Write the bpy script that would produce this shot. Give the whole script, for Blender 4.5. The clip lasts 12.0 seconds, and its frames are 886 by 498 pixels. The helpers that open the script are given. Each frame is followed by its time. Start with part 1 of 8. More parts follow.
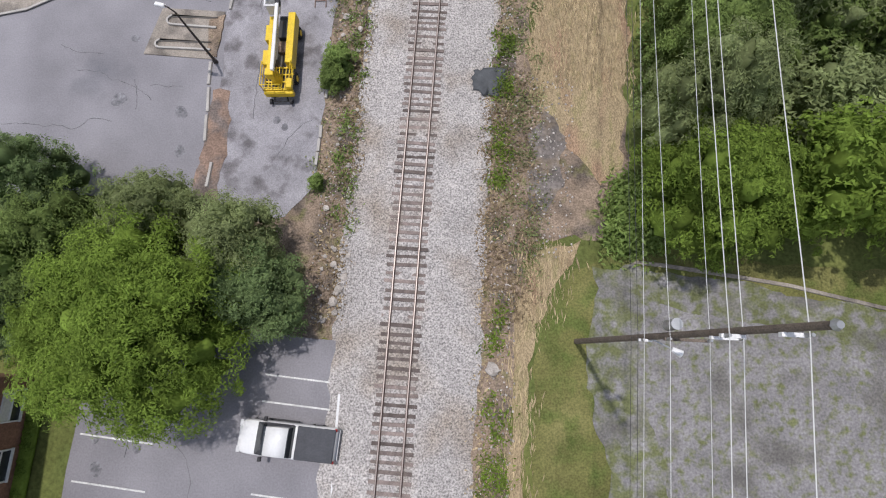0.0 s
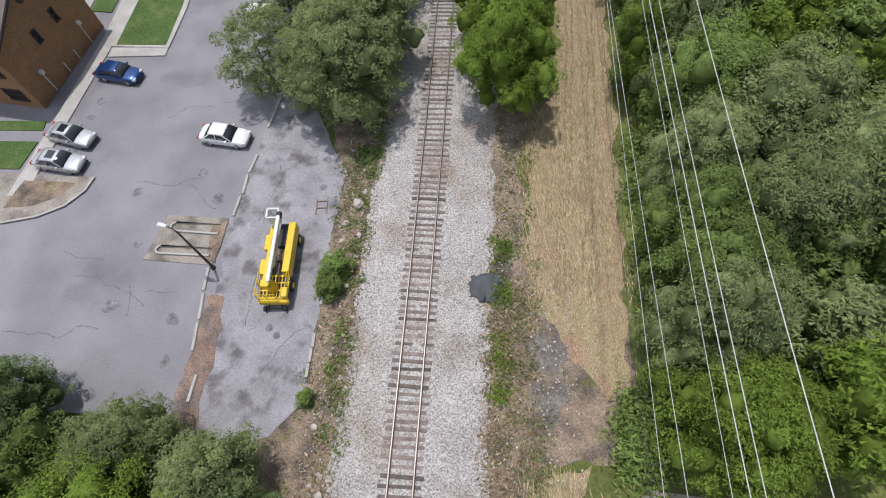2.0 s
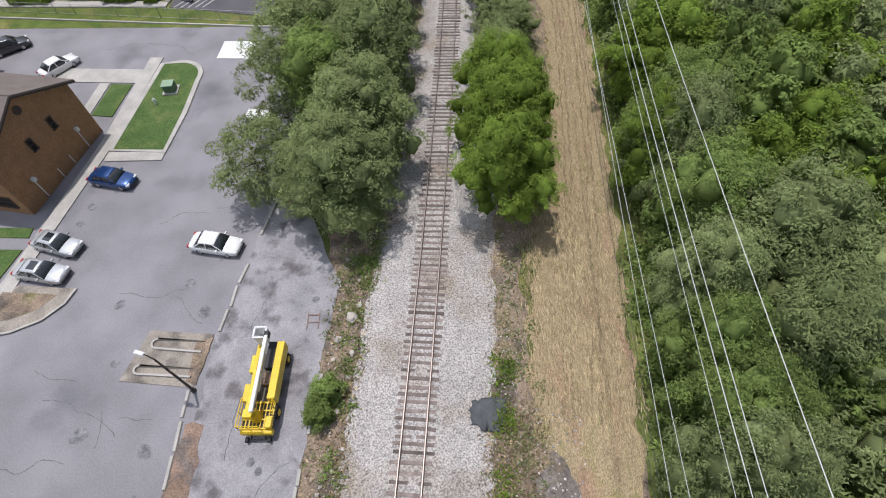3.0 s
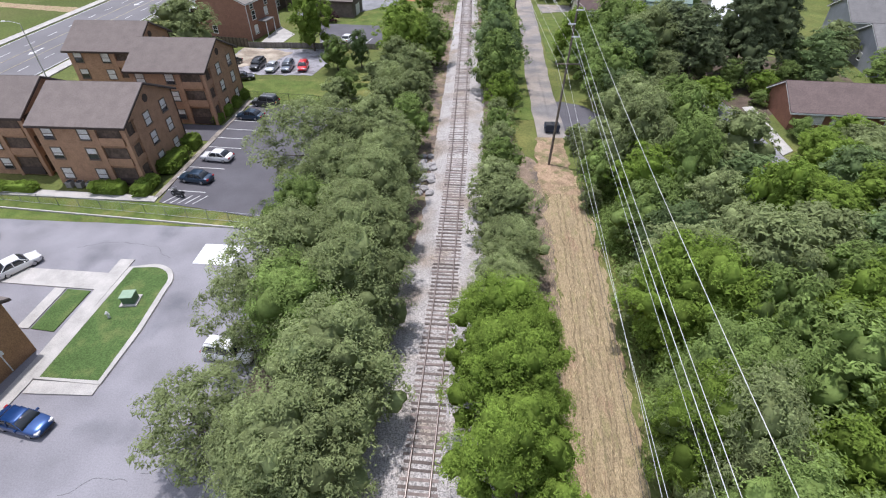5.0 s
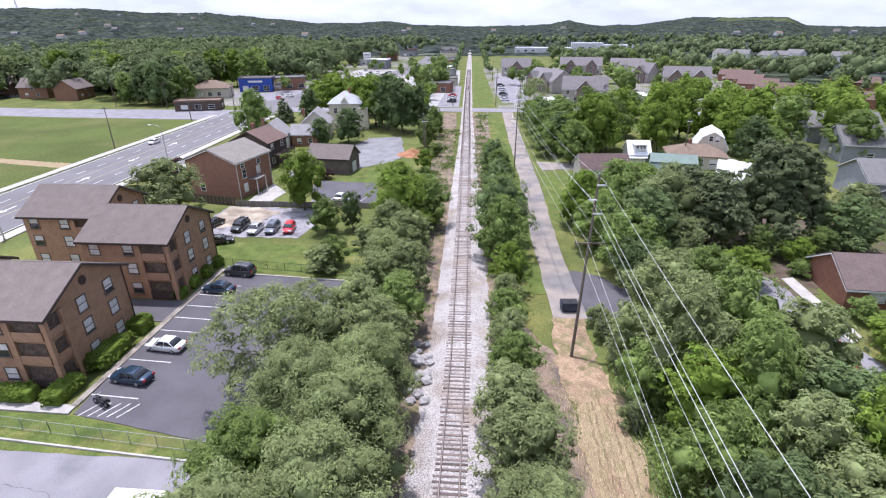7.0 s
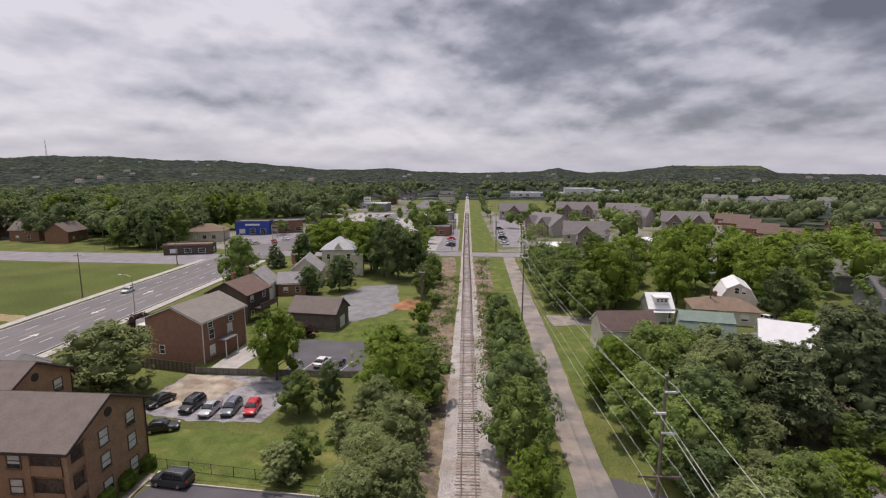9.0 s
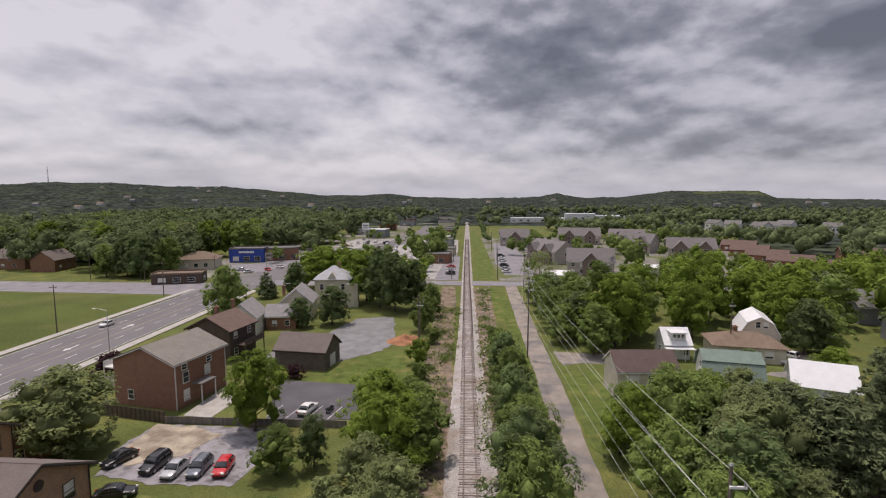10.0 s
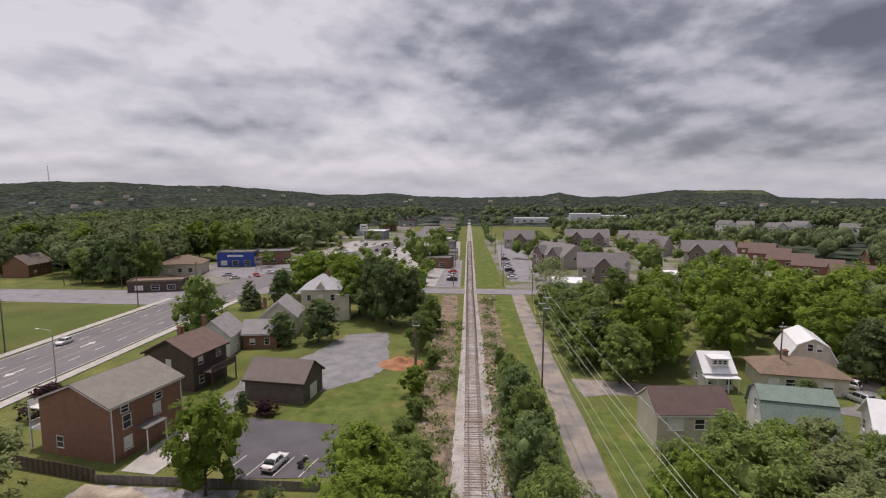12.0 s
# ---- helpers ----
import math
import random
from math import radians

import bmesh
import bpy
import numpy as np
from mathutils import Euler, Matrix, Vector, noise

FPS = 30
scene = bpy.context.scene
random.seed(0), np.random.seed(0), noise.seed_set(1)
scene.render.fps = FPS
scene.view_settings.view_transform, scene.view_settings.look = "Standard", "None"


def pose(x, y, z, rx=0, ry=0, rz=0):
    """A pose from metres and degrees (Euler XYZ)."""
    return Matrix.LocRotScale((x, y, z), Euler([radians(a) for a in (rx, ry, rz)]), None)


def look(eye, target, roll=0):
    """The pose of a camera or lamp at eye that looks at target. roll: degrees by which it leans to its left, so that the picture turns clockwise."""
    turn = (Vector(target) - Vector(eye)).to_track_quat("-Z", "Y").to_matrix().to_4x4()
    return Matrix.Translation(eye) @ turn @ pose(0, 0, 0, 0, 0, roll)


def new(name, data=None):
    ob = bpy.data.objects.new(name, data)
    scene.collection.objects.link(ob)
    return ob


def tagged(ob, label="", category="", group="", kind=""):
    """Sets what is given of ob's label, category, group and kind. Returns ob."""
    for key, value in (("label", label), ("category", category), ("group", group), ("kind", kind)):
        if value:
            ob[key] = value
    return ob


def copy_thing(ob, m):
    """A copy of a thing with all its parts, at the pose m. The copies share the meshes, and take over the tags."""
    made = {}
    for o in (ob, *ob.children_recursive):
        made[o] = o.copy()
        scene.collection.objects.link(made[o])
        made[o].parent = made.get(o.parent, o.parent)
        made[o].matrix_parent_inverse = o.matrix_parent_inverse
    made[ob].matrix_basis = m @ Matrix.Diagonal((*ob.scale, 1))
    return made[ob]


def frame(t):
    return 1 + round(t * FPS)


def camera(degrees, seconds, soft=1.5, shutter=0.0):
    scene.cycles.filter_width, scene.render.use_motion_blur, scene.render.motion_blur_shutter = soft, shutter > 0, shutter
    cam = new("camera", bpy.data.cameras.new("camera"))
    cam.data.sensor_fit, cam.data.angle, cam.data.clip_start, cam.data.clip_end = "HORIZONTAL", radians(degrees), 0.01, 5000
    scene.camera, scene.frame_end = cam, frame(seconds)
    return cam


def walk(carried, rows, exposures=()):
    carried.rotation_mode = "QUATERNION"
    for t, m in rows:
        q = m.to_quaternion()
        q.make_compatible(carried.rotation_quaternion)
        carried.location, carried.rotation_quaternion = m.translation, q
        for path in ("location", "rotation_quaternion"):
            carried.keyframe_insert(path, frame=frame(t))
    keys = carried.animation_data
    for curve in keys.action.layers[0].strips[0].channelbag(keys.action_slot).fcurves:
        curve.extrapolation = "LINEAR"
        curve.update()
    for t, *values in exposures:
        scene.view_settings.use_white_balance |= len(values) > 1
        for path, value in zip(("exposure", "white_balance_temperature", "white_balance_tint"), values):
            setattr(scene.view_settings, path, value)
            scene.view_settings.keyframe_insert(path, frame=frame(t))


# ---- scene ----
cam = camera(82.2, 12.0, soft=1.15)
PATH = [
    (0, (0.021, 2.307, 31.638), (-0.064, 2.734, 29.686), -8.6),
    (0.5, (0.03, 3.347, 31.726), (-0.063, 3.9, 29.806), -7.0),
    (1, (0.069, 4.568, 31.844), (-0.03, 5.244, 29.965), -6.0),
    (1.5, (0.045, 5.995, 31.933), (-0.057, 6.789, 30.1), -5.2),
    (2, (0.009, 7.59, 32.009), (-0.095, 8.503, 30.233), -4.4),
    (2.5, (-0.07, 9.397, 32.085), (-0.174, 10.425, 30.372), -3.9),
    (3, (-0.132, 11.452, 32.155), (-0.235, 12.591, 30.514), -3.5),
    (3.2, (-0.151, 12.435, 32.152), (-0.254, 13.614, 30.539), -3.6),
    (4.8, (-0.064, 21.548, 32.022), (-0.185, 23.067, 30.727), -0.4),
    (5, (-0.076, 22.749, 31.997), (-0.2, 24.3, 30.741), -0.5),
    (5.5, (-0.324, 25.975, 31.837), (-0.451, 27.604, 30.684), -0.5),
    (6, (-0.608, 29.325, 31.678), (-0.738, 31.025, 30.633), -0.4),
    (6.5, (-0.971, 32.782, 31.574), (-1.102, 34.546, 30.641), -0.3),
    (7, (-1.227, 36.324, 31.458), (-1.358, 38.145, 30.64), -0.2),
    (7.2, (-1.352, 37.73, 31.474), (-1.482, 39.569, 30.7), -0.4),
    (8.8, (-2.433, 49.202, 31.909), (-2.568, 51.163, 31.538), 0.1),
    (9, (-2.52, 50.701, 31.917), (-2.652, 52.672, 31.604), -0.0),
    (9.5, (-2.694, 54.423, 31.96), (-2.826, 56.407, 31.743), -0.0),
    (10, (-2.773, 58.191, 32.046), (-2.906, 60.175, 31.831), -0.1),
    (10.5, (-2.921, 61.969, 32.165), (-3.057, 63.953, 31.95), -0.0),
    (11, (-3.141, 65.685, 32.287), (-3.277, 67.669, 32.07), -0.1),
    (11.5, (-3.313, 69.383, 32.375), (-3.451, 71.366, 32.156), -0.1),
    (12, (-3.504, 72.999, 32.419), (-3.644, 74.983, 32.201), -0.1),
]
EXPOSURES = [(0, -0.14, 6250, 16), (1.5, -0.05, 6200, 15), (3, 0.02, 6250, 15), (5, 0.42, 6000, 18), (6, 0.58, 5900, 20), (7.2, 0.70, 5850, 23), (8.8, -0.06, 6800, 22), (9.5, -0.23, 6950, 22), (12, -0.23, 6950, 22)]
walk(cam, [(t, look(eye, target, roll)) for t, eye, target, roll in PATH], EXPOSURES)

# ---- world, sun, exposure ----
SUN = Vector((-0.52, 0.855, 0)).normalized() * math.cos(radians(77)) + Vector((0, 0, math.sin(radians(77))))


def build_world():
    w = bpy.data.worlds.new("world")
    w.use_nodes = True
    scene.world = w
    nt = w.node_tree
    nt.nodes.clear()
    N, L = nt.nodes.new, nt.links.new
    out, bg = N("ShaderNodeOutputWorld"), N("ShaderNodeBackground")
    L(bg.outputs[0], out.inputs[0])
    sky = N("ShaderNodeTexSky")
    sky.sky_type = "NISHITA"
    sky.sun_disc = False
    sky.sun_elevation = radians(77)
    sky.sun_rotation = math.atan2(SUN.x, SUN.y)
    tc, sep = N("ShaderNodeTexCoord"), N("ShaderNodeSeparateXYZ")
    L(tc.outputs["Generated"], sep.inputs[0])

    def m(op, a, b=None, c=None):
        n = N("ShaderNodeMath")
        n.operation = op
        for i, v in enumerate((a, b, c)):
            if v is None:
                continue
            if isinstance(v, (int, float)):
                n.inputs[i].default_value = v
            else:
                L(v, n.inputs[i])
        return n.outputs[0]

    z = m("MAXIMUM", sep.outputs["Z"], 0.0)
    # clouds lie flat and close up a little towards the horizon
    comb = N("ShaderNodeCombineXYZ")
    L(m("MULTIPLY", sep.outputs["X"], 1.15), comb.inputs[0])
    L(m("MULTIPLY", m("POWER", z, 0.85), 2.0), comb.inputs[1])
    L(m("MULTIPLY", sep.outputs["Y"], 0.6), comb.inputs[2])

    def fbm(scale, detail, rough, offset, warp):
        mp = N("ShaderNodeMapping")
        mp.inputs["Location"].default_value = offset
        L(comb.outputs[0], mp.inputs[0])
        n = N("ShaderNodeTexNoise")
        n.inputs["Scale"].default_value, n.inputs["Detail"].default_value, n.inputs["Roughness"].default_value = scale, detail, rough
        n.inputs["Distortion"].default_value = warp
        L(mp.outputs[0], n.inputs["Vector"])
        return m("SUBTRACT", n.outputs["Fac"], 0.5)

    big = fbm(2.3, 3, 0.45, (3.1, 0.4, 0.2), 0.0)
    mid = fbm(5.6, 6, 0.50, (5.1, 1.7, 0.6), 0.0)
    above = fbm(5.6, 6, 0.50, (5.1, 1.75, 0.6), 0.0)
    # billows lit from above, darker undersides, heavier cloud up and to the east
    weight = m("MINIMUM", m("MULTIPLY_ADD", z, 2.6, 0.35), 1.0)
    lum = m("ADD", m("MULTIPLY_ADD", m("MULTIPLY", big, weight), 1.08, 0.660), m("MULTIPLY", m("MULTIPLY", mid, weight), 0.42))
    lum = m("ADD", lum, m("MULTIPLY", m("SUBTRACT", mid, above), 0.65))
    lum = m("SUBTRACT", lum, m("MULTIPLY_ADD", m("MINIMUM", z, 0.4), 0.36, -0.045))
    lum = m("SUBTRACT", lum, m("MULTIPLY", m("MULTIPLY", sep.outputs["X"], m("MINIMUM", z, 0.3)), 1.35))
    ramp = N("ShaderNodeValToRGB")
    el = ramp.color_ramp.elements
    el[0].position, el[0].color = 0.34, (0.108, 0.124, 0.150, 1)
    el[1].position, el[1].color = 0.84, (0.600, 0.634, 0.680, 1)
    e = el.new(0.50)
    e.color = (0.206, 0.232, 0.274, 1)
    e = el.new(0.62)
    e.color = (0.374, 0.407, 0.462, 1)
    L(lum, ramp.inputs[0])
    haze = N("ShaderNodeMapRange")
    haze.inputs["From Min"].default_value, haze.inputs["From Max"].default_value = 0.0, 0.06
    haze.inputs["To Min"].default_value, haze.inputs["To Max"].default_value = 0.6, 0.0
    L(z, haze.inputs[0])
    mixh = N("ShaderNodeMix")
    mixh.data_type = "RGBA"
    L(haze.outputs[0], mixh.inputs[0])
    L(ramp.outputs[0], mixh.inputs[6])
    mixh.inputs[7].default_value = (0.40, 0.44, 0.52, 1)
    mixs = N("ShaderNodeMix")
    mixs.data_type = "RGBA"
    skys = N("ShaderNodeVectorMath")
    skys.operation = "SCALE"
    skys.inputs["Scale"].default_value = 0.10
    L(sky.outputs[0], skys.inputs[0])
    mixs.inputs[0].default_value = 0.90
    L(skys.outputs[0], mixs.inputs[6])
    L(mixh.outputs[2], mixs.inputs[7])
    # an overcast sky is brightest at the zenith
    zen = N("ShaderNodeMapRange")
    zen.interpolation_type = "SMOOTHSTEP"
    for k, v in zip(("From Min", "From Max", "To Min", "To Max"), (0.32, 1.0, SKY_STRENGTH, SKY_STRENGTH * 1.9)):
        zen.inputs[k].default_value = v
    L(sep.outputs["Z"], zen.inputs[0])
    L(mixs.outputs[2], bg.inputs[0])
    L(zen.outputs[0], bg.inputs[1])


SKY_STRENGTH = 1.28
build_world()
sun_data = bpy.data.lights.new("sun", "SUN")
sun_data.energy, sun_data.angle, sun_data.color = 3.0, radians(1.2), (1.0, 0.96, 0.88)
sun = new("sun", sun_data)
sun.matrix_world = look((0, 0, 80), Vector((0, 0, 80)) - SUN)

# ---- materials ----
MATS = {}


def mat(name, base, rough=0.85, scale=6.0, var=0.25, fine=60.0, fvar=0.15, bump=0.2, metal=0.0, rnd=0.0, second=None, sscale=0.3, smin=0.45, smax=0.6, island=0.0, spec=0.3, trans=0.0, coat=0.0, stretch=None, third=None, tscale=0.2, tmin=0.5, tmax=0.6):
    """A surface: base colour varied at a coarse and a fine scale, a second colour in blotches, bump."""
    if name in MATS:
        return MATS[name]
    ma = bpy.data.materials.new(name)
    ma.use_nodes = True
    nt = ma.node_tree
    N, L = nt.nodes.new, nt.links.new
    b = nt.nodes["Principled BSDF"]
    b.inputs["Roughness"].default_value, b.inputs["Metallic"].default_value = rough, metal
    b.inputs["Specular IOR Level"].default_value = spec
    b.inputs["Coat Weight"].default_value = coat
    geo = N("ShaderNodeNewGeometry")
    place = geo.outputs["Position"]
    if stretch:
        vm = N("ShaderNodeVectorMath")
        vm.operation = "MULTIPLY"
        vm.inputs[1].default_value = stretch
        L(place, vm.inputs[0])
        place = vm.outputs[0]

    def noise_at(s, detail=4):
        n = N("ShaderNodeTexNoise")
        n.inputs["Scale"].default_value, n.inputs["Detail"].default_value = s, detail
        L(place, n.inputs["Vector"])
        return n.outputs["Fac"]

    def rng(f, a, c, lo, hi):
        n = N("ShaderNodeMapRange")
        for k, v in zip(("From Min", "From Max", "To Min", "To Max"), (a, c, lo, hi)):
            n.inputs[k].default_value = v
        L(f, n.inputs[0])
        return n.outputs[0]

    rgb = N("ShaderNodeRGB")
    rgb.outputs[0].default_value = (*base, 1)
    col = rgb.outputs[0]
    for tone, s, lo, hi in ((second, sscale, smin, smax), (third, tscale, tmin, tmax)):
        if not tone:
            continue
        mx = N("ShaderNodeMix")
        mx.data_type = "RGBA"
        L(rng(noise_at(s, 8), lo, hi, 0, 1), mx.inputs[0])
        L(col, mx.inputs[6])
        mx.inputs[7].default_value = (*tone, 1)
        col = mx.outputs[2]
    val = rng(noise_at(scale), 0.3, 0.7, 1 - var, 1 + var)
    f2 = noise_at(fine, 2)
    if fvar:
        mm = N("ShaderNodeMath")
        mm.operation = "MULTIPLY"
        L(val, mm.inputs[0])
        L(rng(f2, 0.3, 0.7, 1 - fvar, 1 + fvar), mm.inputs[1])
        val = mm.outputs[0]
    for amount, node, sock in ((rnd, "ShaderNodeObjectInfo", "Random"), (island, "ShaderNodeNewGeometry", "Random Per Island")):
        if amount:
            oi = N(node)
            mm = N("ShaderNodeMath")
            mm.operation = "MULTIPLY"
            L(val, mm.inputs[0])
            L(rng(oi.outputs[sock], 0, 1, 1 - amount, 1 + amount), mm.inputs[1])
            val = mm.outputs[0]
    hsv = N("ShaderNodeHueSaturation")
    L(col, hsv.inputs["Color"])
    L(val, hsv.inputs["Value"])
    L(hsv.outputs[0], b.inputs["Base Color"])
    if bump:
        bp = N("ShaderNodeBump")
        bp.inputs["Strength"].default_value, bp.inputs["Distance"].default_value = bump, 0.03
        L(f2, bp.inputs["Height"])
        L(bp.outputs[0], b.inputs["Normal"])
    if trans:
        tr, ad = N("ShaderNodeBsdfTranslucent"), N("ShaderNodeMixShader")
        L(hsv.outputs[0], tr.inputs[0])
        ad.inputs[0].default_value = trans
        L(b.outputs[0], ad.inputs[1])
        L(tr.outputs[0], ad.inputs[2])
        L(ad.outputs[0], nt.nodes["Material Output"].inputs[0])
    MATS[name] = ma
    return ma


ASPHALT_OLD = mat("weathered asphalt", (0.238, 0.230, 0.245), scale=0.25, var=0.16, fine=9, fvar=0.10, second=(0.15, 0.15, 0.165), sscale=0.16, smin=0.58, smax=0.74)
ASPHALT_DRIVE = mat("worn gravelly asphalt", (0.285, 0.275, 0.29), scale=0.6, var=0.2, fine=12, fvar=0.2, second=(0.15, 0.14, 0.145), sscale=0.7, smin=0.52, smax=0.66)
ASPHALT_DARK = mat("sealed asphalt", (0.105, 0.100, 0.110), scale=0.3, var=0.15, fine=12, fvar=0.12)
ASPHALT_ROAD = mat("road asphalt", (0.165, 0.158, 0.162), scale=0.1, var=0.12, fine=5, fvar=0.1)
LANE = mat("gravel lane", (0.300, 0.262, 0.226), scale=0.5, var=0.15, fine=10, fvar=0.2, second=(0.20, 0.188, 0.182), sscale=0.2)
CONCRETE = mat("concrete", (0.42, 0.40, 0.37), scale=0.8, var=0.15, fine=14, fvar=0.12)
CONCRETE_OLD = mat("stained concrete", (0.30, 0.265, 0.225), scale=0.8, var=0.2, fine=10, fvar=0.2, second=(0.17, 0.15, 0.13), sscale=0.6, smin=0.5, smax=0.64)
CONCRETE_WHITE = mat("white concrete", (0.72, 0.72, 0.72), scale=1, var=0.06, fine=9, fvar=0.05)
PAINT_LINE = mat("road paint", (0.62, 0.62, 0.60), scale=2, var=0.2, fine=18, fvar=0.2)
PAINT_YELLOW = mat("yellow road paint", (0.38, 0.34, 0.22), scale=2, var=0.2, fine=18, fvar=0.2)
GRASS = mat("grass", (0.115, 0.138, 0.042), scale=0.15, var=0.2, fine=5, fvar=0.25, second=(0.17, 0.17, 0.055), sscale=0.09, smin=0.48, smax=0.66, spec=0.08, bump=0.5)
LAWN = mat("mown lawn", (0.110, 0.142, 0.038), scale=0.5, var=0.2, fine=8, fvar=0.28, third=(0.085, 0.125, 0.03), tscale=0.6, tmin=0.5, tmax=0.65, second=(0.185, 0.18, 0.062), sscale=0.22, smin=0.52, smax=0.7, spec=0.08, bump=0.4)
LAWN_DRY = mat("dry mown lawn", (0.138, 0.137, 0.048), scale=0.5, var=0.2, fine=8, fvar=0.28, second=(0.185, 0.175, 0.068), sscale=0.22, smin=0.5, smax=0.7, third=(0.098, 0.122, 0.034), tscale=0.6, tmin=0.5, tmax=0.65, spec=0.08, bump=0.4)
LAWN_FRESH = mat("fresh mown lawn", (0.078, 0.128, 0.040), scale=0.5, var=0.18, fine=8, fvar=0.28, second=(0.115, 0.140, 0.050), sscale=0.5, smin=0.5, smax=0.7, spec=0.08, bump=0.4)
FIELD = mat("dry field grass", (0.088, 0.112, 0.030), scale=0.05, var=0.18, fine=2, fvar=0.2, second=(0.122, 0.132, 0.044), sscale=0.045, smin=0.48, smax=0.64, spec=0.08)
STRAW = mat("dry straw", (0.345, 0.270, 0.165), scale=1.1, var=0.20, fine=13, fvar=0.42, second=(0.235, 0.200, 0.105), sscale=1.1, smin=0.50, smax=0.62, third=(0.30, 0.205, 0.135), tscale=0.35, tmin=0.54, tmax=0.66, spec=0.08, bump=0.9, stretch=(1.5, 0.55, 1))
DIRT = mat("brown dirt", (0.255, 0.195, 0.145), scale=1.1, var=0.28, fine=9, fvar=0.36, second=(0.14, 0.115, 0.095), sscale=0.5, smin=0.48, smax=0.62, third=(0.165, 0.155, 0.075), tscale=0.8, tmin=0.55, tmax=0.66, spec=0.08, bump=0.8)
CLAY = mat("red clay", (0.36, 0.17, 0.09), scale=0.8, var=0.2, fine=5, fvar=0.2, bump=0.5)
BALLAST = mat("grey ballast stone", (0.375, 0.352, 0.335), scale=0.5, var=0.12, fine=9, fvar=0.55, second=(0.27, 0.225, 0.18), sscale=0.22, smin=0.48, smax=0.70, bump=1.0)
FADED_LOOK = dict(scale=0.5, var=0.18, fine=7.0, fvar=0.26, second=(0.130, 0.140, 0.062), third=(0.135, 0.128, 0.118), tscale=0.33, tmin=0.54, tmax=0.66)
FADED = mat("worn pale pavement", (0.222, 0.213, 0.213), sscale=2.0, smin=0.47, smax=0.68, **FADED_LOOK)
OVERGROWN = mat("pavement under grass", (0.222, 0.213, 0.213), sscale=1.6, smin=0.36, smax=0.58, **FADED_LOOK)
TIE = mat("creosoted wood", (0.185, 0.15, 0.135), scale=2.2, var=0.3, fine=25, fvar=0.25, rnd=0.45)
RAIL = mat("rail steel", (0.17, 0.12, 0.10), rough=0.5, metal=0.6, fine=30)
RAIL_TOP = mat("polished railhead", (0.30, 0.26, 0.24), rough=0.45, metal=0.6, fine=30, fvar=0.05, var=0.05, bump=0)
BRICK = mat("red-brown brick", (0.25, 0.135, 0.09), scale=1.2, var=0.12, fine=9, fvar=0.22, rnd=0.05)
BRICK_TAN = mat("tan-brown brick", (0.395, 0.240, 0.150), scale=1.2, var=0.12, fine=9, fvar=0.2)
BRICK_RED = mat("red brick", (0.25, 0.120, 0.080), scale=1.2, var=0.12, fine=9, fvar=0.2)
SIDING_BROWN = mat("dark brown siding", (0.10, 0.075, 0.062), scale=1, var=0.12, fine=8, fvar=0.15)
BRICK_ORANGE = mat("orange-brown brick", (0.32, 0.185, 0.095), scale=1.2, var=0.12, fine=9, fvar=0.2)
SIDING_WHITE = mat("white siding", (0.66, 0.66, 0.64), scale=0.8, var=0.06, fine=8, fvar=0.05)
SIDING_CREAM = mat("cream siding", (0.55, 0.51, 0.42), scale=0.8, var=0.08, fine=8, fvar=0.06)
SIDING_GREY = mat("grey siding", (0.26, 0.27, 0.29), scale=0.8, var=0.08, fine=8, fvar=0.06)
SHINGLE_BROWN = mat("brown shingles", (0.168, 0.140, 0.126), scale=0.8, var=0.10, fine=7, fvar=0.12, rnd=0.06)
SHINGLE_GREY = mat("grey shingles", (0.17, 0.165, 0.16), scale=0.8, var=0.1, fine=7, fvar=0.2, rnd=0.1)
SHINGLE_PALE = mat("pale weathered shingles", (0.29, 0.28, 0.28), scale=0.8, var=0.12, fine=7, fvar=0.2)
SHINGLE_TAN = mat("tan shingles", (0.21, 0.155, 0.115), scale=0.8, var=0.1, fine=7, fvar=0.2)
SHINGLE_GREEN = mat("green shingles", (0.185, 0.245, 0.212), scale=0.8, var=0.1, fine=7, fvar=0.2)
SHINGLE_RED = mat("red-brown shingles", (0.15, 0.100, 0.085), scale=0.8, var=0.1, fine=7, fvar=0.2)
METAL_WHITE = mat("white metal roof", (0.78, 0.79, 0.80), rough=0.45, scale=0.8, var=0.04, fine=6, fvar=0.04)
TRIM_WHITE = mat("white trim", (0.68, 0.68, 0.66), scale=1, var=0.05, fine=9, fvar=0.05)
TRIM_BROWN = mat("brown trim", (0.075, 0.055, 0.047), scale=1, var=0.1, fine=9, fvar=0.1)
GLASS = mat("window glass", (0.030, 0.034, 0.04), rough=0.06, scale=0.6, var=0.4, fine=3, fvar=0, bump=0, spec=0.6)
BLIND = mat("white blind behind glass", (0.70, 0.69, 0.67), rough=0.3, scale=1.5, var=0.12, fine=9, fvar=0.1, bump=0)
# dark brown that paints the shade inside balconies
RECESS_SHADE = mat("shaded balcony wall", (0.11, 0.080, 0.062), scale=0.8, var=0.4, fine=3, fvar=0.3, bump=0)
DARK = mat("dark recess", (0.02, 0.018, 0.017), scale=1, var=0.2, fine=9, fvar=0.1, bump=0)
POLE_WOOD = mat("weathered pole wood", (0.155, 0.125, 0.10), scale=2, var=0.2, fine=20, fvar=0.3)
GALV = mat("galvanised steel", (0.42, 0.43, 0.44), rough=0.45, metal=0.7, scale=2, var=0.1, fine=20, fvar=0.05, bump=0)
WIRE = mat("bright aluminium cable", (0.62, 0.62, 0.60), rough=0.5, metal=0.2, scale=0.5, var=0.1, fvar=0, bump=0)
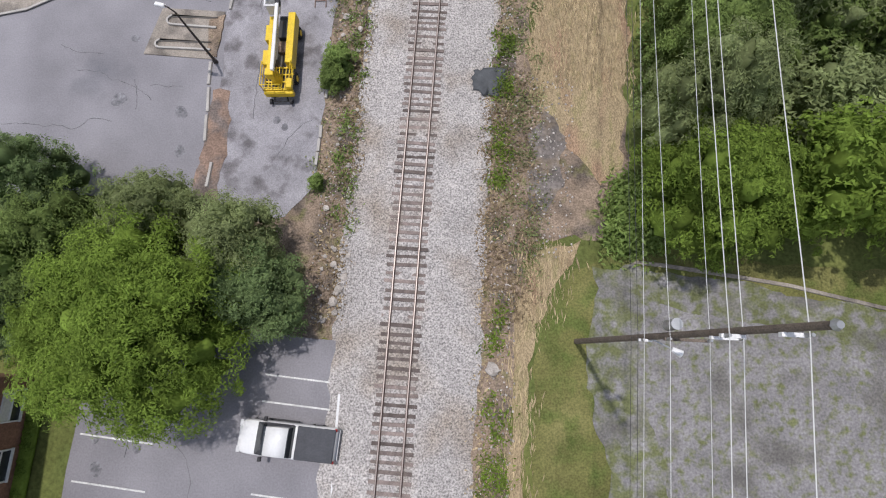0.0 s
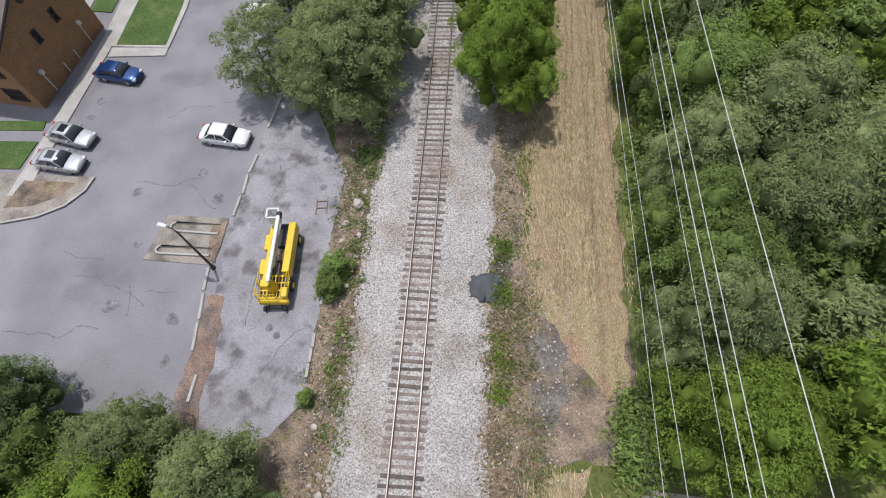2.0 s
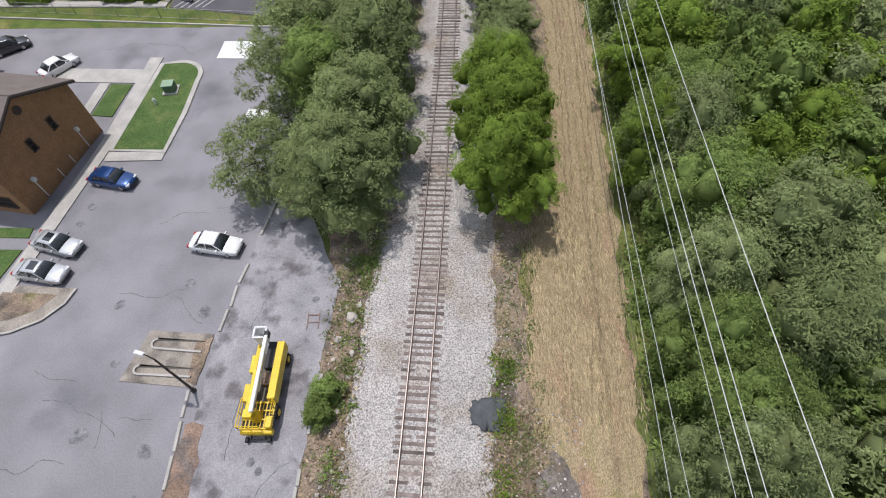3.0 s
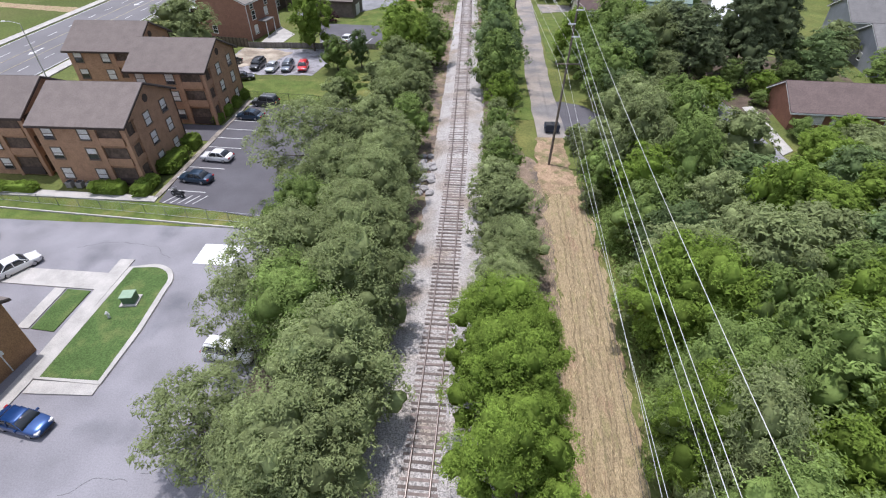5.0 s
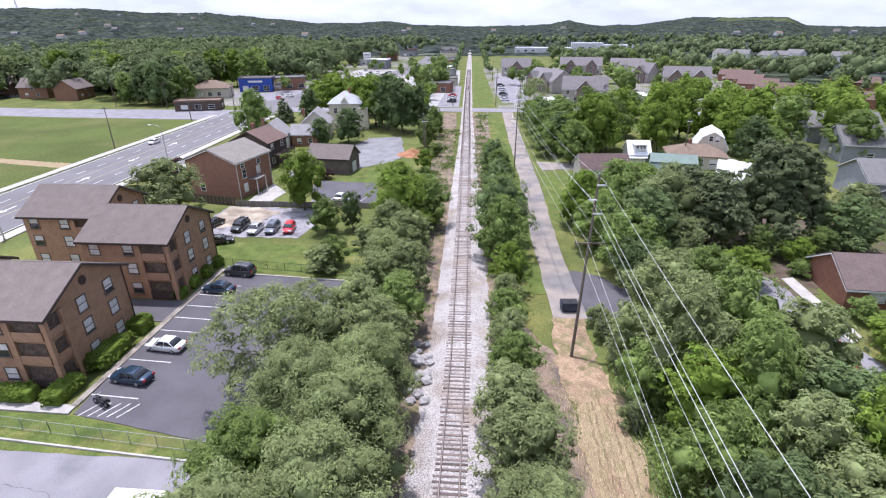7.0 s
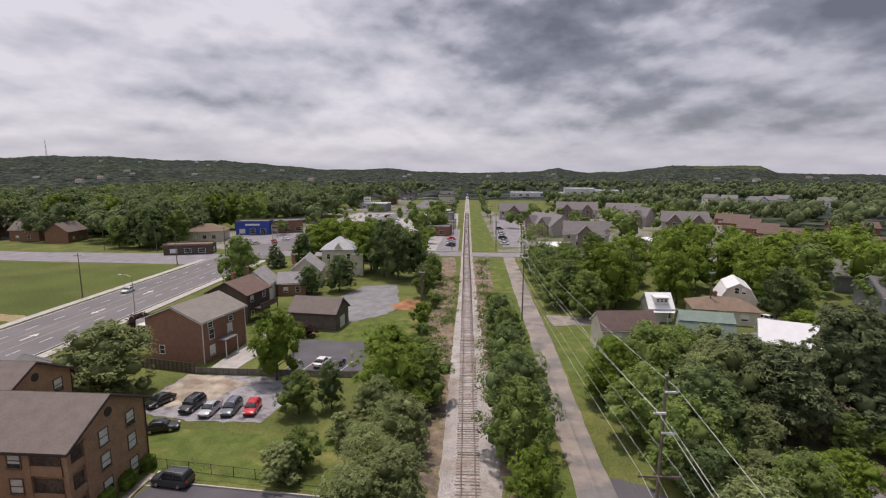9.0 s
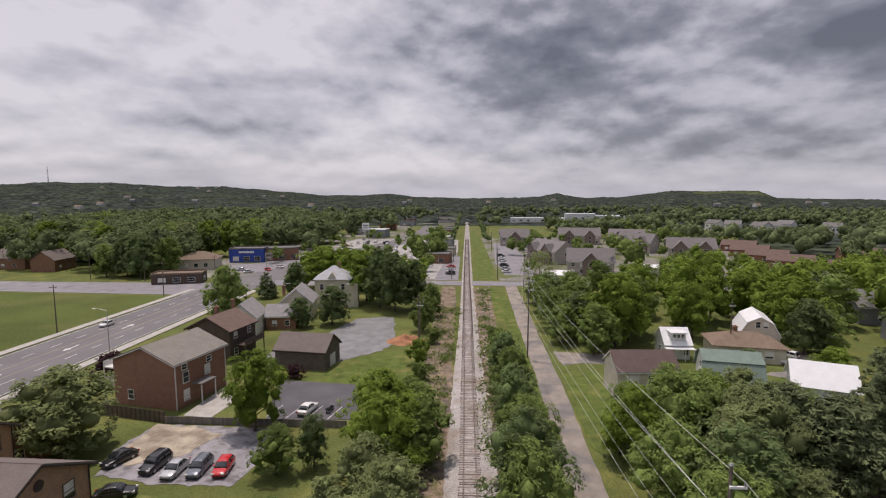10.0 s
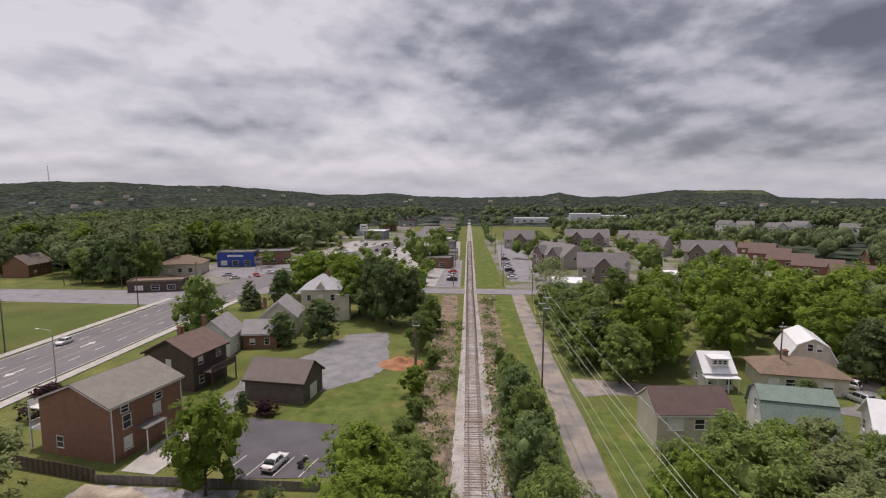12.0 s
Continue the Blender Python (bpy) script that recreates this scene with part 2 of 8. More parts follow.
WIRE_DARK = mat("black cable", (0.05, 0.05, 0.05), rough=0.6, scale=0.5, var=0.1, fvar=0, bump=0)
BARK = mat("bark", (0.11, 0.09, 0.072), scale=2, var=0.25, fine=14, fvar=0.3, bump=0.5)
TYRE = mat("tyre rubber", (0.025, 0.025, 0.026), scale=4, var=0.1, fine=30, fvar=0.1, bump=0)
RIM = mat("alloy rim", (0.45, 0.45, 0.46), rough=0.35, metal=0.8, scale=4, var=0.05, fvar=0, bump=0)
CARGLASS = mat("car glass", (0.022, 0.026, 0.03), rough=0.04, var=0.1, fvar=0, bump=0, spec=0.7)
LAMPGLASS = mat("headlamp glass", (0.6, 0.6, 0.6), rough=0.1, var=0.05, fvar=0, bump=0)
TAIL = mat("red lamp lens", (0.35, 0.02, 0.02), rough=0.15, var=0.05, fvar=0, bump=0)
YELLOW = mat("yellow truck paint", (0.72, 0.50, 0.03), rough=0.35, scale=1.5, var=0.1, fine=12, fvar=0.1, bump=0)
WHITE_PAINT = mat("white paint", (0.74, 0.74, 0.73), rough=0.3, scale=2, var=0.05, fine=12, fvar=0.04, bump=0)
BLACK_PLASTIC = mat("black plastic", (0.03, 0.03, 0.032), rough=0.6, scale=2, var=0.1, fine=12, fvar=0.1, bump=0)
TARP = mat("grey tarpaulin", (0.075, 0.08, 0.085), rough=0.7, scale=1.5, var=0.2, fine=9, fvar=0.1)
ROCK = mat("pale rock", (0.42, 0.38, 0.34), scale=3, var=0.2, fine=14, fvar=0.2, rnd=0.2)
LEAVES = {
    "bright": mat("bright green leaves", (0.182, 0.262, 0.046), scale=0.6, var=0.26, fine=5, fvar=0.12, bump=0, island=0.35, rnd=0.12, trans=0.40, spec=0.08),
    "green": mat("mid green leaves", (0.190, 0.260, 0.076), scale=0.6, var=0.26, fine=5, fvar=0.12, bump=0, island=0.35, rnd=0.2, trans=0.40, spec=0.08),
    "dark": mat("dark green leaves", (0.150, 0.208, 0.084), scale=0.6, var=0.26, fine=5, fvar=0.12, bump=0, island=0.35, rnd=0.2, trans=0.40, spec=0.08),
    "olive": mat("grey-green leaves", (0.240, 0.285, 0.122), scale=0.6, var=0.26, fine=5, fvar=0.12, bump=0, island=0.32, rnd=0.15, trans=0.40, spec=0.08),
    "wood": mat("woodland leaves", (0.150, 0.190, 0.088), scale=0.12, var=0.30, fine=3, fvar=0.12, bump=0, island=0.28, trans=0.28, spec=0.05),
    "pine": mat("pine needles", (0.122, 0.150, 0.072), scale=0.5, var=0.15, fine=5, fvar=0.12, bump=0, island=0.35, rnd=0.1, trans=0.10, spec=0.08),
    "purple": mat("purple leaves", (0.045, 0.022, 0.025), scale=0.5, var=0.15, fine=5, fvar=0.12, bump=0, island=0.3, trans=0.12, spec=0.08),
}
# greyed and blued: the far haze is put into this colour
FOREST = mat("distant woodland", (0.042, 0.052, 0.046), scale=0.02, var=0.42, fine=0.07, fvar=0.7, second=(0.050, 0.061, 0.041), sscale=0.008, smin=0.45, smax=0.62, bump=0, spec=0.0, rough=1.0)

# ---- mesh tools ----


def part(name, bm, material, parent=None, label="", smooth=False):
    me = bpy.data.meshes.new(name)
    bm.to_mesh(me)
    bm.free()
    for x in material if isinstance(material, (list, tuple)) else [material]:
        me.materials.append(x)
    if smooth:
        me.shade_smooth()
    ob = new(name, me)
    if parent:
        ob.parent = parent
    if label:
        ob["label"] = label
    return ob


def raw(name, verts, faces, material, parent=None, smooth=False):
    me = bpy.data.meshes.new(name)
    me.from_pydata(verts, [], faces)
    me.materials.append(material)
    if smooth:
        me.shade_smooth()
    ob = new(name, me)
    if parent:
        ob.parent = parent
    return ob


def thing(name, m, label, category, group="", kind=""):
    ob = new(name)
    ob.matrix_world = m
    return tagged(ob, label, category, group, kind)


def box(bm, c, s, rz=0.0, taper=(1, 1), ry=0.0, rx=0.0):
    """A box with its middle at c; taper scales the top."""
    r = bmesh.ops.create_cube(bm, size=1)["verts"]
    for v in r:
        k = taper if v.co.z > 0 else (1, 1)
        v.co = Vector((v.co.x * s[0] * k[0], v.co.y * s[1] * k[1], v.co.z * s[2]))
    bmesh.ops.transform(bm, matrix=pose(*c, math.degrees(rx), math.degrees(ry), rz), verts=r)
    return r


def cyl(bm, a, b, r0, r1=None, n=10):
    a, b = Vector(a), Vector(b)
    d = b - a
    r = bmesh.ops.create_cone(bm, cap_ends=True, segments=n, radius1=r0, radius2=r0 if r1 is None else r1, depth=d.length)["verts"]
    bmesh.ops.transform(bm, matrix=Matrix.Translation((a + b) / 2) @ d.to_track_quat("Z", "Y").to_matrix().to_4x4(), verts=r)
    return r


def bevel(bm, w, seg=1, angle=40):
    es = [e for e in bm.edges if len(e.link_faces) == 2 and e.calc_face_angle(0) > radians(angle)]
    bmesh.ops.bevel(bm, geom=es, offset=w, segments=seg, affect="EDGES", profile=0.5)


def patch(name, pts, z, material, label="", jitter=0.0, step=1.5, deep=0.3, category="ground", seed=0, kind="structure", bow=0.0):
    """A slab of ground cover with the outline pts, its edge made ragged by jitter."""
    out = []
    for i, p in enumerate(pts):
        q = pts[(i + 1) % len(pts)]
        d = math.dist(p, q)
        n = max(1, int(d / min(step, 0.6 + d * 0.01))) if jitter else 1
        for k in range(n):
            u = k / n
            x, y = p[0] + (q[0] - p[0]) * u, p[1] + (q[1] - p[1]) * u
            sh = [jitter * (noise.noise((x * 0.7, y * 0.7, o)) * 1.5 + noise.noise((x * 2.6, y * 2.6, o)) * 0.7) for o in (seed + 0.5, seed + 7.5)]
            out.append((x + sh[0], y + sh[1]))
    bm = bmesh.new()
    vs = [bm.verts.new((x, y, z)) for x, y in out]
    f = bm.faces.new(vs)
    if f.normal.z < 0:
        f.normal_flip()
    bm.normal_update()
    if f.normal.z < 0:
        bmesh.ops.reverse_faces(bm, faces=[f])
    r = bmesh.ops.extrude_face_region(bm, geom=[f])
    low = [v for v in r["geom"] if isinstance(v, bmesh.types.BMVert)]
    for v in low:
        v.co.z += 0.0
    for v in vs:
        v.co.z -= deep
    bmesh.ops.recalc_face_normals(bm, faces=bm.faces)
    bmesh.ops.triangulate(bm, faces=[g for g in bm.faces if len(g.verts) > 4])
    return tagged(part(name, bm, material), label, category, "", kind)


def lerp(table, y):
    for (a, u), (b, v) in zip(table, table[1:]):
        if y <= b:
            t = (y - a) / (b - a)
            return u + (v - u) * max(t, 0) if t >= 0 else u + (v - u) * t
    (a, u), (b, v) = table[-2:]
    return u + (v - u) * (y - a) / (b - a)


TRACK = [(-60, -5.2), (-15, -4.0), (10, -3.6), (35, -3.05), (55, -2.75), (80, -2.8), (110, -3.35), (160, -4.5), (200, -5.3), (240, -6.3), (350, -8.5), (580, -12.8), (900, -19)]


def track_x(y):
    return lerp(TRACK, y)


GZ = -0.50  # level of the natural ground
LANE_X = [(80, 10.2), (90, 9.95), (110, 9.55), (126, 9.75), (150, 9.9), (176, 9.6), (209, 9.4), (238, 9.3)]

# ---- the ground to the horizon ----


SKYLINE = [(-180, 20), (-70, 60), (-55, 78), (-44.8, 86), (-41, 102), (-36.7, 100), (-32, 84), (-26.9, 78), (-21.3, 50), (-16.5, 16), (-13, 22), (-9.8, 28), (-5.5, -2), (-0.3, -12), (4.0, -5), (6.8, 6), (8.7, 34), (10.7, -2), (12.2, -9), (15.4, 2), (16.9, 16), (18.5, 31), (20.8, 48), (23.5, 42), (26.6, 46), (27.8, 40), (29.4, -4), (32.6, -11), (37, -18), (60, 0), (180, 20)]


def hills(az, r):
    """Height of the far land: az in degrees to the right of the track's heading."""
    amp = lerp(SKYLINE, az) + 7 * noise.noise((az * 0.35, 3.1, 0)) + 4 * noise.noise((az * 1.1, 7.7, 0))
    u = min(max((r - 900) / 3000, 0), 1)
    return amp * u * u * (3 - 2 * u)


def build_ground():
    angles = [-64 + i * 0.2 for i in range(int(128 / 0.2) + 1)]
    angles += [64 + i * 4 for i in range(1, 58)]
    radii = [0.0, 60, 150, 300, 420]
    r = 520.0
    while r < 4900:
        radii.append(r)
        r *= 1.026
    radii.append(4900)
    verts, faces, kinds = [], [], []
    cx, cy = 0.0, 60.0
    n = len(angles)
    for r in radii:
        for a in angles:
            x, y = cx + r * math.sin(radians(a)), cy + r * math.cos(radians(a))
            z = GZ
            if r > 500:
                k = min((r - 500) / 300, 1)
                z += hills((a + 180) % 360 - 180, r) + k * (2.5 + 5.5 * noise.noise((x * 0.035, y * 0.035, 0.3)) + 4.5 * noise.noise((x * 0.11, y * 0.11, 5.3)))
            verts.append((x, y, z))
    for i in range(len(radii) - 1):
        for j in range(n):
            k = (j + 1) % n
            faces.append((i * n + j, i * n + k, (i + 1) * n + k, (i + 1) * n + j))
            meadow = 22.2 < angles[j] < 28.6 + 1.5 * noise.noise((radii[i] * 0.004, 1.0, 0)) and 2650 + 350 * noise.noise((angles[j] * 0.5, 2.0, 0)) < radii[i] < 3350
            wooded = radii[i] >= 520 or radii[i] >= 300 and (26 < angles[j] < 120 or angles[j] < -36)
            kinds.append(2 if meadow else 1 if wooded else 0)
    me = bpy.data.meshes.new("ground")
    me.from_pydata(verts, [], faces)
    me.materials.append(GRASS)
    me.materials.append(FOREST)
    # duller than the near field, with haze put into the green
    me.materials.append(mat("hill meadow", (0.078, 0.094, 0.048), scale=0.01, var=0.2, fine=0.05, fvar=0.2, bump=0, spec=0.0))
    me.polygons.foreach_set("material_index", kinds)
    bmx = bmesh.new()
    bmx.from_mesh(me)
    bmesh.ops.remove_doubles(bmx, verts=bmx.verts[: 2 * n], dist=0.001)
    bmesh.ops.recalc_face_normals(bmx, faces=bmx.faces)
    if sum(f.normal.z for f in bmx.faces) < 0:
        bmesh.ops.reverse_faces(bmx, faces=bmx.faces)
    bmx.to_mesh(me)
    bmx.free()
    tagged(new("ground", me), "rough green grass rising to wooded hills far off", "ground", "", "structure")


build_ground()

# ballast bed
bm = bmesh.new()
prof = [(-5.0, -0.55), (-4.0, -0.42), (-2.6, -0.16), (-1.6, -0.07), (0, -0.06), (1.6, -0.07), (2.6, -0.16), (4.4, -0.40), (5.6, -0.55)]
rows_v = []
y = -45.0
while y < 900:
    cx = track_x(y)
    narrow = lerp([(-60, 1.0), (58, 1.0), (66, 0.74), (120, 0.66), (170, 0.5), (240, 0.42), (900, 0.40)], y)
    rows_v.append([bm.verts.new((cx + u * narrow * (1 + 0.10 * noise.noise((y * 0.16, u, 2.0)) * (abs(u) > 2)) + (0.35 * noise.noise((y * 0.5, u, 9.0)) if abs(u) > 3 else 0), y, zz + (0.05 if abs(u) > 1.7 else 0.022) * noise.noise((y * 0.9, u * 2, 4.0)))) for u, zz in prof])
    y += 0.7 if y < 150 else 4.0
for a, b in zip(rows_v, rows_v[1:]):
    for i in range(len(prof) - 1):
        bm.faces.new((a[i], a[i + 1], b[i + 1], b[i]))
tagged(part("ballast_bed", bm, BALLAST, smooth=True), "pale grey crushed stone railway ballast bed", "ballast", "", "structure")

# side strips of dirt, straw and lawn beside the line
patch("dirt_verge", [(-16, 3.5), (-7.2, 3.0), (-6.6, 20), (-6.0, 45), (-5.8, 70), (-6.2, 120), (-10, 235), (-15, 235), (-13, 160), (-10, 110), (-9, 75), (-10.2, 45), (-10.9, 31), (-11.2, 14), (-14, 12)], GZ + 0.03, DIRT, "bare brown dirt and rubble beside the ballast", 0.35, seed=3)
patch("dirt_verge", [(1.0, -45), (3.0, -45), (3.2, 2), (4.2, 10), (10.5, 11), (10.6, 20), (4.0, 21), (3.8, 34), (7.0, 38), (8.0, 60), (8.0, 80), (4.5, 86), (3.4, 130), (2.0, 200), (1.2, 232), (-6, 232), (-3, 160), (-1, 110), (0, 60), (1.5, 30), (0.4, 8)], GZ + 0.03, DIRT, "brown dirt and dry weeds beside the ballast", 0.35, seed=5)
patch("dirt_verge", [(-17.2, 39.9), (-12.8, 37.2), (-9.8, 31.2), (-6.4, 31), (-6.0, 64), (-16.8, 64.2)], GZ + 0.045, DIRT, "shaded brown dirt and leaf litter under trees", 0.3, seed=61)
patch("dirt_verge", [(-14.2, 66.5), (-6.2, 66), (-6.4, 112), (-13.6, 106), (-14.2, 97)], GZ + 0.045, DIRT, "shaded brown dirt and leaf litter under trees", 0.3, seed=62)
patch("straw_strip", [(4.2, 20.5), (3.9, 24), (4.6, 30), (6.0, 37), (7.2, 48), (7.9, 59), (8.0, 72), (8.6, 78), (12.4, 78), (12.4, 60), (11.9, 45), (11.4, 36), (10.6, 22), (10.0, 15), (8.4, 14.6), (6.6, 17)], GZ + 0.06, STRAW, "mown strip of dry straw-coloured grass", 0.5, step=0.7, seed=2)
patch("straw_strip", [(2.9, -12), (3.4, 0), (3.2, 5), (4.8, 9.5), (7.4, 10.2), (6.9, 8.6), (5.3, 6.5), (4.4, 2), (3.9, -5), (3.7, -12)], GZ + 0.06, STRAW, "tan strip of dry cut grass beside the lawn", 0.22, step=0.8, seed=9)
patch("lawn", [(3.8, -45), (4.5, 2), (5.4, 6.4), (7.0, 8.4), (10, 9.6), (27, 9.2), (60, 12), (60, -45)], GZ + 0.025, LAWN_DRY, "patchy green lawn beside the railway", 0.25, seed=11)
patch("old_pavement", [(10.4, 8.2), (13, 8.0), (17, 7.2), (21, 7.2), (26.5, 6.0), (40, 3.8), (60, 1.6), (60, -45), (12.8, -45), (12.6, -10), (12.2, -6), (11.2, -2.5), (10.4, 1.0), (10.2, 4.5)], GZ + 0.05, FADED, "worn pale pavement grown over with grass", 0.3, step=0.9, seed=12)
patch("mud_patch", [(3.6, 12.6), (4.3, 17.6), (5.2, 19.4), (6.2, 17.0), (6.3, 13.8), (5.2, 12.0)], GZ + 0.075, mat("dark mud", (0.165, 0.145, 0.132), scale=0.9, var=0.3, fine=6, fvar=0.3, second=(0.2, 0.16, 0.12), sscale=0.8), "dark damp mud with plant litter", 0.55, step=0.45)

patch("dirt_verge", [(-18.5, 9.5), (-16.8, 9.5), (-16.6, 14), (-17.1, 20), (-18.2, 20)], GZ + 0.075, mat("rusty dirt", (0.24, 0.165, 0.125), scale=0.9, var=0.3, fine=7, fvar=0.3, second=(0.16, 0.13, 0.115), sscale=0.8), "rusty brown dirt between lot and drive", 0.35, step=0.5)
# paved lots on the housing side
patch("parking_lot", [(-7.0, 3.1), (-6.95, -45), (-23.6, -45), (-23.4, 0), (-20, 2.5), (-16, 3.6)], GZ + 0.06, ASPHALT_OLD, "weathered grey asphalt parking lot", 0.06)
patch("parking_lot", [(-17.7, 12), (-17.7, 22), (-18.2, 26), (-17.4, 30), (-17.0, 39.6), (-17, 64.4), (-60, 67.2), (-90, 67.2), (-90, 12)], GZ + 0.06, ASPHALT_OLD, "weathered grey asphalt parking lot", 0.05, seed=4)
patch("service_drive", [(-18.4, 10), (-18.6, 22), (-18.8, 26), (-18.2, 30), (-17.6, 39.8), (-13, 37), (-9.9, 31), (-10.2, 18.5), (-10.2, 13.5), (-12, 11)], GZ + 0.055, ASPHALT_DRIVE, "patched gravelly asphalt service drive", 0.12)
patch("parking_lot", [(-36.8, 69.3), (-22, 66.6), (-14.5, 70), (-14.5, 95.4), (-36.0, 97.2), (-37.6, 84)], GZ + 0.06, ASPHALT_DARK, "dark sealed asphalt parking lot", 0.04, seed=8)
patch("gravel_lot", [(-49, 117), (-47, 111.4), (-40, 110.2), (-30.4, 110.0), (-28.6, 118), (-30, 124.4), (-48, 124.6)], GZ + 0.05, ASPHALT_DRIVE, "grey gravel parking lot", 0.3, seed=2)
patch("concrete_pad", [(-48, 117), (-45, 113.5), (-39, 116.5), (-37.5, 122), (-42, 124), (-48, 124.6)], GZ + 0.08, mat("dusty tan concrete", (0.40, 0.345, 0.27), scale=0.5, var=0.25, fine=6, fvar=0.15, second=(0.26, 0.21, 0.16), sscale=0.35), "dusty tan concrete pad", 0.5, step=1.0)
patch("parking_lot", [(-37.4, 142.6), (-23.4, 141.2), (-19.8, 127.9), (-33, 126.6)], GZ + 0.06, ASPHALT_DARK, "dark sealed asphalt parking lot behind a house", 0.04, seed=6)
patch("gravel_drive", [(-45, 143.5), (-40.5, 143.2), (-40.6, 153), (-29.4, 153.2), (-22.6, 160), (-20.6, 166), (-22, 174), (-25, 190), (-34, 187), (-38, 172), (-45, 158)], GZ + 0.05, mat("grey gravel", (0.22, 0.22, 0.225), scale=0.4, var=0.2, fine=4, fvar=0.2), "grey gravel driveway", 0.4)
patch("lawn", [(-60, 64.9), (-24.6, 64.9), (-22, 66.3), (-36.6, 69.0), (-60, 69.6)], GZ + 0.07, LAWN, "narrow strip of green lawn under a fence", 0.1, seed=1)
patch("lawn", [(-40, 98.6), (-15.5, 96.5), (-15.5, 107), (-29.2, 107.4), (-42, 108.2)], GZ + 0.03, LAWN, "green lawn behind a parking lot", 0.1, seed=21)
patch("lawn", [(-40, 142), (-37.4, 143.2), (-30.5, 145), (-29.5, 153), (-22, 159.4), (-14.5, 160), (-12.5, 140), (-18, 140.5)], GZ + 0.03, LAWN, "green lawn beside a shed", 0.2, seed=22)

# roads
def strip(name, table, half, z, material, label, y0, y1, step=4.0, jit=0.0, category="road"):
    ls, rs = [], []
    y, rnd = y0, random.Random(5)
    while True:
        c = lerp(table, y)
        ls.append((c - half + rnd.uniform(-jit, jit), y))
        rs.append((c + half + rnd.uniform(-jit, jit), y))
        if y >= y1:
            break
        y = min(y + step, y1)
    return patch(name, ls + rs[::-1], z, material, label, category=category)


ROAD = [(-60, -89), (230, -89), (300, -78), (420, -52), (520, -46), (900, -52)]
strip("road", ROAD, 9.4, GZ + 0.08, ASPHALT_ROAD, "wide grey asphalt main road", -60, 900, 10)
strip("gravel_lane", LANE_X, 2.0, GZ + 0.08, LANE, "pale worn gravel lane beside the railway", 88.4, 238, 3, 0.12)
patch("road", [(-79, 233), (-79, 245), (-20, 246.5), (40, 246), (90, 240), (90, 231), (40, 237), (-20, 237.5)], GZ + 0.09, ASPHALT_OLD, "grey asphalt cross street over the railway", category="road")
patch("road", [(-98, 215), (-98, 237), (-174, 236), (-300, 246), (-300, 230), (-155, 217)], GZ + 0.09, ASPHALT_OLD, "grey asphalt cross street", category="road")
patch("driveway", [(11.0, 87.6), (17.2, 89.6), (18.9, 94.9), (15.8, 99.6), (11.4, 101.4), (11.3, 94)], GZ + 0.07, ASPHALT_DARK, "dark asphalt drive at the end of the lane", 0.3)
patch("driveway", [(13.6, 153.5), (19, 155), (30, 152.5), (34, 156), (24, 160.5), (13, 162)], GZ + 0.06, LANE, "pale gravel side drive", 0.2)
patch("driveway", [(27.6, 102.6), (31.6, 106.6), (36.6, 105.4), (39.0, 98), (38.9, 90.2), (40.2, 80), (36.6, 80), (35.3, 89.8), (32.6, 96.4)], GZ + 0.06, ASPHALT_OLD, "grey asphalt driveway by a brick house", 0.2)
patch("field", [(-101, 210), (-104, 213), (-155, 215.6), (-300, 228.6), (-300, -60), (-101, -60)], GZ + 0.04, FIELD, "broad field of green and yellowing grass", 0.2, step=6)
patch("dirt_path", [(-101, 149), (-101, 153), (-140, 160), (-200, 166), (-200, 162), (-140, 156.5)], GZ + 0.07, STRAW, "bare tan path across the field", 0.3)
for x, lab in ((-100.2, "pale concrete sidewalk"), (-77.8, "pale concrete sidewalk")):
    patch("sidewalk", [(x - 1.1, -60), (x + 1.1, -60), (x + 1.1, 224), (x - 1.1, 224)], GZ + 0.19, CONCRETE, lab, category="sidewalk")


def paint(name, a, b, w, z, m=None, label="white painted road line"):
    bm = bmesh.new()
    a, b = Vector((*a, z)), Vector((*b, z))
    d = (b - a)
    box(bm, (a + b) / 2, (d.length, w, 0.02), math.degrees(math.atan2(d.y, d.x)))
    return tagged(part(name, bm, m or PAINT_LINE), label, "road marking", "", "structure")


for x in (-84.4, -93.6):
    for k in range(26):
        paint("lane_line", (x, 60 + 7 * k), (x, 63 + 7 * k), 0.16, GZ + 0.09)
for x in (-87.0, -91.0):
    paint("lane_line", (x, 40), (x, 226), 0.16, GZ + 0.09, PAINT_YELLOW, "yellow painted road line")
for x in (-79.9, -98.1):
    paint("lane_line", (x, 40), (x, 226), 0.14, GZ + 0.09)


def arrow(x, y, flip):
    bm = bmesh.new()
    pts = [(-0.12, -1.6), (0.12, -1.6), (0.12, 0.4), (0.5, 0.4), (0, 1.6), (-0.5, 0.4), (-0.12, 0.4)]
    bm.faces.new([bm.verts.new((x + u * 1.6, y + v * flip * 1.4, GZ + 0.092)) for u, v in pts])
    bmesh.ops.recalc_face_normals(bm, faces=bm.faces)
    bmesh.ops.solidify(bm, geom=bm.faces[:], thickness=0.01)
    tagged(part("road_arrow", bm, PAINT_LINE), "white painted turn arrow on the road", "road marking", "", "structure")


for x, y, f in ((-89, 140, 1), (-89, 158, -1), (-89, 176, 1), (-89, 120, -1)):
    arrow(x, y, f)
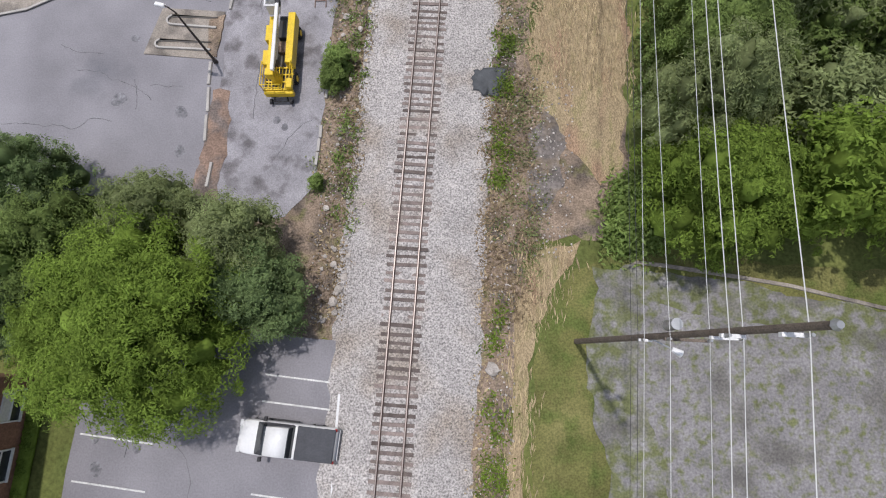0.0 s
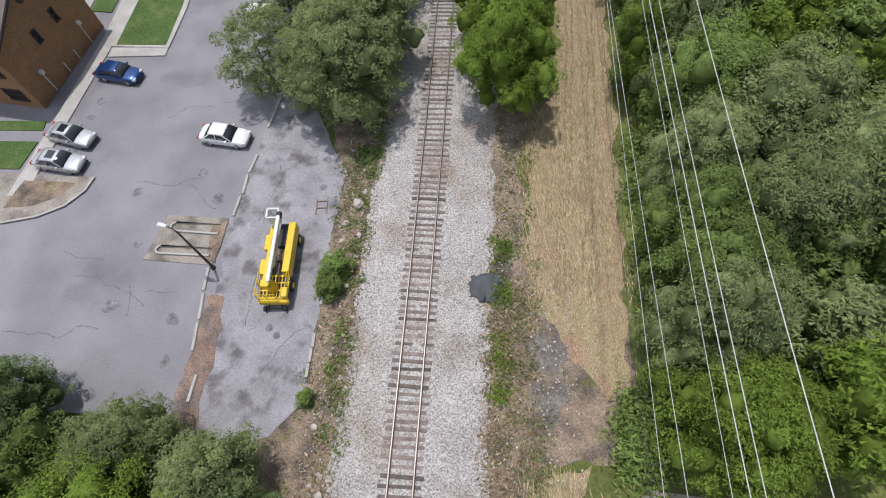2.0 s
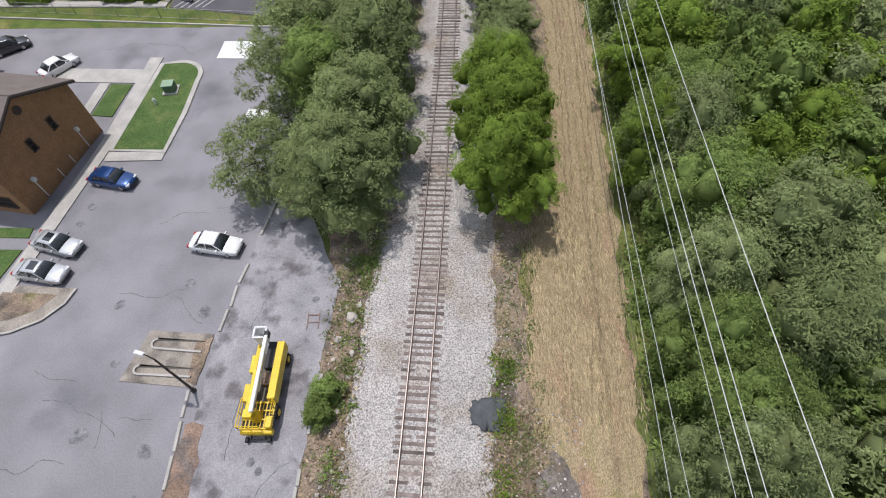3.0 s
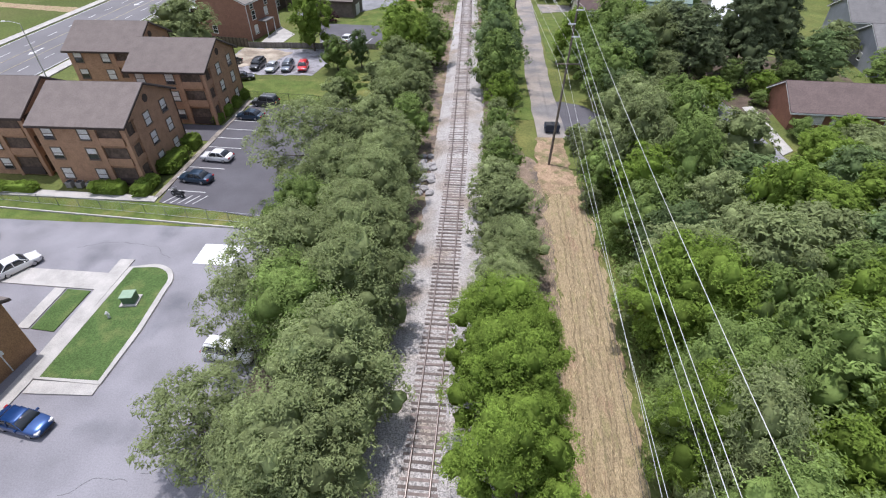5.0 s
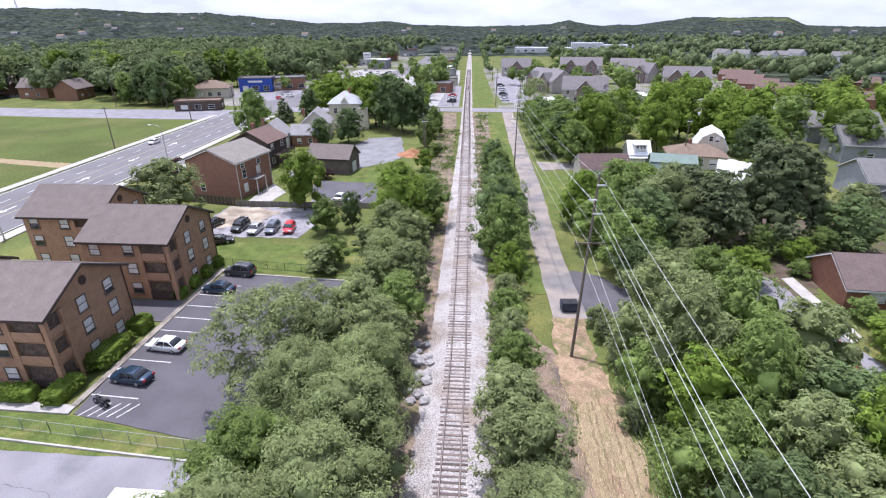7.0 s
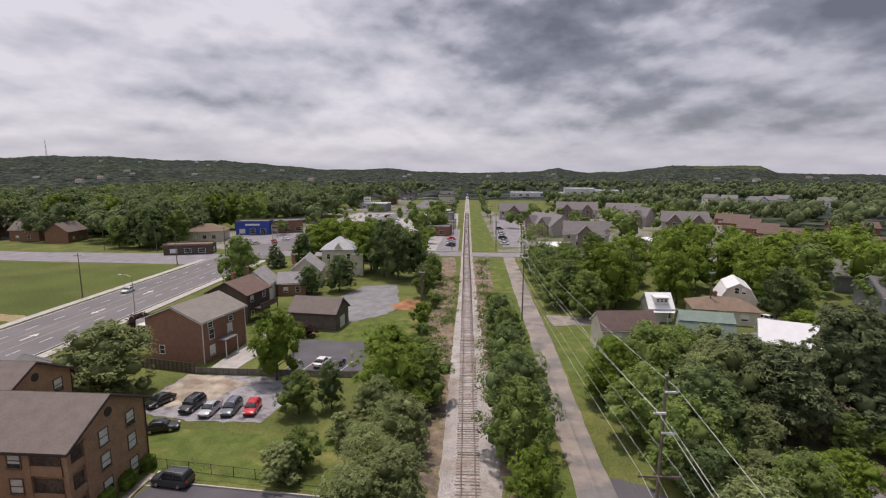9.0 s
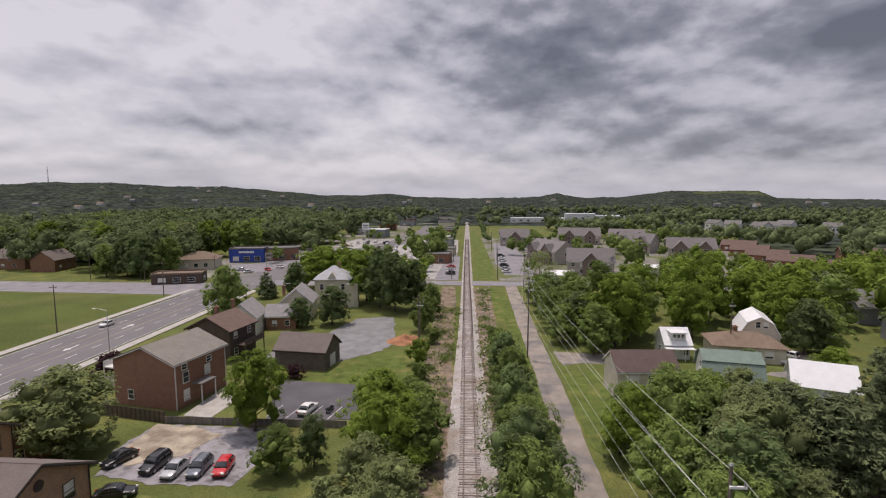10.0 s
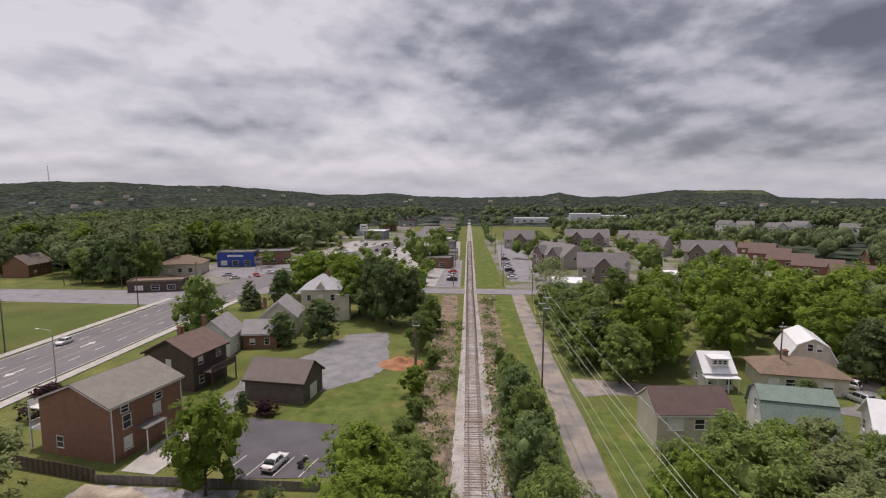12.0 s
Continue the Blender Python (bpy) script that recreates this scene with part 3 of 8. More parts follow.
# parking lines
for k in range(10):
    y = 71.6 + k * 2.75
    paint("parking_line", (-37.0, y + 0.3), (-32.2, y), 0.12, GZ + 0.065, None, "white painted parking line")
for k in range(5):
    paint("parking_line", (-36.2 + k * 0.9, 69.1), (-35.2 + k * 0.9, 70.9), 0.1, GZ + 0.066, None, "white hatched parking marking")
for y in (-5.9, -3.2, -0.6, 1.0, -8.6):
    paint("parking_line", (-23.0, y), (-18.4, y - 0.35), 0.1, GZ + 0.065, None, "faded white parking line")
    paint("parking_line", (-12.0, y - 0.1), (-7.6, y - 0.4), 0.1, GZ + 0.065, None, "faded white parking line")
for k in range(4):
    paint("parking_line", (-33.6 + k * 3.1, 127.6), (-32.6 + k * 3.1, 132), 0.1, GZ + 0.065, None, "white painted parking line")


def arc(cx, cy, r, a0, a1, n=8):
    return [(cx + r * math.cos(radians(a0 + (a1 - a0) * i / n)), cy + r * math.sin(radians(a0 + (a1 - a0) * i / n))) for i in range(n + 1)]


# cracks in the old asphalt
CRACK = mat("dark crack filler", (0.135, 0.132, 0.138), scale=2, var=0.2, fine=9, fvar=0.2)


def crack(x, y, heading, length, seed, w=0.03):
    q = random.Random(seed)
    bm = bmesh.new()
    a = radians(heading)
    prev = None
    for k in range(int(length / 0.35)):
        t = w * q.uniform(0.35, 1.2)
        n = Vector((-math.sin(a), math.cos(a), 0)) * t
        p = Vector((x, y, GZ + 0.064))
        cur = (bm.verts.new(p - n), bm.verts.new(p + n))
        if prev:
            bm.faces.new((prev[0], prev[1], cur[1], cur[0]))
        prev = cur
        x, y = x + math.cos(a) * 0.35, y + math.sin(a) * 0.35
        a += q.uniform(-0.5, 0.5) - (a - radians(heading)) * 0.3
    tagged(part("crack", bm, CRACK), "dark jagged crack in old asphalt", "crack", "", "structure")


for k, (x, y, h, l) in enumerate([(-26.5, 29.6, -4, 6), (-28.5, 21.4, -8, 7), (-24, 20.8, -80, 3), (-33, 17, 5, 9), (-22.8, 20.3, 20, 3), (-26, 36.2, 10, 5), (-30, 23.4, -30, 4), (-22, 29.4, -20, 4), (-15.5, 26, 80, 6), (-13, 15.4, 60, 4), (-15, 18, 100, 5), (-20, -4.4, 85, 6), (-15.6, -7, 100, 5), (-21.5, 38, -5, 4), (-41, 60.6, 4, 12)]):
    crack(x, y, h, l, k)
STAIN = mat("dark oil stain", (0.185, 0.182, 0.194), scale=2, var=0.3, fine=6, fvar=0.3)
for k, (x, y, r) in enumerate([(-21.2, 30.6, 0.4), (-19.6, 28.2, 0.5), (-24.4, 24.0, 0.35), (-20.2, 18.4, 0.5), (-24.8, 19.2, 0.45), (-19.8, 15.4, 0.4), (-32.4, 38.0, 0.4), (-32.6, 36.2, 0.4), (-26.2, 28.6, 0.4), (-22.0, -3.4, 0.3), (-21.6, -5.2, 0.4), (-19.4, -3.8, 0.35), (-13.4, 18.0, 0.3), (-12.7, 17.5, 0.25), (-11.4, 29.4, 0.3)]):
    patch("stain", arc(x, y, r, 0, 330, 9), GZ + 0.066, STAIN, "dark oil stain on asphalt", r * 0.4, step=0.25, deep=0.004, category="stain", seed=k)


# kerbs: real steps of concrete
def kerb(name, pts, w=0.18, h=0.17, label="pale concrete kerb", z=GZ + 0.03, closed=False):
    """A swept concrete strip along pts."""
    bm = bmesh.new()
    n, rings = len(pts), []
    for i, p in enumerate(pts):
        a = Vector(pts[i - 1] if (closed or i) else pts[i])
        b = Vector(pts[(i + 1) % n] if (closed or i < n - 1) else pts[i])
        d = (b - a).normalized()
        s = Vector((-d.y, d.x))
        rings.append([bm.verts.new((p[0] + s.x * u, p[1] + s.y * u, z + v)) for u, v in ((-w / 2, 0), (-w * 0.42, h), (w * 0.42, h), (w / 2, 0))])
    pairs = list(zip(rings, rings[1:])) + ([(rings[-1], rings[0])] if closed else [])
    for a, b in pairs:
        for k in range(3):
            bm.faces.new((a[k], a[k + 1], b[k + 1], b[k]))
    if not closed:
        bm.faces.new(rings[0])
        bm.faces.new(rings[-1])
    bmesh.ops.recalc_face_normals(bm, faces=bm.faces)
    return tagged(part(name, bm, CONCRETE), label, "kerb", "", "structure")


kerb("edging", [(10.6, 9.0), (12.7, 8.85), (17.0, 8.35), (20.4, 7.9), (25.7, 6.8), (34, 5.6), (48, 3.6)], 0.26, 0.12, "dark broken stone edging between lawn and old pavement", z=GZ + 0.02).data.materials[0] = CONCRETE_OLD
for k, (x0, y0, x1, y1) in enumerate([(-17.5, 12.9, -17.5, 14.7), (-18.2, 16.2, -18.3, 18.2), (-18.3, 18.4, -18.5, 20.3), (-18.5, 20.5, -18.7, 22.3), (-17.9, 26.6, -17.7, 28.4), (-17.6, 28.6, -17.6, 30.4), (-17.5, 30.6, -17.3, 32.4), (-17.0, 35.2, -16.7, 36.8), (-16.7, 37.0, -16.5, 38.6)]):
    bm = bmesh.new()
    d = math.dist((x0, y0), (x1, y1))
    box(bm, (0, 0, 0.07), (d, 0.26, 0.14), 0, (0.97, 0.7))
    bevel(bm, 0.02)
    ob = part("parking_bumper", bm, CONCRETE)
    ob.matrix_world = pose((x0 + x1) / 2, (y0 + y1) / 2, GZ + 0.06, 0, 0, math.degrees(math.atan2(y1 - y0, x1 - x0)) + (-3, 2, 0)[k % 3])
    tagged(ob, "weathered pale concrete parking bumper on asphalt", "parking bumper", "row of parking bumpers")
for x, y in ((-7.25, -1.0), (-7.15, -5.5), (-7.1, -9.0)):
    bm = bmesh.new()
    box(bm, (0, 0, 0.07), (2.0, 0.2, 0.14), 90, (0.97, 0.7))
    ob = part("parking_bumper", bm, CONCRETE_WHITE)
    ob.matrix_world = pose(x, y, GZ + 0.06)
    tagged(ob, "white painted concrete parking bumper at the lot edge", "parking bumper", "bumpers at the lot edge")

# island with the lamp
patch("traffic_island", [(-22.9, 26.6), (-18.2, 26.4), (-18.5, 22.5), (-23.7, 22.8)], GZ + 0.12, CONCRETE_OLD, "raised concrete island in a parking lot", category="traffic island", deep=0.15)
kerb("kerb", [(-22.0, 25.9), (-18.6, 25.8)] + arc(-22.0, 25.55, 0.35, 90, 270, 5) + [(-18.6, 25.0)], 0.16, 0.16, z=GZ + 0.12)
kerb("kerb", [(-22.6, 23.9), (-18.8, 23.8)] + arc(-22.6, 23.6, 0.3, 90, 270, 5) + [(-18.8, 23.2)], 0.16, 0.16, z=GZ + 0.12)
patch("grass_patch", [(-19.2, 25.7), (-18.1, 26.2), (-18.2, 22.7), (-19.0, 22.9)], GZ + 0.15, DIRT, "scrap of brown weedy dirt on the concrete island", 0.15, step=0.5, deep=0.1)
# half-round island with brown bed
isl = [(-42, 30.3), (-30.0, 29.9), (-30.3, 28.6), (-31.4, 27.2), (-33.2, 26.2), (-35.6, 25.6), (-42, 25.3)]
patch("traffic_island", isl, GZ + 0.16, CONCRETE_OLD, "half-round concrete island with a kerb", category="traffic island", deep=0.2)
patch("gravel_bed", [(-35.6, 29.5), (-31.2, 29.3), (-32.2, 28.0), (-34.0, 27.1), (-36.2, 26.9)], GZ + 0.175, DIRT, "brown gravel planting bed", 0.05, deep=0.05)
kerb("kerb", isl[1:], 0.2, 0.06, z=GZ + 0.16)
# grass island and walks by the brick building
gi = [(-33.6, 44.7), (-28.4, 44.6), (-28.3, 50), (-28.6, 54.6)] + arc(-31.2, 55.6, 2.6, -10, 95, 7) + [(-33.4, 57.8)]
patch("lawn", gi, GZ + 0.20, LAWN_FRESH, "mown green grass island with a kerb", deep=0.2, seed=31)
kerb("kerb", gi, 0.56, 0.22, z=GZ + 0.0, closed=True)
patch("sidewalk", [(-36.4, 28), (-35.0, 28), (-33.8, 44.4), (-33.75, 59), (-35.2, 59), (-35.0, 46), (-35.6, 37)], GZ + 0.17, CONCRETE, "pale concrete sidewalk beside a brick building", category="sidewalk", deep=0.2)
patch("sidewalk", [(-33.7, 43.3), (-28.3, 43.5), (-28.3, 44.5), (-33.7, 44.5)], GZ + 0.174, CONCRETE, "pale concrete landing at a grass island", category="sidewalk", deep=0.2)
patch("lawn", [(-46, 30.6), (-36.6, 30.6), (-36.2, 33.4), (-46, 33.4)], GZ + 0.15, LAWN_FRESH, "small green lawn square", deep=0.1, seed=5)
patch("lawn", [(-46, 34.6), (-36.3, 34.6), (-36.4, 35.6), (-46, 35.6)], GZ + 0.15, LAWN_FRESH, "small green lawn square", deep=0.1, seed=6)
patch("sidewalk", [(-46, 55.0), (-35.1, 54.6), (-35.1, 56.9), (-46, 57.2)], GZ + 0.166, CONCRETE, "pale concrete walk behind a brick building", category="sidewalk", deep=0.2)
patch("sidewalk", [(-39.0, 49.6), (-37.9, 49.6), (-37.9, 54.6), (-39.0, 54.6)], GZ + 0.162, CONCRETE, "pale concrete walk between two lawns", category="sidewalk", deep=0.2)
patch("lawn", [(-37.7, 49.6), (-35.5, 49.4), (-35.4, 54.4), (-37.7, 54.5)], GZ + 0.15, LAWN_FRESH, "small green lawn square", deep=0.1, seed=7)
patch("concrete_pad", [(-27.8, 58.9), (-27.8, 62), (-23.8, 62), (-23.9, 58.8)], GZ + 0.10, CONCRETE_WHITE, "bright white concrete pad on asphalt", deep=0.1)
patch("sidewalk", [(-62, 69.7), (-37.2, 69.2), (-37.2, 70.3), (-62, 71.2)], GZ + 0.16, CONCRETE, "pale concrete walk before the apartments", category="sidewalk", deep=0.2)
patch("driveway", [(-37.2, 84.6), (-37.0, 89.4), (-47, 89.6), (-47, 84.8)], GZ + 0.065, ASPHALT_DARK, "dark asphalt passage between apartment buildings", 0.05, seed=81)
patch("sidewalk", [(-37.75, 70.2), (-37.1, 70.2), (-36.5, 98.4), (-37.3, 98.6)], GZ + 0.16, CONCRETE_OLD, "pale concrete walk beside a parking lot", category="sidewalk", deep=0.2)
kerb("kerb", [(-36.0, 97.3), (-25, 96.4), (-14.5, 95.6)], 0.2, 0.18)
kerb("kerb", [(-60, 67.4), (-24.6, 64.8), (-17, 64.5)], 0.2, 0.2)
patch("driveway", [(-46, 127.5), (-41.5, 127), (-40.5, 134), (-45.4, 139.6)], GZ + 0.07, CONCRETE, "pale concrete driveway beside a brick house", 0.05)
patch("sidewalk", [(40.0, 100.4), (41.7, 100.8), (41.4, 86.4), (39.5, 85.0)], GZ + 0.12, CONCRETE, "pale concrete path to a brick house", category="sidewalk")

# dirt and needles; the brown is darkened to carry the trees' shade
patch("dirt_yard", [(20, 97), (19, 124), (30, 128), (46, 127), (62, 122), (63, 102), (44, 98), (34, 93), (26, 93)], GZ + 0.05, mat("dark needle litter", (0.115, 0.088, 0.068), scale=0.8, var=0.3, fine=7, fvar=0.3, second=(0.09, 0.10, 0.04), sscale=0.4, smin=0.5, smax=0.64, spec=0.08), "dark brown dirt and needles under trees", 0.5, seed=71)
patch("driveway", [(31, 107), (38, 107.4), (40.4, 104.4), (35, 102)], GZ + 0.075, mat("dusty drive", (0.34, 0.30, 0.26), scale=0.5, var=0.3, fine=5, fvar=0.2, second=(0.16, 0.15, 0.15), sscale=0.4, smin=0.45, smax=0.6), "dusty pale driveway under trees", 0.5, seed=72)
patch("driveway", [(49, 151), (55, 153), (60, 160), (64, 166), (66, 163), (61, 154), (54, 147)], GZ + 0.045, LANE, "pale gravel driveway beside houses", 0.3, seed=73)

patch("old_pavement", [(8.2, 8.6), (11.2, 8.4), (11.0, 3), (11.8, -2), (13.0, -6), (13.6, -12), (13.8, -45), (10.6, -45), (10.0, -10), (8.6, -3), (7.8, 3)], GZ + 0.062, OVERGROWN, "old pavement mostly lost under grass", 0.35, step=0.6, deep=0.1, seed=90)
patch("old_pavement", [(11, 8.6), (18, 8.0), (27, 6.6), (40, 4.4), (60, 2.2), (60, -1), (40, 1.6), (27, 3.8), (18, 5.4), (11, 6.4)], GZ + 0.066, OVERGROWN, "old pavement mostly lost under grass", 0.35, step=0.6, deep=0.1, seed=91)
RUT = mat("trodden straw", (0.225, 0.175, 0.105), scale=1.6, var=0.3, fine=9, fvar=0.35, spec=0.08, bump=0.8)
for k, off in enumerate((-1.1, -0.55, 0.75, 1.3)):
    mid_line = [(6.9, 21), (8.2, 32), (9.2, 44), (9.9, 58), (10.2, 74)]
    patch("wheel_rut", [(x + off, y) for x, y in mid_line] + [(x + off + 0.16, y) for x, y in mid_line[::-1]], GZ + 0.068, RUT, "faint wheel rut in dry straw", 0.12, step=0.35, deep=0.02, seed=100 + k)
patch("dirt_path", [(7.4, 74), (12.0, 74), (11.6, 80), (11.4, 84), (11.8, 89.2), (8.0, 89.4), (7.6, 84), (7.2, 80)], GZ + 0.072, mat("tan bare earth", (0.33, 0.235, 0.155), scale=0.9, var=0.25, fine=8, fvar=0.3, second=(0.23, 0.185, 0.105), sscale=0.8, smin=0.47, smax=0.6, third=(0.17, 0.165, 0.075), tscale=0.7, tmin=0.56, tmax=0.66, spec=0.08, bump=0.8), "bare tan earth and dry grass by a pole", 0.4, step=0.6, deep=0.1, seed=95)

# ---- trees ----


def rand_dirs(rng, n):
    v = rng.normal(size=(n, 3))
    return v / np.linalg.norm(v, axis=1)[:, None]


def leaf_cloud(rng, centres, radii, count, leaf, clump=0.55, per=11, long=1.5, shell=(0.80, 1.10)):
    """Sprays of leaves over the outside of many lobes: each spray is a small dome of blades that lie along its skin."""
    w = radii ** 2
    n = max(3, count // per)
    pick = rng.choice(len(radii), size=int(n * 1.9) + 4, p=w / w.sum())
    d = rand_dirs(rng, len(pick))
    d[:, 2] = np.where(d[:, 2] < -0.45, -d[:, 2], d[:, 2])
    p = centres[pick] + d * (radii[pick] * rng.uniform(*shell, len(pick)))[:, None]
    inside = np.zeros(len(p), bool)
    for c, r in zip(centres, radii):
        inside |= np.linalg.norm(p - c, axis=1) < r * 0.70
    p, d = p[~inside][:n], d[~inside][:n]
    size = clump * rng.uniform(0.45, 1.4, len(p))
    face = d * 0.75 + rand_dirs(rng, len(p)) * 0.35 + np.array((0, 0, 0.6))
    face /= np.linalg.norm(face, axis=1)[:, None]
    p, face, size = np.repeat(p, per, 0), np.repeat(face, per, 0), np.repeat(size, per)
    o = rand_dirs(rng, len(p)) + face * 0.75
    o /= np.linalg.norm(o, axis=1)[:, None]
    p = p + o * (size * rng.uniform(0.45, 1.05, len(p)))[:, None] * np.array((1, 1, 0.72))
    nrm = o * 0.80 + face * 0.35 + rand_dirs(rng, len(p)) * 0.42 + np.array((0, 0, 0.60))
    nrm /= np.linalg.norm(nrm, axis=1)[:, None]
    t = np.cross(nrm, rand_dirs(rng, len(p)))
    t /= np.linalg.norm(t, axis=1)[:, None] + 1e-6
    b = np.cross(nrm, t)
    s = (leaf * rng.uniform(0.6, 1.4, len(p)))[:, None]
    v = np.empty((len(p) * 3, 3))
    v[0::3], v[1::3], v[2::3] = p - t * s * long * 0.5 + b * s * 0.42, p - t * s * long * 0.35 - b * s * 0.42, p + t * s * long * 0.65
    return v, np.arange(len(p) * 3).reshape(-1, 3)


def ico(sub=2):
    bm = bmesh.new()
    bmesh.ops.create_icosphere(bm, subdivisions=sub, radius=1)
    bm.verts.ensure_lookup_table()
    v = np.array([x.co[:] for x in bm.verts])
    f = [[w.index for w in g.verts] for g in bm.faces]
    bm.free()
    return v, f


ICO2, ICO1 = ico(2), ico(1)


def lobes_for(rng, kind, R, H, z0):
    """Places and sizes of the crown's lobes between z0 and H, within the radius R."""
    mid, half = (H + z0) / 2, (H - z0) / 2
    if kind == "cone":
        cs, rs = [], []
        for i in range(16):
            u = (i + 0.5) / 16
            r = R * (1 - u) ** 0.9 + 0.1
            for k in range(max(1, int(5 * (1 - u)) + 1)):
                a = rng.uniform(0, 6.28)
                cs.append((math.cos(a) * r * 0.6, math.sin(a) * r * 0.6, z0 + (H - z0) * u))
                rs.append(r * 0.5)
        return np.array(cs), np.array(rs)
    n = {"round": 30, "tall": 30, "open": 30, "bush": 11, "pine": 30}[kind]
    cs, rs = [], []
    for i in range(n):
        u = (i + rng.uniform(0, 1)) / n
        wide = math.sin(math.pi * (0.16 + 0.80 * u) ** 0.9) if kind != "pine" else 1.05 - 0.75 * u
        a = i * 2.39996 + rng.uniform(-0.5, 0.5)
        k = R * wide * rng.uniform(0.50, 0.92)
        r = R * rng.uniform(0.19, 0.38)
        c = np.array((math.cos(a) * k, math.sin(a) * k, z0 + (H - z0) * u))
        c[2] = min(max(c[2], z0 + r * 0.6), H - r * 0.8)
        cs.append(c)
        rs.append(r if kind != "open" else r * 0.8)
    if kind != "open":
        for f, q in ((0.35, 0.62), (0.62, 0.58)):
            cs.append((0, 0, z0 + (H - z0) * f))
            rs.append(min(R, half) * q)
    return np.array(cs), np.array(rs)


def crown_mesh(name, seed, kind, R, H, z0, count, leaf, material, core=0.80, long=1.5):
    rng = np.random.default_rng(seed)
    cs, rs = lobes_for(rng, kind, R, H, z0)
    v, f = leaf_cloud(rng, cs, rs, count, leaf, long=long, clump=(0.62 if count < 50000 else 0.80) if R > 2.5 else 0.24, per=(20 if count < 15000 else 42 if count < 50000 else 100) if R > 2.5 else 14)
    vs, fs, n = [v], [list(x) for x in f], len(v)
    iv, jf = ICO2
    if core:
        for c, r in list(zip(cs, rs))[:: 1 if count > 15000 else 2] + list(zip(cs, rs))[-2:]:
            w = iv * (r * core * (1 + (0.2 if count < 15000 else 0.24) * rng.normal(size=(len(iv), 1)).clip(-1.5, 1.5))) + c
            vs.append(w)
            fs += [[i + n for i in g] for g in jf]
            n += len(w)
    me = bpy.data.meshes.new(name)
    me.from_pydata(np.concatenate(vs).tolist(), [], fs)
    me.materials.append(material)
    me.shade_smooth()
    return me, cs, rs


def trunk_mesh(name, seed, cs, rs, H, z0, r):
    """A tapered trunk with limbs that reach into the lobes."""
    rng = random.Random(seed)
    bm = bmesh.new()
    top = Vector((rng.uniform(-0.3, 0.3), rng.uniform(-0.3, 0.3), z0 + (H - z0) * 0.55))
    fork = Vector((0, 0, max(z0 * 0.9, 0.8)))
    cyl(bm, (0, 0, -0.15), (0, 0, 0.25), r * 1.35, r, 9)
    cyl(bm, (0, 0, 0.2), fork, r, r * 0.8, 9)
    cyl(bm, fork, top, r * 0.8, r * 0.3, 8)
    for c in cs[: 11]:
        s = fork.lerp(top, rng.uniform(0, 0.7))
        cyl(bm, s, Vector(c), r * 0.38, r * 0.08, 6)
    me = bpy.data.meshes.new(name)
    bm.to_mesh(me)
    bm.free()
    me.materials.append(BARK)
    me.shade_smooth()
    return me


KINDS = {}


def tree_kind(key, seed, shape, R, H, z0, count, leaf, leaves, core=0.78, r=0.22, long=1.5):
    cm, cs, rs = crown_mesh("crown", seed, shape, R, H, z0, count, leaf, LEAVES[leaves], core, long)
    KINDS[key] = (cm, trunk_mesh("trunk", seed, cs, rs, H, z0, r), R, H)


# radius 1 unit = metres at full size; trees are scaled a little each way
for s in range(3):
    tree_kind(f"bright{s}", 10 + s, "round", 4.6, 10.0, 1.6, 6200, 0.205, "bright", 0.66, long=1.7)
    tree_kind(f"green{s}", 20 + s, "round", 4.4, 9.6, 1.2, 6000, 0.205, "green", 0.66, long=1.7)
    tree_kind(f"dark{s}", 30 + s, "tall", 4.0, 10.0, 1.2, 6000, 0.20, "dark", 0.66, long=1.7)
    tree_kind(f"olive{s}", 40 + s, "round", 4.2, 9.0, 0.8, 6400, 0.185, "olive", 0.66, 0.2, 1.9)
for s in range(2):
    tree_kind(f"far_bright{s}", 210 + s, "round", 4.6, 10.0, 1.6, 5200, 0.255, "bright", 0.68)
    tree_kind(f"far_green{s}", 220 + s, "round", 4.4, 9.6, 1.2, 5200, 0.255, "green", 0.68)
    tree_kind(f"far_dark{s}", 230 + s, "tall", 4.0, 10.0, 1.2, 5200, 0.25, "dark", 0.68)
    tree_kind(f"far_olive{s}", 240 + s, "round", 4.2, 9.0, 0.8, 5200, 0.235, "olive", 0.68, 0.2, 1.8)
for s in range(2):
    tree_kind(f"near_bright{s}", 110 + s, "round", 4.6, 10.0, 1.6, 20000, 0.098, "bright", 0.62, long=1.8)
    tree_kind(f"near_dark{s}", 130 + s, "tall", 4.0, 10.0, 1.2, 16000, 0.104, "dark", 0.62, long=1.8)
    tree_kind(f"near_olive{s}", 140 + s, "round", 4.2, 9.0, 0.8, 19000, 0.096, "olive", 0.62, 0.2, 1.9)
    tree_kind(f"near_green{s}", 120 + s, "round", 4.4, 9.6, 1.2, 18000, 0.102, "green", 0.62, long=1.8)
tree_kind("great_bright0", 150, "round", 6.0, 9.3, 1.4, 62000, 0.082, "bright", 0.50, 0.26, 1.9)
tree_kind("open0", 50, "open", 4.0, 8.5, 1.6, 9000, 0.12, "olive", 0.0, 0.16, 2.2)
tree_kind("pine0", 60, "pine", 5.2, 15.0, 2.6, 16000, 0.22, "pine", 0.55, 0.35, 2.2)
tree_kind("pine1", 61, "pine", 3.6, 11.0, 3.2, 8200, 0.22, "pine", 0.5, 0.25, 2.4)
tree_kind("spruce0", 62, "cone", 2.2, 8.5, 0.4, 4600, 0.2, "pine", 0.7, 0.16, 2.0)
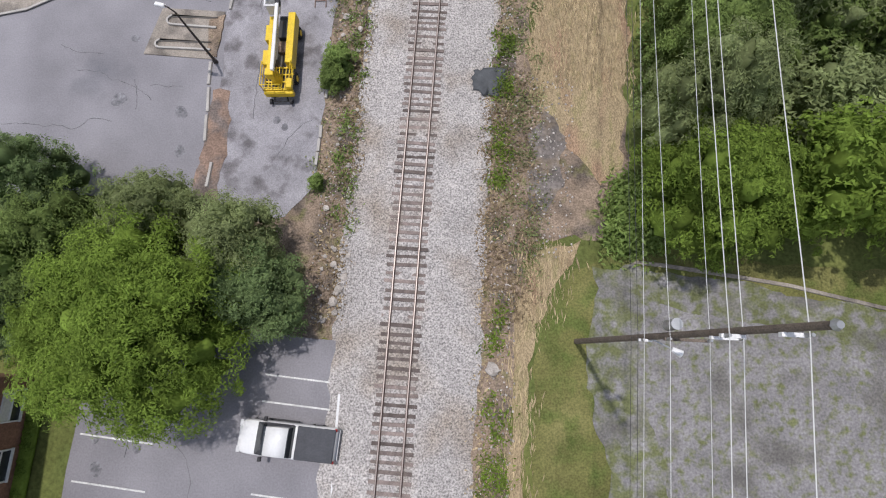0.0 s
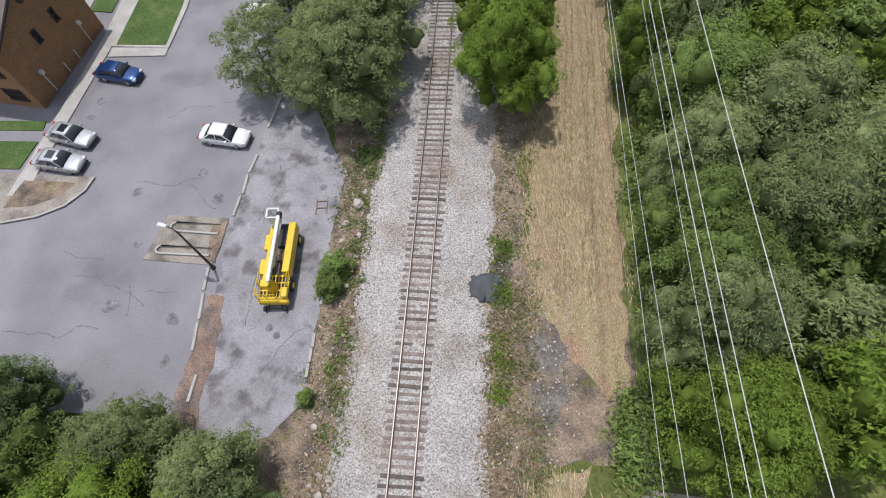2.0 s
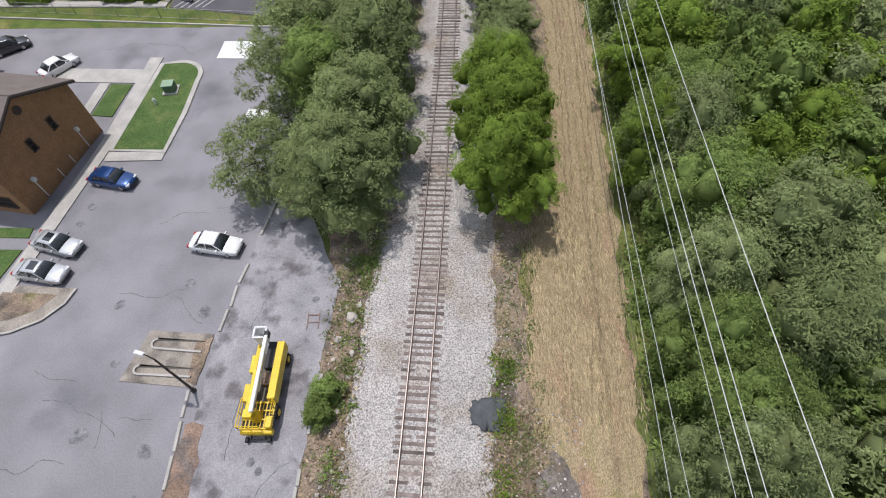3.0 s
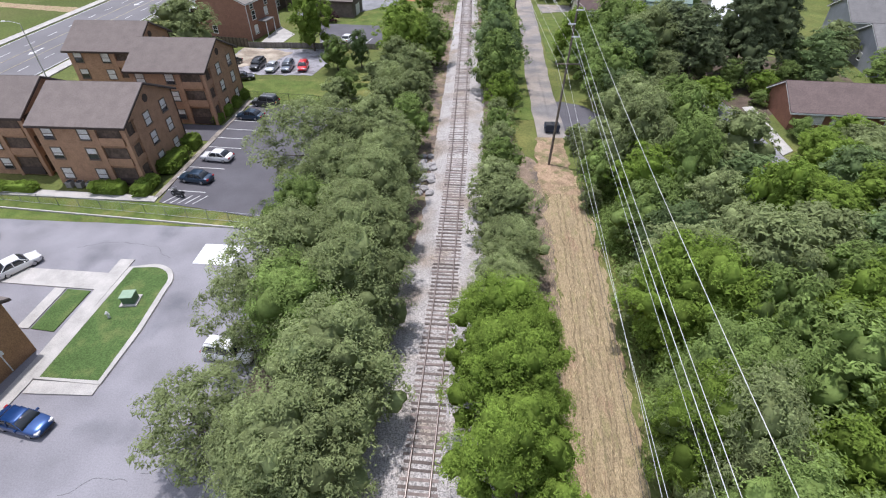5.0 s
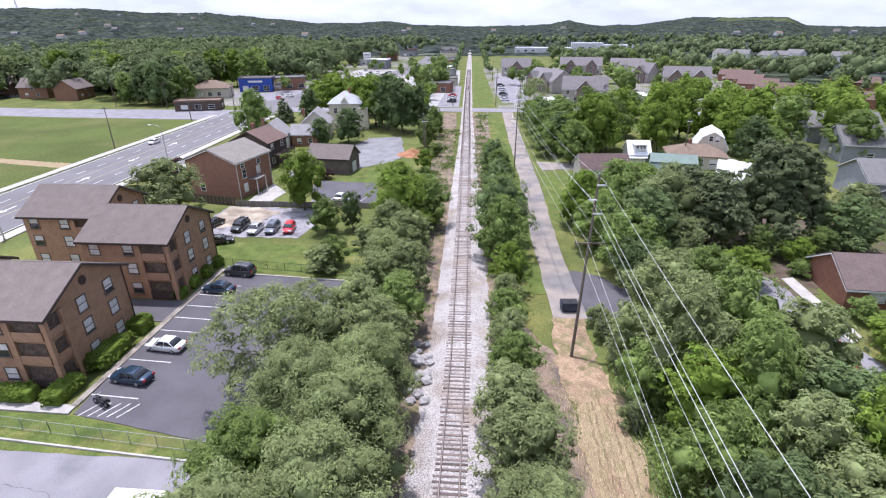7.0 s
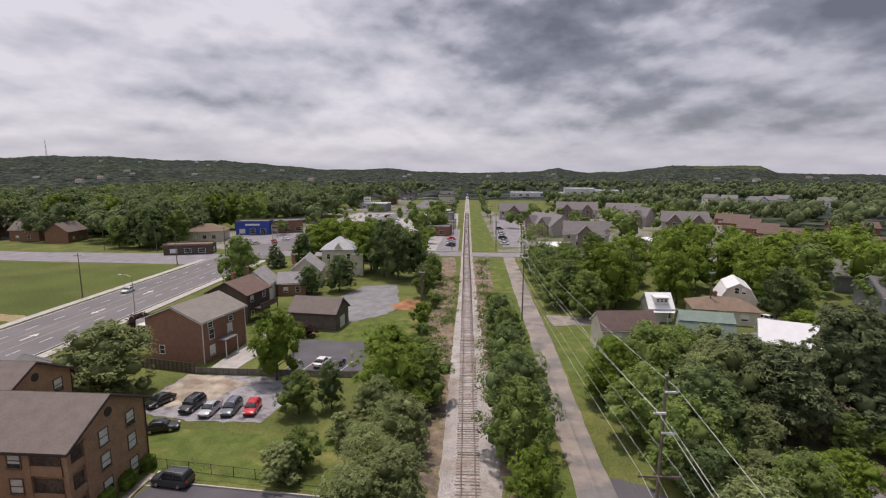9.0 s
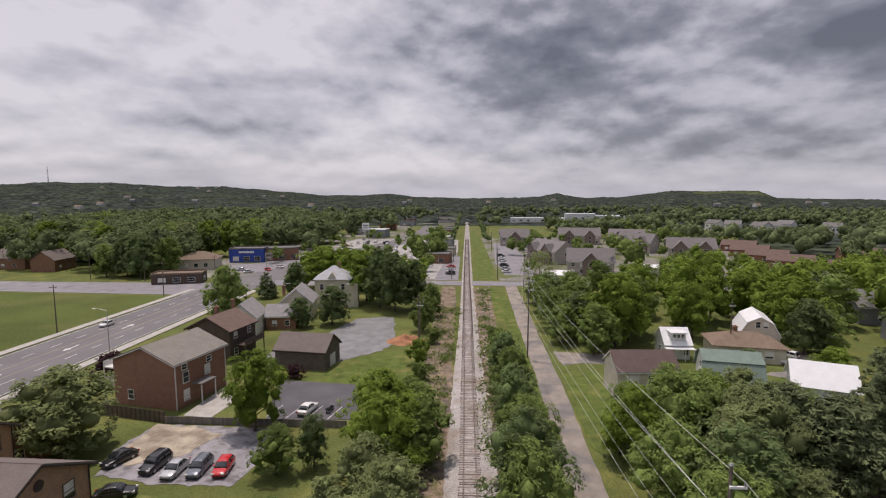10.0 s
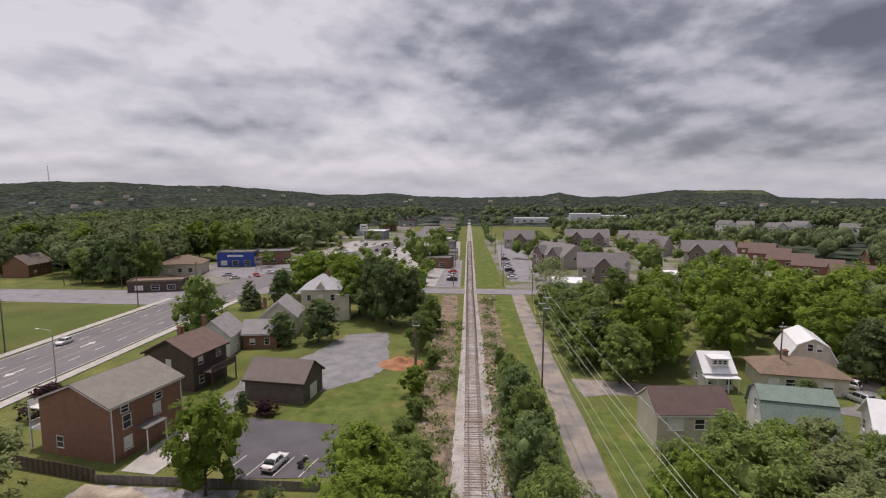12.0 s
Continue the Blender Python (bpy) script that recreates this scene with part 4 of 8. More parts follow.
for s in range(2):
    tree_kind(f"bush{s}", 70 + s, "bush", 1.3, 2.2, 0.1, 3200, 0.10, "green", 0.76, 0.05)
    tree_kind(f"shrub{s}", 80 + s, "bush", 2.2, 4.2, 0.1, 5200, 0.14, "olive", 0.76, 0.08, 1.8)
tree_kind("purple0", 90, "bush", 2.2, 3.6, 0.2, 3600, 0.16, "purple", 0.76, 0.08)

TREE_LABELS = {
    "bright": "broad tree with fresh bright green leaves", "green": "leafy mid-green broadleaf tree", "dark": "tall dark green broadleaf tree",
    "olive": "feathery grey-green broadleaf tree", "open": "thin grey-green tree with twigs", "pine": "large dark green pine tree",
    "spruce": "pointed dark green spruce", "bush": "small round green bush", "shrub": "dense grey-green shrub", "purple": "dark purple-leaved shrub",
}
TREE_RND = random.Random(77)


def plant(key, x, y, top=None, radius=None, group="", z=GZ, where=""):
    """A tree of one of the kinds, with its top at that height and a crown of that radius."""
    if (y > 128 or x > 24 and y < 90) and key[:-1] in ("bright", "green", "dark", "olive"):
        key = "far_" + key[:-1] + str(int(key[-1]) % 2)
    cm, tm, R, H = KINDS[key]
    sz = ((top - z) / H) if top else TREE_RND.uniform(0.85, 1.15)
    sx = (radius / R) if radius else sz * TREE_RND.uniform(0.9, 1.1)
    base = key.rstrip("0123456789").replace("near_", "").replace("far_", "").replace("great_", "")
    cat = "bush" if base in ("bush", "shrub", "purple") else "tree"
    ob = new({"bush": "bush", "shrub": "shrub", "purple": "shrub"}.get(base, "tree"))
    ob.matrix_world = pose(x, y, z, TREE_RND.uniform(-3, 3), TREE_RND.uniform(-3, 3), TREE_RND.uniform(0, 360)) @ Matrix.Diagonal((sx, sx, sz, 1))
    tagged(ob, TREE_LABELS[base] + (" " + where if where else ""), cat, group)
    for nm, me in (("trunk", tm), ("crown", cm)):
        o = new(nm, me)
        o.parent = ob
    return ob


def grove(rows, group, where):
    for key, x, y, top, rad in rows:
        plant(key, x, y, top, rad, group, where=where)


# trees by the near parking lots
grove([("great_bright0", -17.3, 3.9, 8.8, 5.9), ("near_green0", -23.4, 6.8, 8.0, 4.0), ("near_olive1", -13.2, 8.2, 6.6, 3.1), ("near_olive0", -18.2, 9.8, 6.6, 2.8), ("near_dark0", -26.8, 11.9, 6.4, 2.8), ("near_bright1", -21.6, 3.0, 6.6, 3.2), ("near_dark1", -12.0, 5.6, 5.6, 3.2), ("near_dark0", -26.6, 5.0, 7.6, 3.8)], "trees between the parking lots", "between two parking lots")
# row along the left of the line
grove([("near_olive0", -9.6, 37.5, 9.0, 4.6), ("open0", -17.3, 39.8, 6.8, 3.9), ("open0", -16.8, 47.2, 8.6, 3.6), ("near_olive1", -13.0, 38.2, 6.6, 2.6), ("near_olive0", -8.6, 43.0, 9.6, 4.8), ("near_green1", -12.6, 47.6, 9.2, 4.4), ("near_olive1", -9.4, 51.0, 9.8, 4.6), ("open0", -16.2, 52.6, 9.0, 4.8), ("near_olive0", -14.0, 54.4, 9.4, 4.2), ("near_olive0", -10.6, 57.4, 9.6, 5.0), ("near_green0", -16.0, 60.4, 8.8, 4.2), ("near_olive0", -10.2, 64.0, 9.2, 4.8), ("near_olive0", -14.6, 67.6, 9.0, 4.6), ("near_olive1", -10.0, 71.0, 8.2, 4.2)], "row of trees along the railway", "beside the railway")
grove([("open0", -19.8, 73.4, 9.8, 6.0), ("open0", -17.4, 77.6, 8.4, 4.6), ("olive2", -15.0, 74.4, 7.8, 4.0), ("olive0", -10.2, 77.4, 7.6, 3.6), ("olive1", -14.0, 81.4, 7.4, 3.8), ("green0", -9.4, 84.0, 6.6, 3.2), ("olive2", -12.8, 88.6, 6.8, 3.6), ("olive0", -9.8, 93.4, 6.6, 3.4), ("open0", -13.6, 97.6, 6.4, 3.4), ("shrub0", -22.6, 98.8, 3.4, 2.6), ("green1", -21.4, 100.6, 4.0, 2.2), ("olive1", -10.6, 103.4, 6.8, 3.6)], "row of trees along the railway", "beside the railway")
grove([("bright1", -13.0, 112.5, 9.2, 4.8), ("green2", -9.2, 116.6, 7.4, 3.4), ("bright2", -15.0, 120.4, 9.4, 5.2), ("green0", -10.6, 125.0, 6.0, 3.2), ("green1", -26.0, 113.0, 5.2, 2.8), ("dark2", -22.0, 114.6, 6.0, 2.0), ("bright0", -33.2, 123.4, 10.6, 4.3), ("olive0", -54.0, 115.0, 10.4, 6.4), ("shrub0", -17.6, 106.0, 3.4, 2.6), ("olive0", -14.0, 108.6, 6.6, 3.4)], "trees near the houses", "near a parking lot")
# row between the line and the lane
grove([("near_bright0", 2.4, 38.2, 9.0, 3.9), ("near_bright1", 2.8, 43.2, 9.4, 4.2), ("near_bright0", 2.6, 48.4, 8.8, 3.9), ("near_bright1", 4.3, 40.8, 7.6, 2.6), ("near_bright0", 1.0, 45.8, 7.4, 2.6), ("near_bright1", 4.6, 46.0, 8.0, 2.4), ("near_olive0", 2.4, 53.6, 5.8, 3.3), ("near_olive1", 3.2, 58.4, 6.0, 3.7), ("olive2", 2.8, 64.4, 6.2, 3.7), ("olive0", 2.2, 69.6, 6.0, 3.5), ("green2", 2.4, 75.0, 5.6, 2.6), ("olive1", 2.2, 79.6, 5.4, 2.4), ("green0", 2.2, 84.0, 5.2, 2.3), ("olive2", 2.2, 88.4, 4.8, 2.2), ("bright2", 2.8, 94.4, 6.2, 2.6)], "row of trees between railway and lane", "along a lane")
grove([("green0", 2.4, 101.4, 9.4, 3.8), ("dark1", 2.2, 106.0, 11.0, 4.2), ("green1", 2.6, 111.4, 9.8, 4.1), ("green1", 3.2, 118.6, 7.2, 3.2), ("dark1", 2.8, 126.0, 8.6, 3.4), ("green2", 3.0, 132.4, 8.8, 3.4), ("dark2", 2.0, 139.0, 9.6, 3.2), ("green2", 2.2, 146.0, 7.4, 2.7), ("green0", 1.4, 153.0, 6.4, 2.4), ("bush1", 1.6, 161.0, 2.6, 1.6), ("bush0", 0.8, 170.0, 2.4, 1.5)], "row of trees between railway and lane", "along a lane")
# wood on the right: planted on a loose grid, the nearest edge ragged
wood_rnd = random.Random(12)
WOOD_KINDS = ["green0", "olive0", "bright2", "olive1", "green1", "green2", "olive2", "bright2", "dark1", "olive0", "bright1", "olive2"]


def wood_edge(y):
    return lerp([(8, 11.0), (20, 12.6), (36, 13.6), (60, 14.6), (78, 14.6), (90, 23)], y)


k = 0
yy = 12.6
while yy < 84:
    xx = wood_edge(yy) + wood_rnd.uniform(0.0, 1.2) + 1.6
    while xx < 46 + max(0, 40 - yy) * 0.3:
        if not (xx > 33 and yy > 72) and not (xx > 27 and yy > 80):
            key = WOOD_KINDS[wood_rnd.randrange(len(WOOD_KINDS))]
            tall = 9.4 if xx < 30 else 8.0
            if xx < 19 and yy < 50 and key[:-1] in ("bright", "dark", "olive", "green"):
                key = "near_" + key[:-1] + str(int(key[-1]) % 2)
            plant(key, xx + wood_rnd.uniform(-0.9, 0.9), yy + wood_rnd.uniform(-1, 1), wood_rnd.uniform(tall - 2.6, tall + 1.6), wood_rnd.uniform(3.0, 4.4), "trees of the wood beside the railway", where="in a wood")
        xx += wood_rnd.uniform(4.6, 6.2)
        k += 1
    yy += 5.2
grove([("bright1", 15.0, 52.5, 9.8, 3.8), ("bright0", 18.0, 48.6, 9.4, 3.6), ("bright2", 26.0, 47.0, 8.8, 4.0), ("bright0", 30.0, 62.0, 8.4, 4.2), ("bright1", 38.0, 66.0, 7.8, 4.2), ("bright2", 40.0, 76.0, 6.0, 3.2)], "trees of the wood beside the railway", "in a wood")
grove([("near_olive0", 19.4, 30.8, 10.6, 5.2), ("near_olive1", 18.8, 25.2, 10.0, 4.6), ("near_olive0", 14.8, 28.6, 9.2, 3.4), ("near_bright1", 14.4, 40.0, 9.6, 3.6), ("near_olive1", 23.6, 27.4, 10.0, 4.8), ("near_bright0", 24.6, 41.0, 8.6, 4.2), ("near_green1", 14.6, 20.0, 9.2, 3.8)], "trees of the wood beside the railway", "in a wood")
grove([("green1", 13.8, 74.0, 6.0, 2.4), ("olive0", 14.2, 79.6, 6.2, 2.8), ("shrub1", 12.9, 84.4, 2.8, 1.5), ("shrub0", 12.6, 71.0, 2.4, 1.3), ("shrub0", 12.8, 87.0, 2.2, 1.4), ("bright1", 49.0, 88.4, 3.6, 3.0), ("olive0", 53.4, 87.0, 3.8, 3.2), ("olive1", 46.6, 82.6, 5.0, 3.2), ("bright2", 57.6, 85.6, 3.4, 3.0)], "trees and shrubs near the lane", "near a lane")
grove([("bush1", 43.6, 90.2, 2.4, 1.9), ("bush0", 46.2, 88.6, 2.0, 1.7), ("bright0", 43.4, 85.4, 3.2, 2.6), ("bright1", 41.2, 81.0, 4.6, 2.8), ("olive1", 45.0, 79.4, 5.0, 3.2), ("bush0", 50.4, 90.6, 2.0, 1.8), ("green1", 40.4, 107.6, 4.4, 2.6), ("bright0", 44.2, 105.4, 3.4, 2.4), ("olive0", 36.4, 110.6, 5.6, 3.0), ("green0", 48.6, 108.2, 4.0, 2.8), ("bush1", 42.6, 101.4, 1.8, 1.5)], "shrubs and small trees round a brick house", "by a brick house")
# trees further on the right
grove([("olive0", 18.8, 86.8, 8.8, 4.4), ("green1", 19.5, 101.0, 8.4, 4.4), ("dark0", 22.6, 105.0, 10.2, 5.0), ("green2", 17.6, 109.0, 8.6, 4.2), ("olive1", 27.0, 110.0, 11.0, 4.8), ("green0", 21.5, 117.0, 10.6, 5.4), ("olive0", 30.0, 119.0, 9.0, 4.6), ("pine1", 31.0, 113.6, 11.1, 4.0), ("pine0", 42.6, 113.0, 15.2, 5.2), ("pine0", 48.0, 114.6, 14.2, 4.8), ("dark0", 54.0, 110.0, 8.0, 5.0), ("green0", 23.6, 127.4, 8.4, 3.6), ("bright1", 28.4, 126.2, 8.2, 3.8), ("olive1", 33.6, 127.6, 8.2, 3.6), ("green2", 38.6, 127.0, 6.8, 3.2), ("green1", 30.6, 121.6, 7.6, 3.4), ("bright2", 16.4, 117.6, 9.2, 3.6), ("green0", 17.4, 123.4, 7.4, 3.4), ("bright0", 15.2, 120.0, 6.4, 2.6), ("green1", 25.0, 121.0, 9.6, 4.2), ("olive2", 26.4, 99.6, 3.6, 3.2), ("olive1", 30.0, 97.4, 3.4, 3.0), ("olive2", 23.8, 110.4, 9.8, 4.2), ("green2", 35.8, 118.8, 8.4, 3.8), ("green1", 37.0, 121.8, 7.8, 3.8), ("dark2", 19.4, 96.6, 6.2, 3.0), ("pine1", 34.0, 109.0, 11.4, 4.4), ("olive0", 27.6, 104.4, 6.4, 3.4), ("green0", 22.0, 101.6, 6.8, 3.4), ("green1", 28.0, 95.5, 5.8, 3.4)], "trees in gardens", "in a garden")
grove([("bright2", 26.5, 165.5, 14.8, 6.6), ("green1", 21.0, 160.0, 9.6, 4.4), ("bright1", 30.5, 169.5, 12.4, 5.0), ("bright0", 46.0, 174.0, 11.6, 4.8), ("dark2", 47.5, 153.0, 3.4, 2.0), ("bush1", 39.5, 152.6, 1.8, 1.6), ("bush0", 42.5, 152.0, 1.6, 1.5), ("dark0", 63.5, 163.0, 10.6, 4.6), ("bright0", 60.0, 149.0, 5.0, 3.4), ("olive0", 64.0, 124.0, 6.0, 4.2), ("green0", 33.0, 176.0, 13.6, 5.6), ("dark0", 20.5, 172.0, 10.0, 5.2), ("green0", 16.0, 168.0, 8.0, 3.6), ("green1", 16.4, 179.0, 9.4, 4.4), ("dark1", 17.6, 189.0, 10.0, 4.6), ("green2", 15.6, 198.0, 8.6, 3.8), ("bright2", 15.0, 209.0, 7.6, 3.4), ("green0", 22.0, 184.0, 11.0, 5.0), ("green1", 23.0, 198.0, 10.4, 5.0), ("bright1", 48.0, 184.0, 15.6, 6.6), ("bright1", 57.0, 190.0, 13.6, 5.6), ("bright2", 66.0, 174.0, 13.0, 6.0), ("bright0", 72.0, 180.0, 12.0, 6.0), ("green1", 68.0, 164.0, 8.2, 4.4), ("bright2", 40.0, 196.0, 12.4, 5.2), ("olive2", 60, 88, 6.4, 4.6), ("green1", 66.0, 108.0, 6.4, 5.0)], "trees in gardens", "in a garden")
grove([("open0", 18.0, 225.0, 13.0, 6.0), ("dark1", 17.5, 205.0, 9.0, 4.4), ("green0", 36.0, 222.0, 10.4, 5.0), ("green1", 52.0, 224.0, 9.0, 4.6), ("green2", 84, 186, 12, 6.2), ("green0", 92, 170, 11, 6.0), ("bright0", 34.0, 98.6, 4.6, 3.2), ("dark2", 62.0, 226.0, 9.4, 4.6)], "trees in gardens", "in a garden")
# left background
grove([("dark0", -25.4, 196.0, 15.6, 5.4), ("dark1", -30.5, 200.0, 16.0, 5.4), ("dark2", -20.6, 200.0, 13.2, 4.2), ("bright0", -36.0, 208.0, 14.4, 6.6), ("bright1", -44.0, 226.0, 13.0, 6.6), ("bright2", -56.0, 232.0, 13.4, 7.4), ("green0", -66.5, 181.0, 13.6, 5.4), ("spruce0", -69.0, 212.0, 9.6, 3.4), ("dark1", -62.0, 218.0, 9.8, 4.0), ("dark2", -39.0, 181.0, 9.0, 4.4), ("dark0", -45.4, 177.6, 6.8, 3.4)], "trees about the old houses", "near old houses")
grove([("green1", -15.4, 176.0, 7.8, 3.2), ("green2", -14.8, 190.0, 8.2, 3.0), ("bright2", -13.8, 152.0, 4.4, 2.2), ("bush0", -12.6, 144.0, 2.6, 1.8), ("bush1", -13.2, 136.6, 2.8, 2.0), ("bush0", -12.0, 166.0, 2.8, 1.8), ("purple0", -68.0, 141.6, 4.0, 3.6), ("purple0", -35.4, 143.9, 1.7, 2.0), ("dark1", -38.5, 143.6, 3.0, 1.2), ("green0", -57.5, 119.6, 3.4, 3.0)], "shrubs and small trees", "near houses")
# large trees behind the cross street
street_rnd = random.Random(52)
for key, x, y, top, rad in (("dark0", -134.5, 247.0, 16.5, 6.2), ("dark1", -142.0, 250.0, 15.0, 6.0), ("green1", -150.0, 249.0, 12.0, 5.0), ("green0", -129.0, 257.0, 14.0, 5.6), ("green1", -224.0, 262.0, 14.0, 6.0)):
    plant(key, x, y, top, rad, "large trees behind the cross street", where="behind a street")
for i in range(17):
    plant(("bright0", "green1", "bright1", "olive0", "bright1")[i % 5], -262 + i * 8.6 + street_rnd.uniform(-2, 2), 292 + street_rnd.uniform(-6, 26), street_rnd.uniform(14, 18.5), street_rnd.uniform(6.0, 8.6), "large trees behind the cross street", where="by woods")
# small bushes by the drive
grove([("bush0", -9.6, 20.9, 1.4, 1.25), ("bush1", -9.2, 22.4, 1.5, 1.15), ("bush0", -10.0, 13.4, 0.6, 0.7)], "bushes along the drive", "at the edge of a drive")
for x, y, w, l, h in ((-39.4, 71.6, 1.8, 3.4, 1.5), (-43.4, 70.9, 4.2, 1.5, 1.5), (-38.9, 77.6, 1.9, 4.8, 1.7), (-38.9, 82.8, 1.9, 2.4, 1.7), (-38.7, 90.6, 1.5, 2.0, 1.3), (-38.5, 93.4, 1.5, 2.0, 1.4), (-38.3, 96.4, 1.5, 1.8, 1.5), (-38.3, 99.6, 1.5, 1.8, 1.4), (-55, 70.6, 5.5, 1.4, 1.2), (-26.0, -4.0, 1.0, 9.0, 0.5)):
    rng = np.random.default_rng(int(x * -100 + y))
    nb = max(3, int(w * l * 2.2))
    cs = np.stack([rng.uniform(-w / 2 + 0.4, w / 2 - 0.4, nb) if w > 0.9 else np.zeros(nb), rng.uniform(-l / 2 + 0.4, l / 2 - 0.4, nb) if l > 0.9 else np.zeros(nb), np.full(nb, h * 0.52)], axis=1)
    v, f = leaf_cloud(rng, cs, np.full(nb, h * 0.5), int(2400 * w * l / 4) + 1200, 0.115, 0.14)
    hedge = thing("hedge", pose(x, y, GZ + 0.02), "clipped bright green hedge before a brick building", "hedge", "hedges")
    raw("foliage", v.tolist(), f.tolist(), LEAVES["bright"], hedge)
    bm = bmesh.new()
    box(bm, (0, 0, h * 0.46), (w * 0.92, l * 0.95, h * 0.9))
    bevel(bm, 0.2, 2)
    part("core", bm, LEAVES["bright"], hedge)

# far woods: many small crowns in one mesh


def far_wood(name, rows, label, leaves, seed, per=60, leaf=0.85, fine=False):
    rng = np.random.default_rng(seed)
    vs, fs, n = [], [], 0
    iv, jf = ICO1
    if fine:
        per, leaf = per + 105, leaf * 0.62
    else:
        per, leaf = per * 2, leaf * 0.55
    for x, y, r, h in rows:
        base = hills(math.degrees(math.atan2(x, y - 60)), math.hypot(x, y - 60)) + GZ
        cs = np.array([(x + rng.uniform(-0.4, 0.4) * r, y + rng.uniform(-0.4, 0.4) * r, base + h * rng.uniform(0.45, 0.72)) for _ in range(5)])
        rs = r * rng.uniform(0.42, 0.66, 5)
        v, f = leaf_cloud(rng, cs, rs, per, leaf * r / 4, r * 0.22, 6)
        vs.append(v)
        fs += (f + n).tolist()
        n += len(v)
        for c, q in list(zip(cs, rs))[: 5 if fine else 3]:
            w = iv * (q * (0.70 if fine else 0.82) * (1 + 0.12 * rng.normal(size=(len(iv), 1)).clip(-1.4, 1.4))) * np.array((1, 1, 1.15)) + c
            vs.append(w)
            fs += [[i + n for i in g] for g in jf]
            n += len(w)
    ob = raw(name, np.concatenate(vs).tolist(), fs, LEAVES[leaves], smooth=True)
    tagged(ob, label, "woodland", "", "stuff")


def scatter(n, x0, x1, y0, y1, seed, avoid=(), big=1.0):
    r, out = random.Random(seed), []
    for _ in range(n):
        x, y = r.uniform(x0, x1), r.uniform(y0, y1)
        if any(a <= x <= b and c <= y <= d for a, b, c, d in avoid):
            continue
        if abs(x - lerp(ROAD, y)) < 14 or abs(x - track_x(y)) < 9:
            continue
        out.append((x, y, r.uniform(3.0, 7.4) * big, r.uniform(8, 17) * (0.55 + 0.45 * big)))
    return out


TOWN = ((-75, 2, 235, 620), (-2, 125, 236, 430), (-140, -95, 225, 330), (-215, -185, 270, 305), (116, 162, 243, 368), (20, 150, 560, 720), (-60, 60, 430, 560), (165, 300, 412, 560))
far_wood("far_wood", scatter(440, -330, -100, 262, 520, 3, TOWN, 1.5), "dense green woodland beyond the main road", "wood", 5, 150, fine=True)
far_wood("far_wood", scatter(560, -520, -60, 480, 900, 4, TOWN), "dense green woodland further off", "wood", 6, 44)
far_wood("far_wood", scatter(600, 60, 420, 330, 620, 8, TOWN), "green woodland behind the town houses", "wood", 7, 54)
far_wood("far_wood", scatter(460, 0, 620, 560, 980, 9, TOWN), "green woodland further off", "wood", 8, 44)
far_wood("far_wood", scatter(150, 95, 330, 120, 330, 10, TOWN), "green trees among the houses", "wood", 9, fine=True)
far_wood("far_wood", scatter(46, -60, 110, 250, 470, 11, ((-20, 45, 236, 470),)), "green trees among the town's buildings", "green", 10, fine=True)
far_wood("far_wood", scatter(80, -330, -132, 254, 300, 13, ((-222, -168, 250, 282),), 1.35), "green trees along the cross street", "wood", 12, 200, fine=True)
far_wood("far_wood", [(track_x(y) + s * 9 + random.Random(y).uniform(-1, 1), y, 3.0, random.Random(y + s).uniform(5, 8)) for y in range(392, 800, 14) for s in (-1.1, 1.5)], "line of trees along the distant railway", "dark", 14)
far_wood("far_wood", scatter(48, 62, 140, 178, 262, 15, ((95, 160, 240, 262),)), "leafy trees among gardens", "bright", 16, 120, fine=True)
far_wood("far_wood", scatter(46, -330, -110, 270, 480, 17, TOWN, 1.4), "lighter trees in the wood", "bright", 18, fine=True)
far_wood("far_wood", scatter(110, -330, -100, 290, 520, 19, TOWN, 1.5), "dark trees in the wood", "dark", 20, 150, fine=True)
TOWN_HOUSES = [(43.5, 262), (33, 300), (64, 396), (21, 396), (86, 352), (105, 320), (92, 378), (146, 356), (139, 331), (135, 308), (134, 288), (137, 269), (152, 256)]
far_wood("far_wood", [(x, y, r * 0.62, h * 0.62) for x, y, r, h in scatter(150, 16, 150, 248, 450, 23) if all(math.dist((x, y), c) > 19 for c in TOWN_HOUSES)], "young trees among the town houses", "green", 24, 50, fine=True)
far_wood("far_wood", [(x, y, 4.6 + k % 3, 9.5 + k % 4) for k, (x, y) in enumerate([(-62, 224), (-52, 240), (-44, 246), (-36, 248), (-30, 240), (-24, 228), (-66, 256), (-58, 262), (-72, 262), (-22, 216)])], "bright green maples before the shops", "bright", 25, 170, fine=True)
far_wood("far_wood", [(x, y, r * 0.7, h * 0.75) for x, y, r, h in scatter(34, 18, 66, 186, 234, 27) if x > 34], "leafy trees beside the lane", "bright", 28, 110, fine=True)
far_wood("far_wood", [(x, y, r * 0.55, h * 0.55) for x, y, r, h in scatter(90, -100, -20, 250, 430, 29) if abs(x - lerp(ROAD, y)) > 16], "small trees among the shops", "green", 30, 60, fine=True)

far_wood("far_wood", [(x, y, r * 0.6, h * 0.5) for x, y, r, h in scatter(120, 165, 300, 412, 500, 33)], "low trees on the slope below white houses", "wood", 34, 54)

# ---- buildings ----


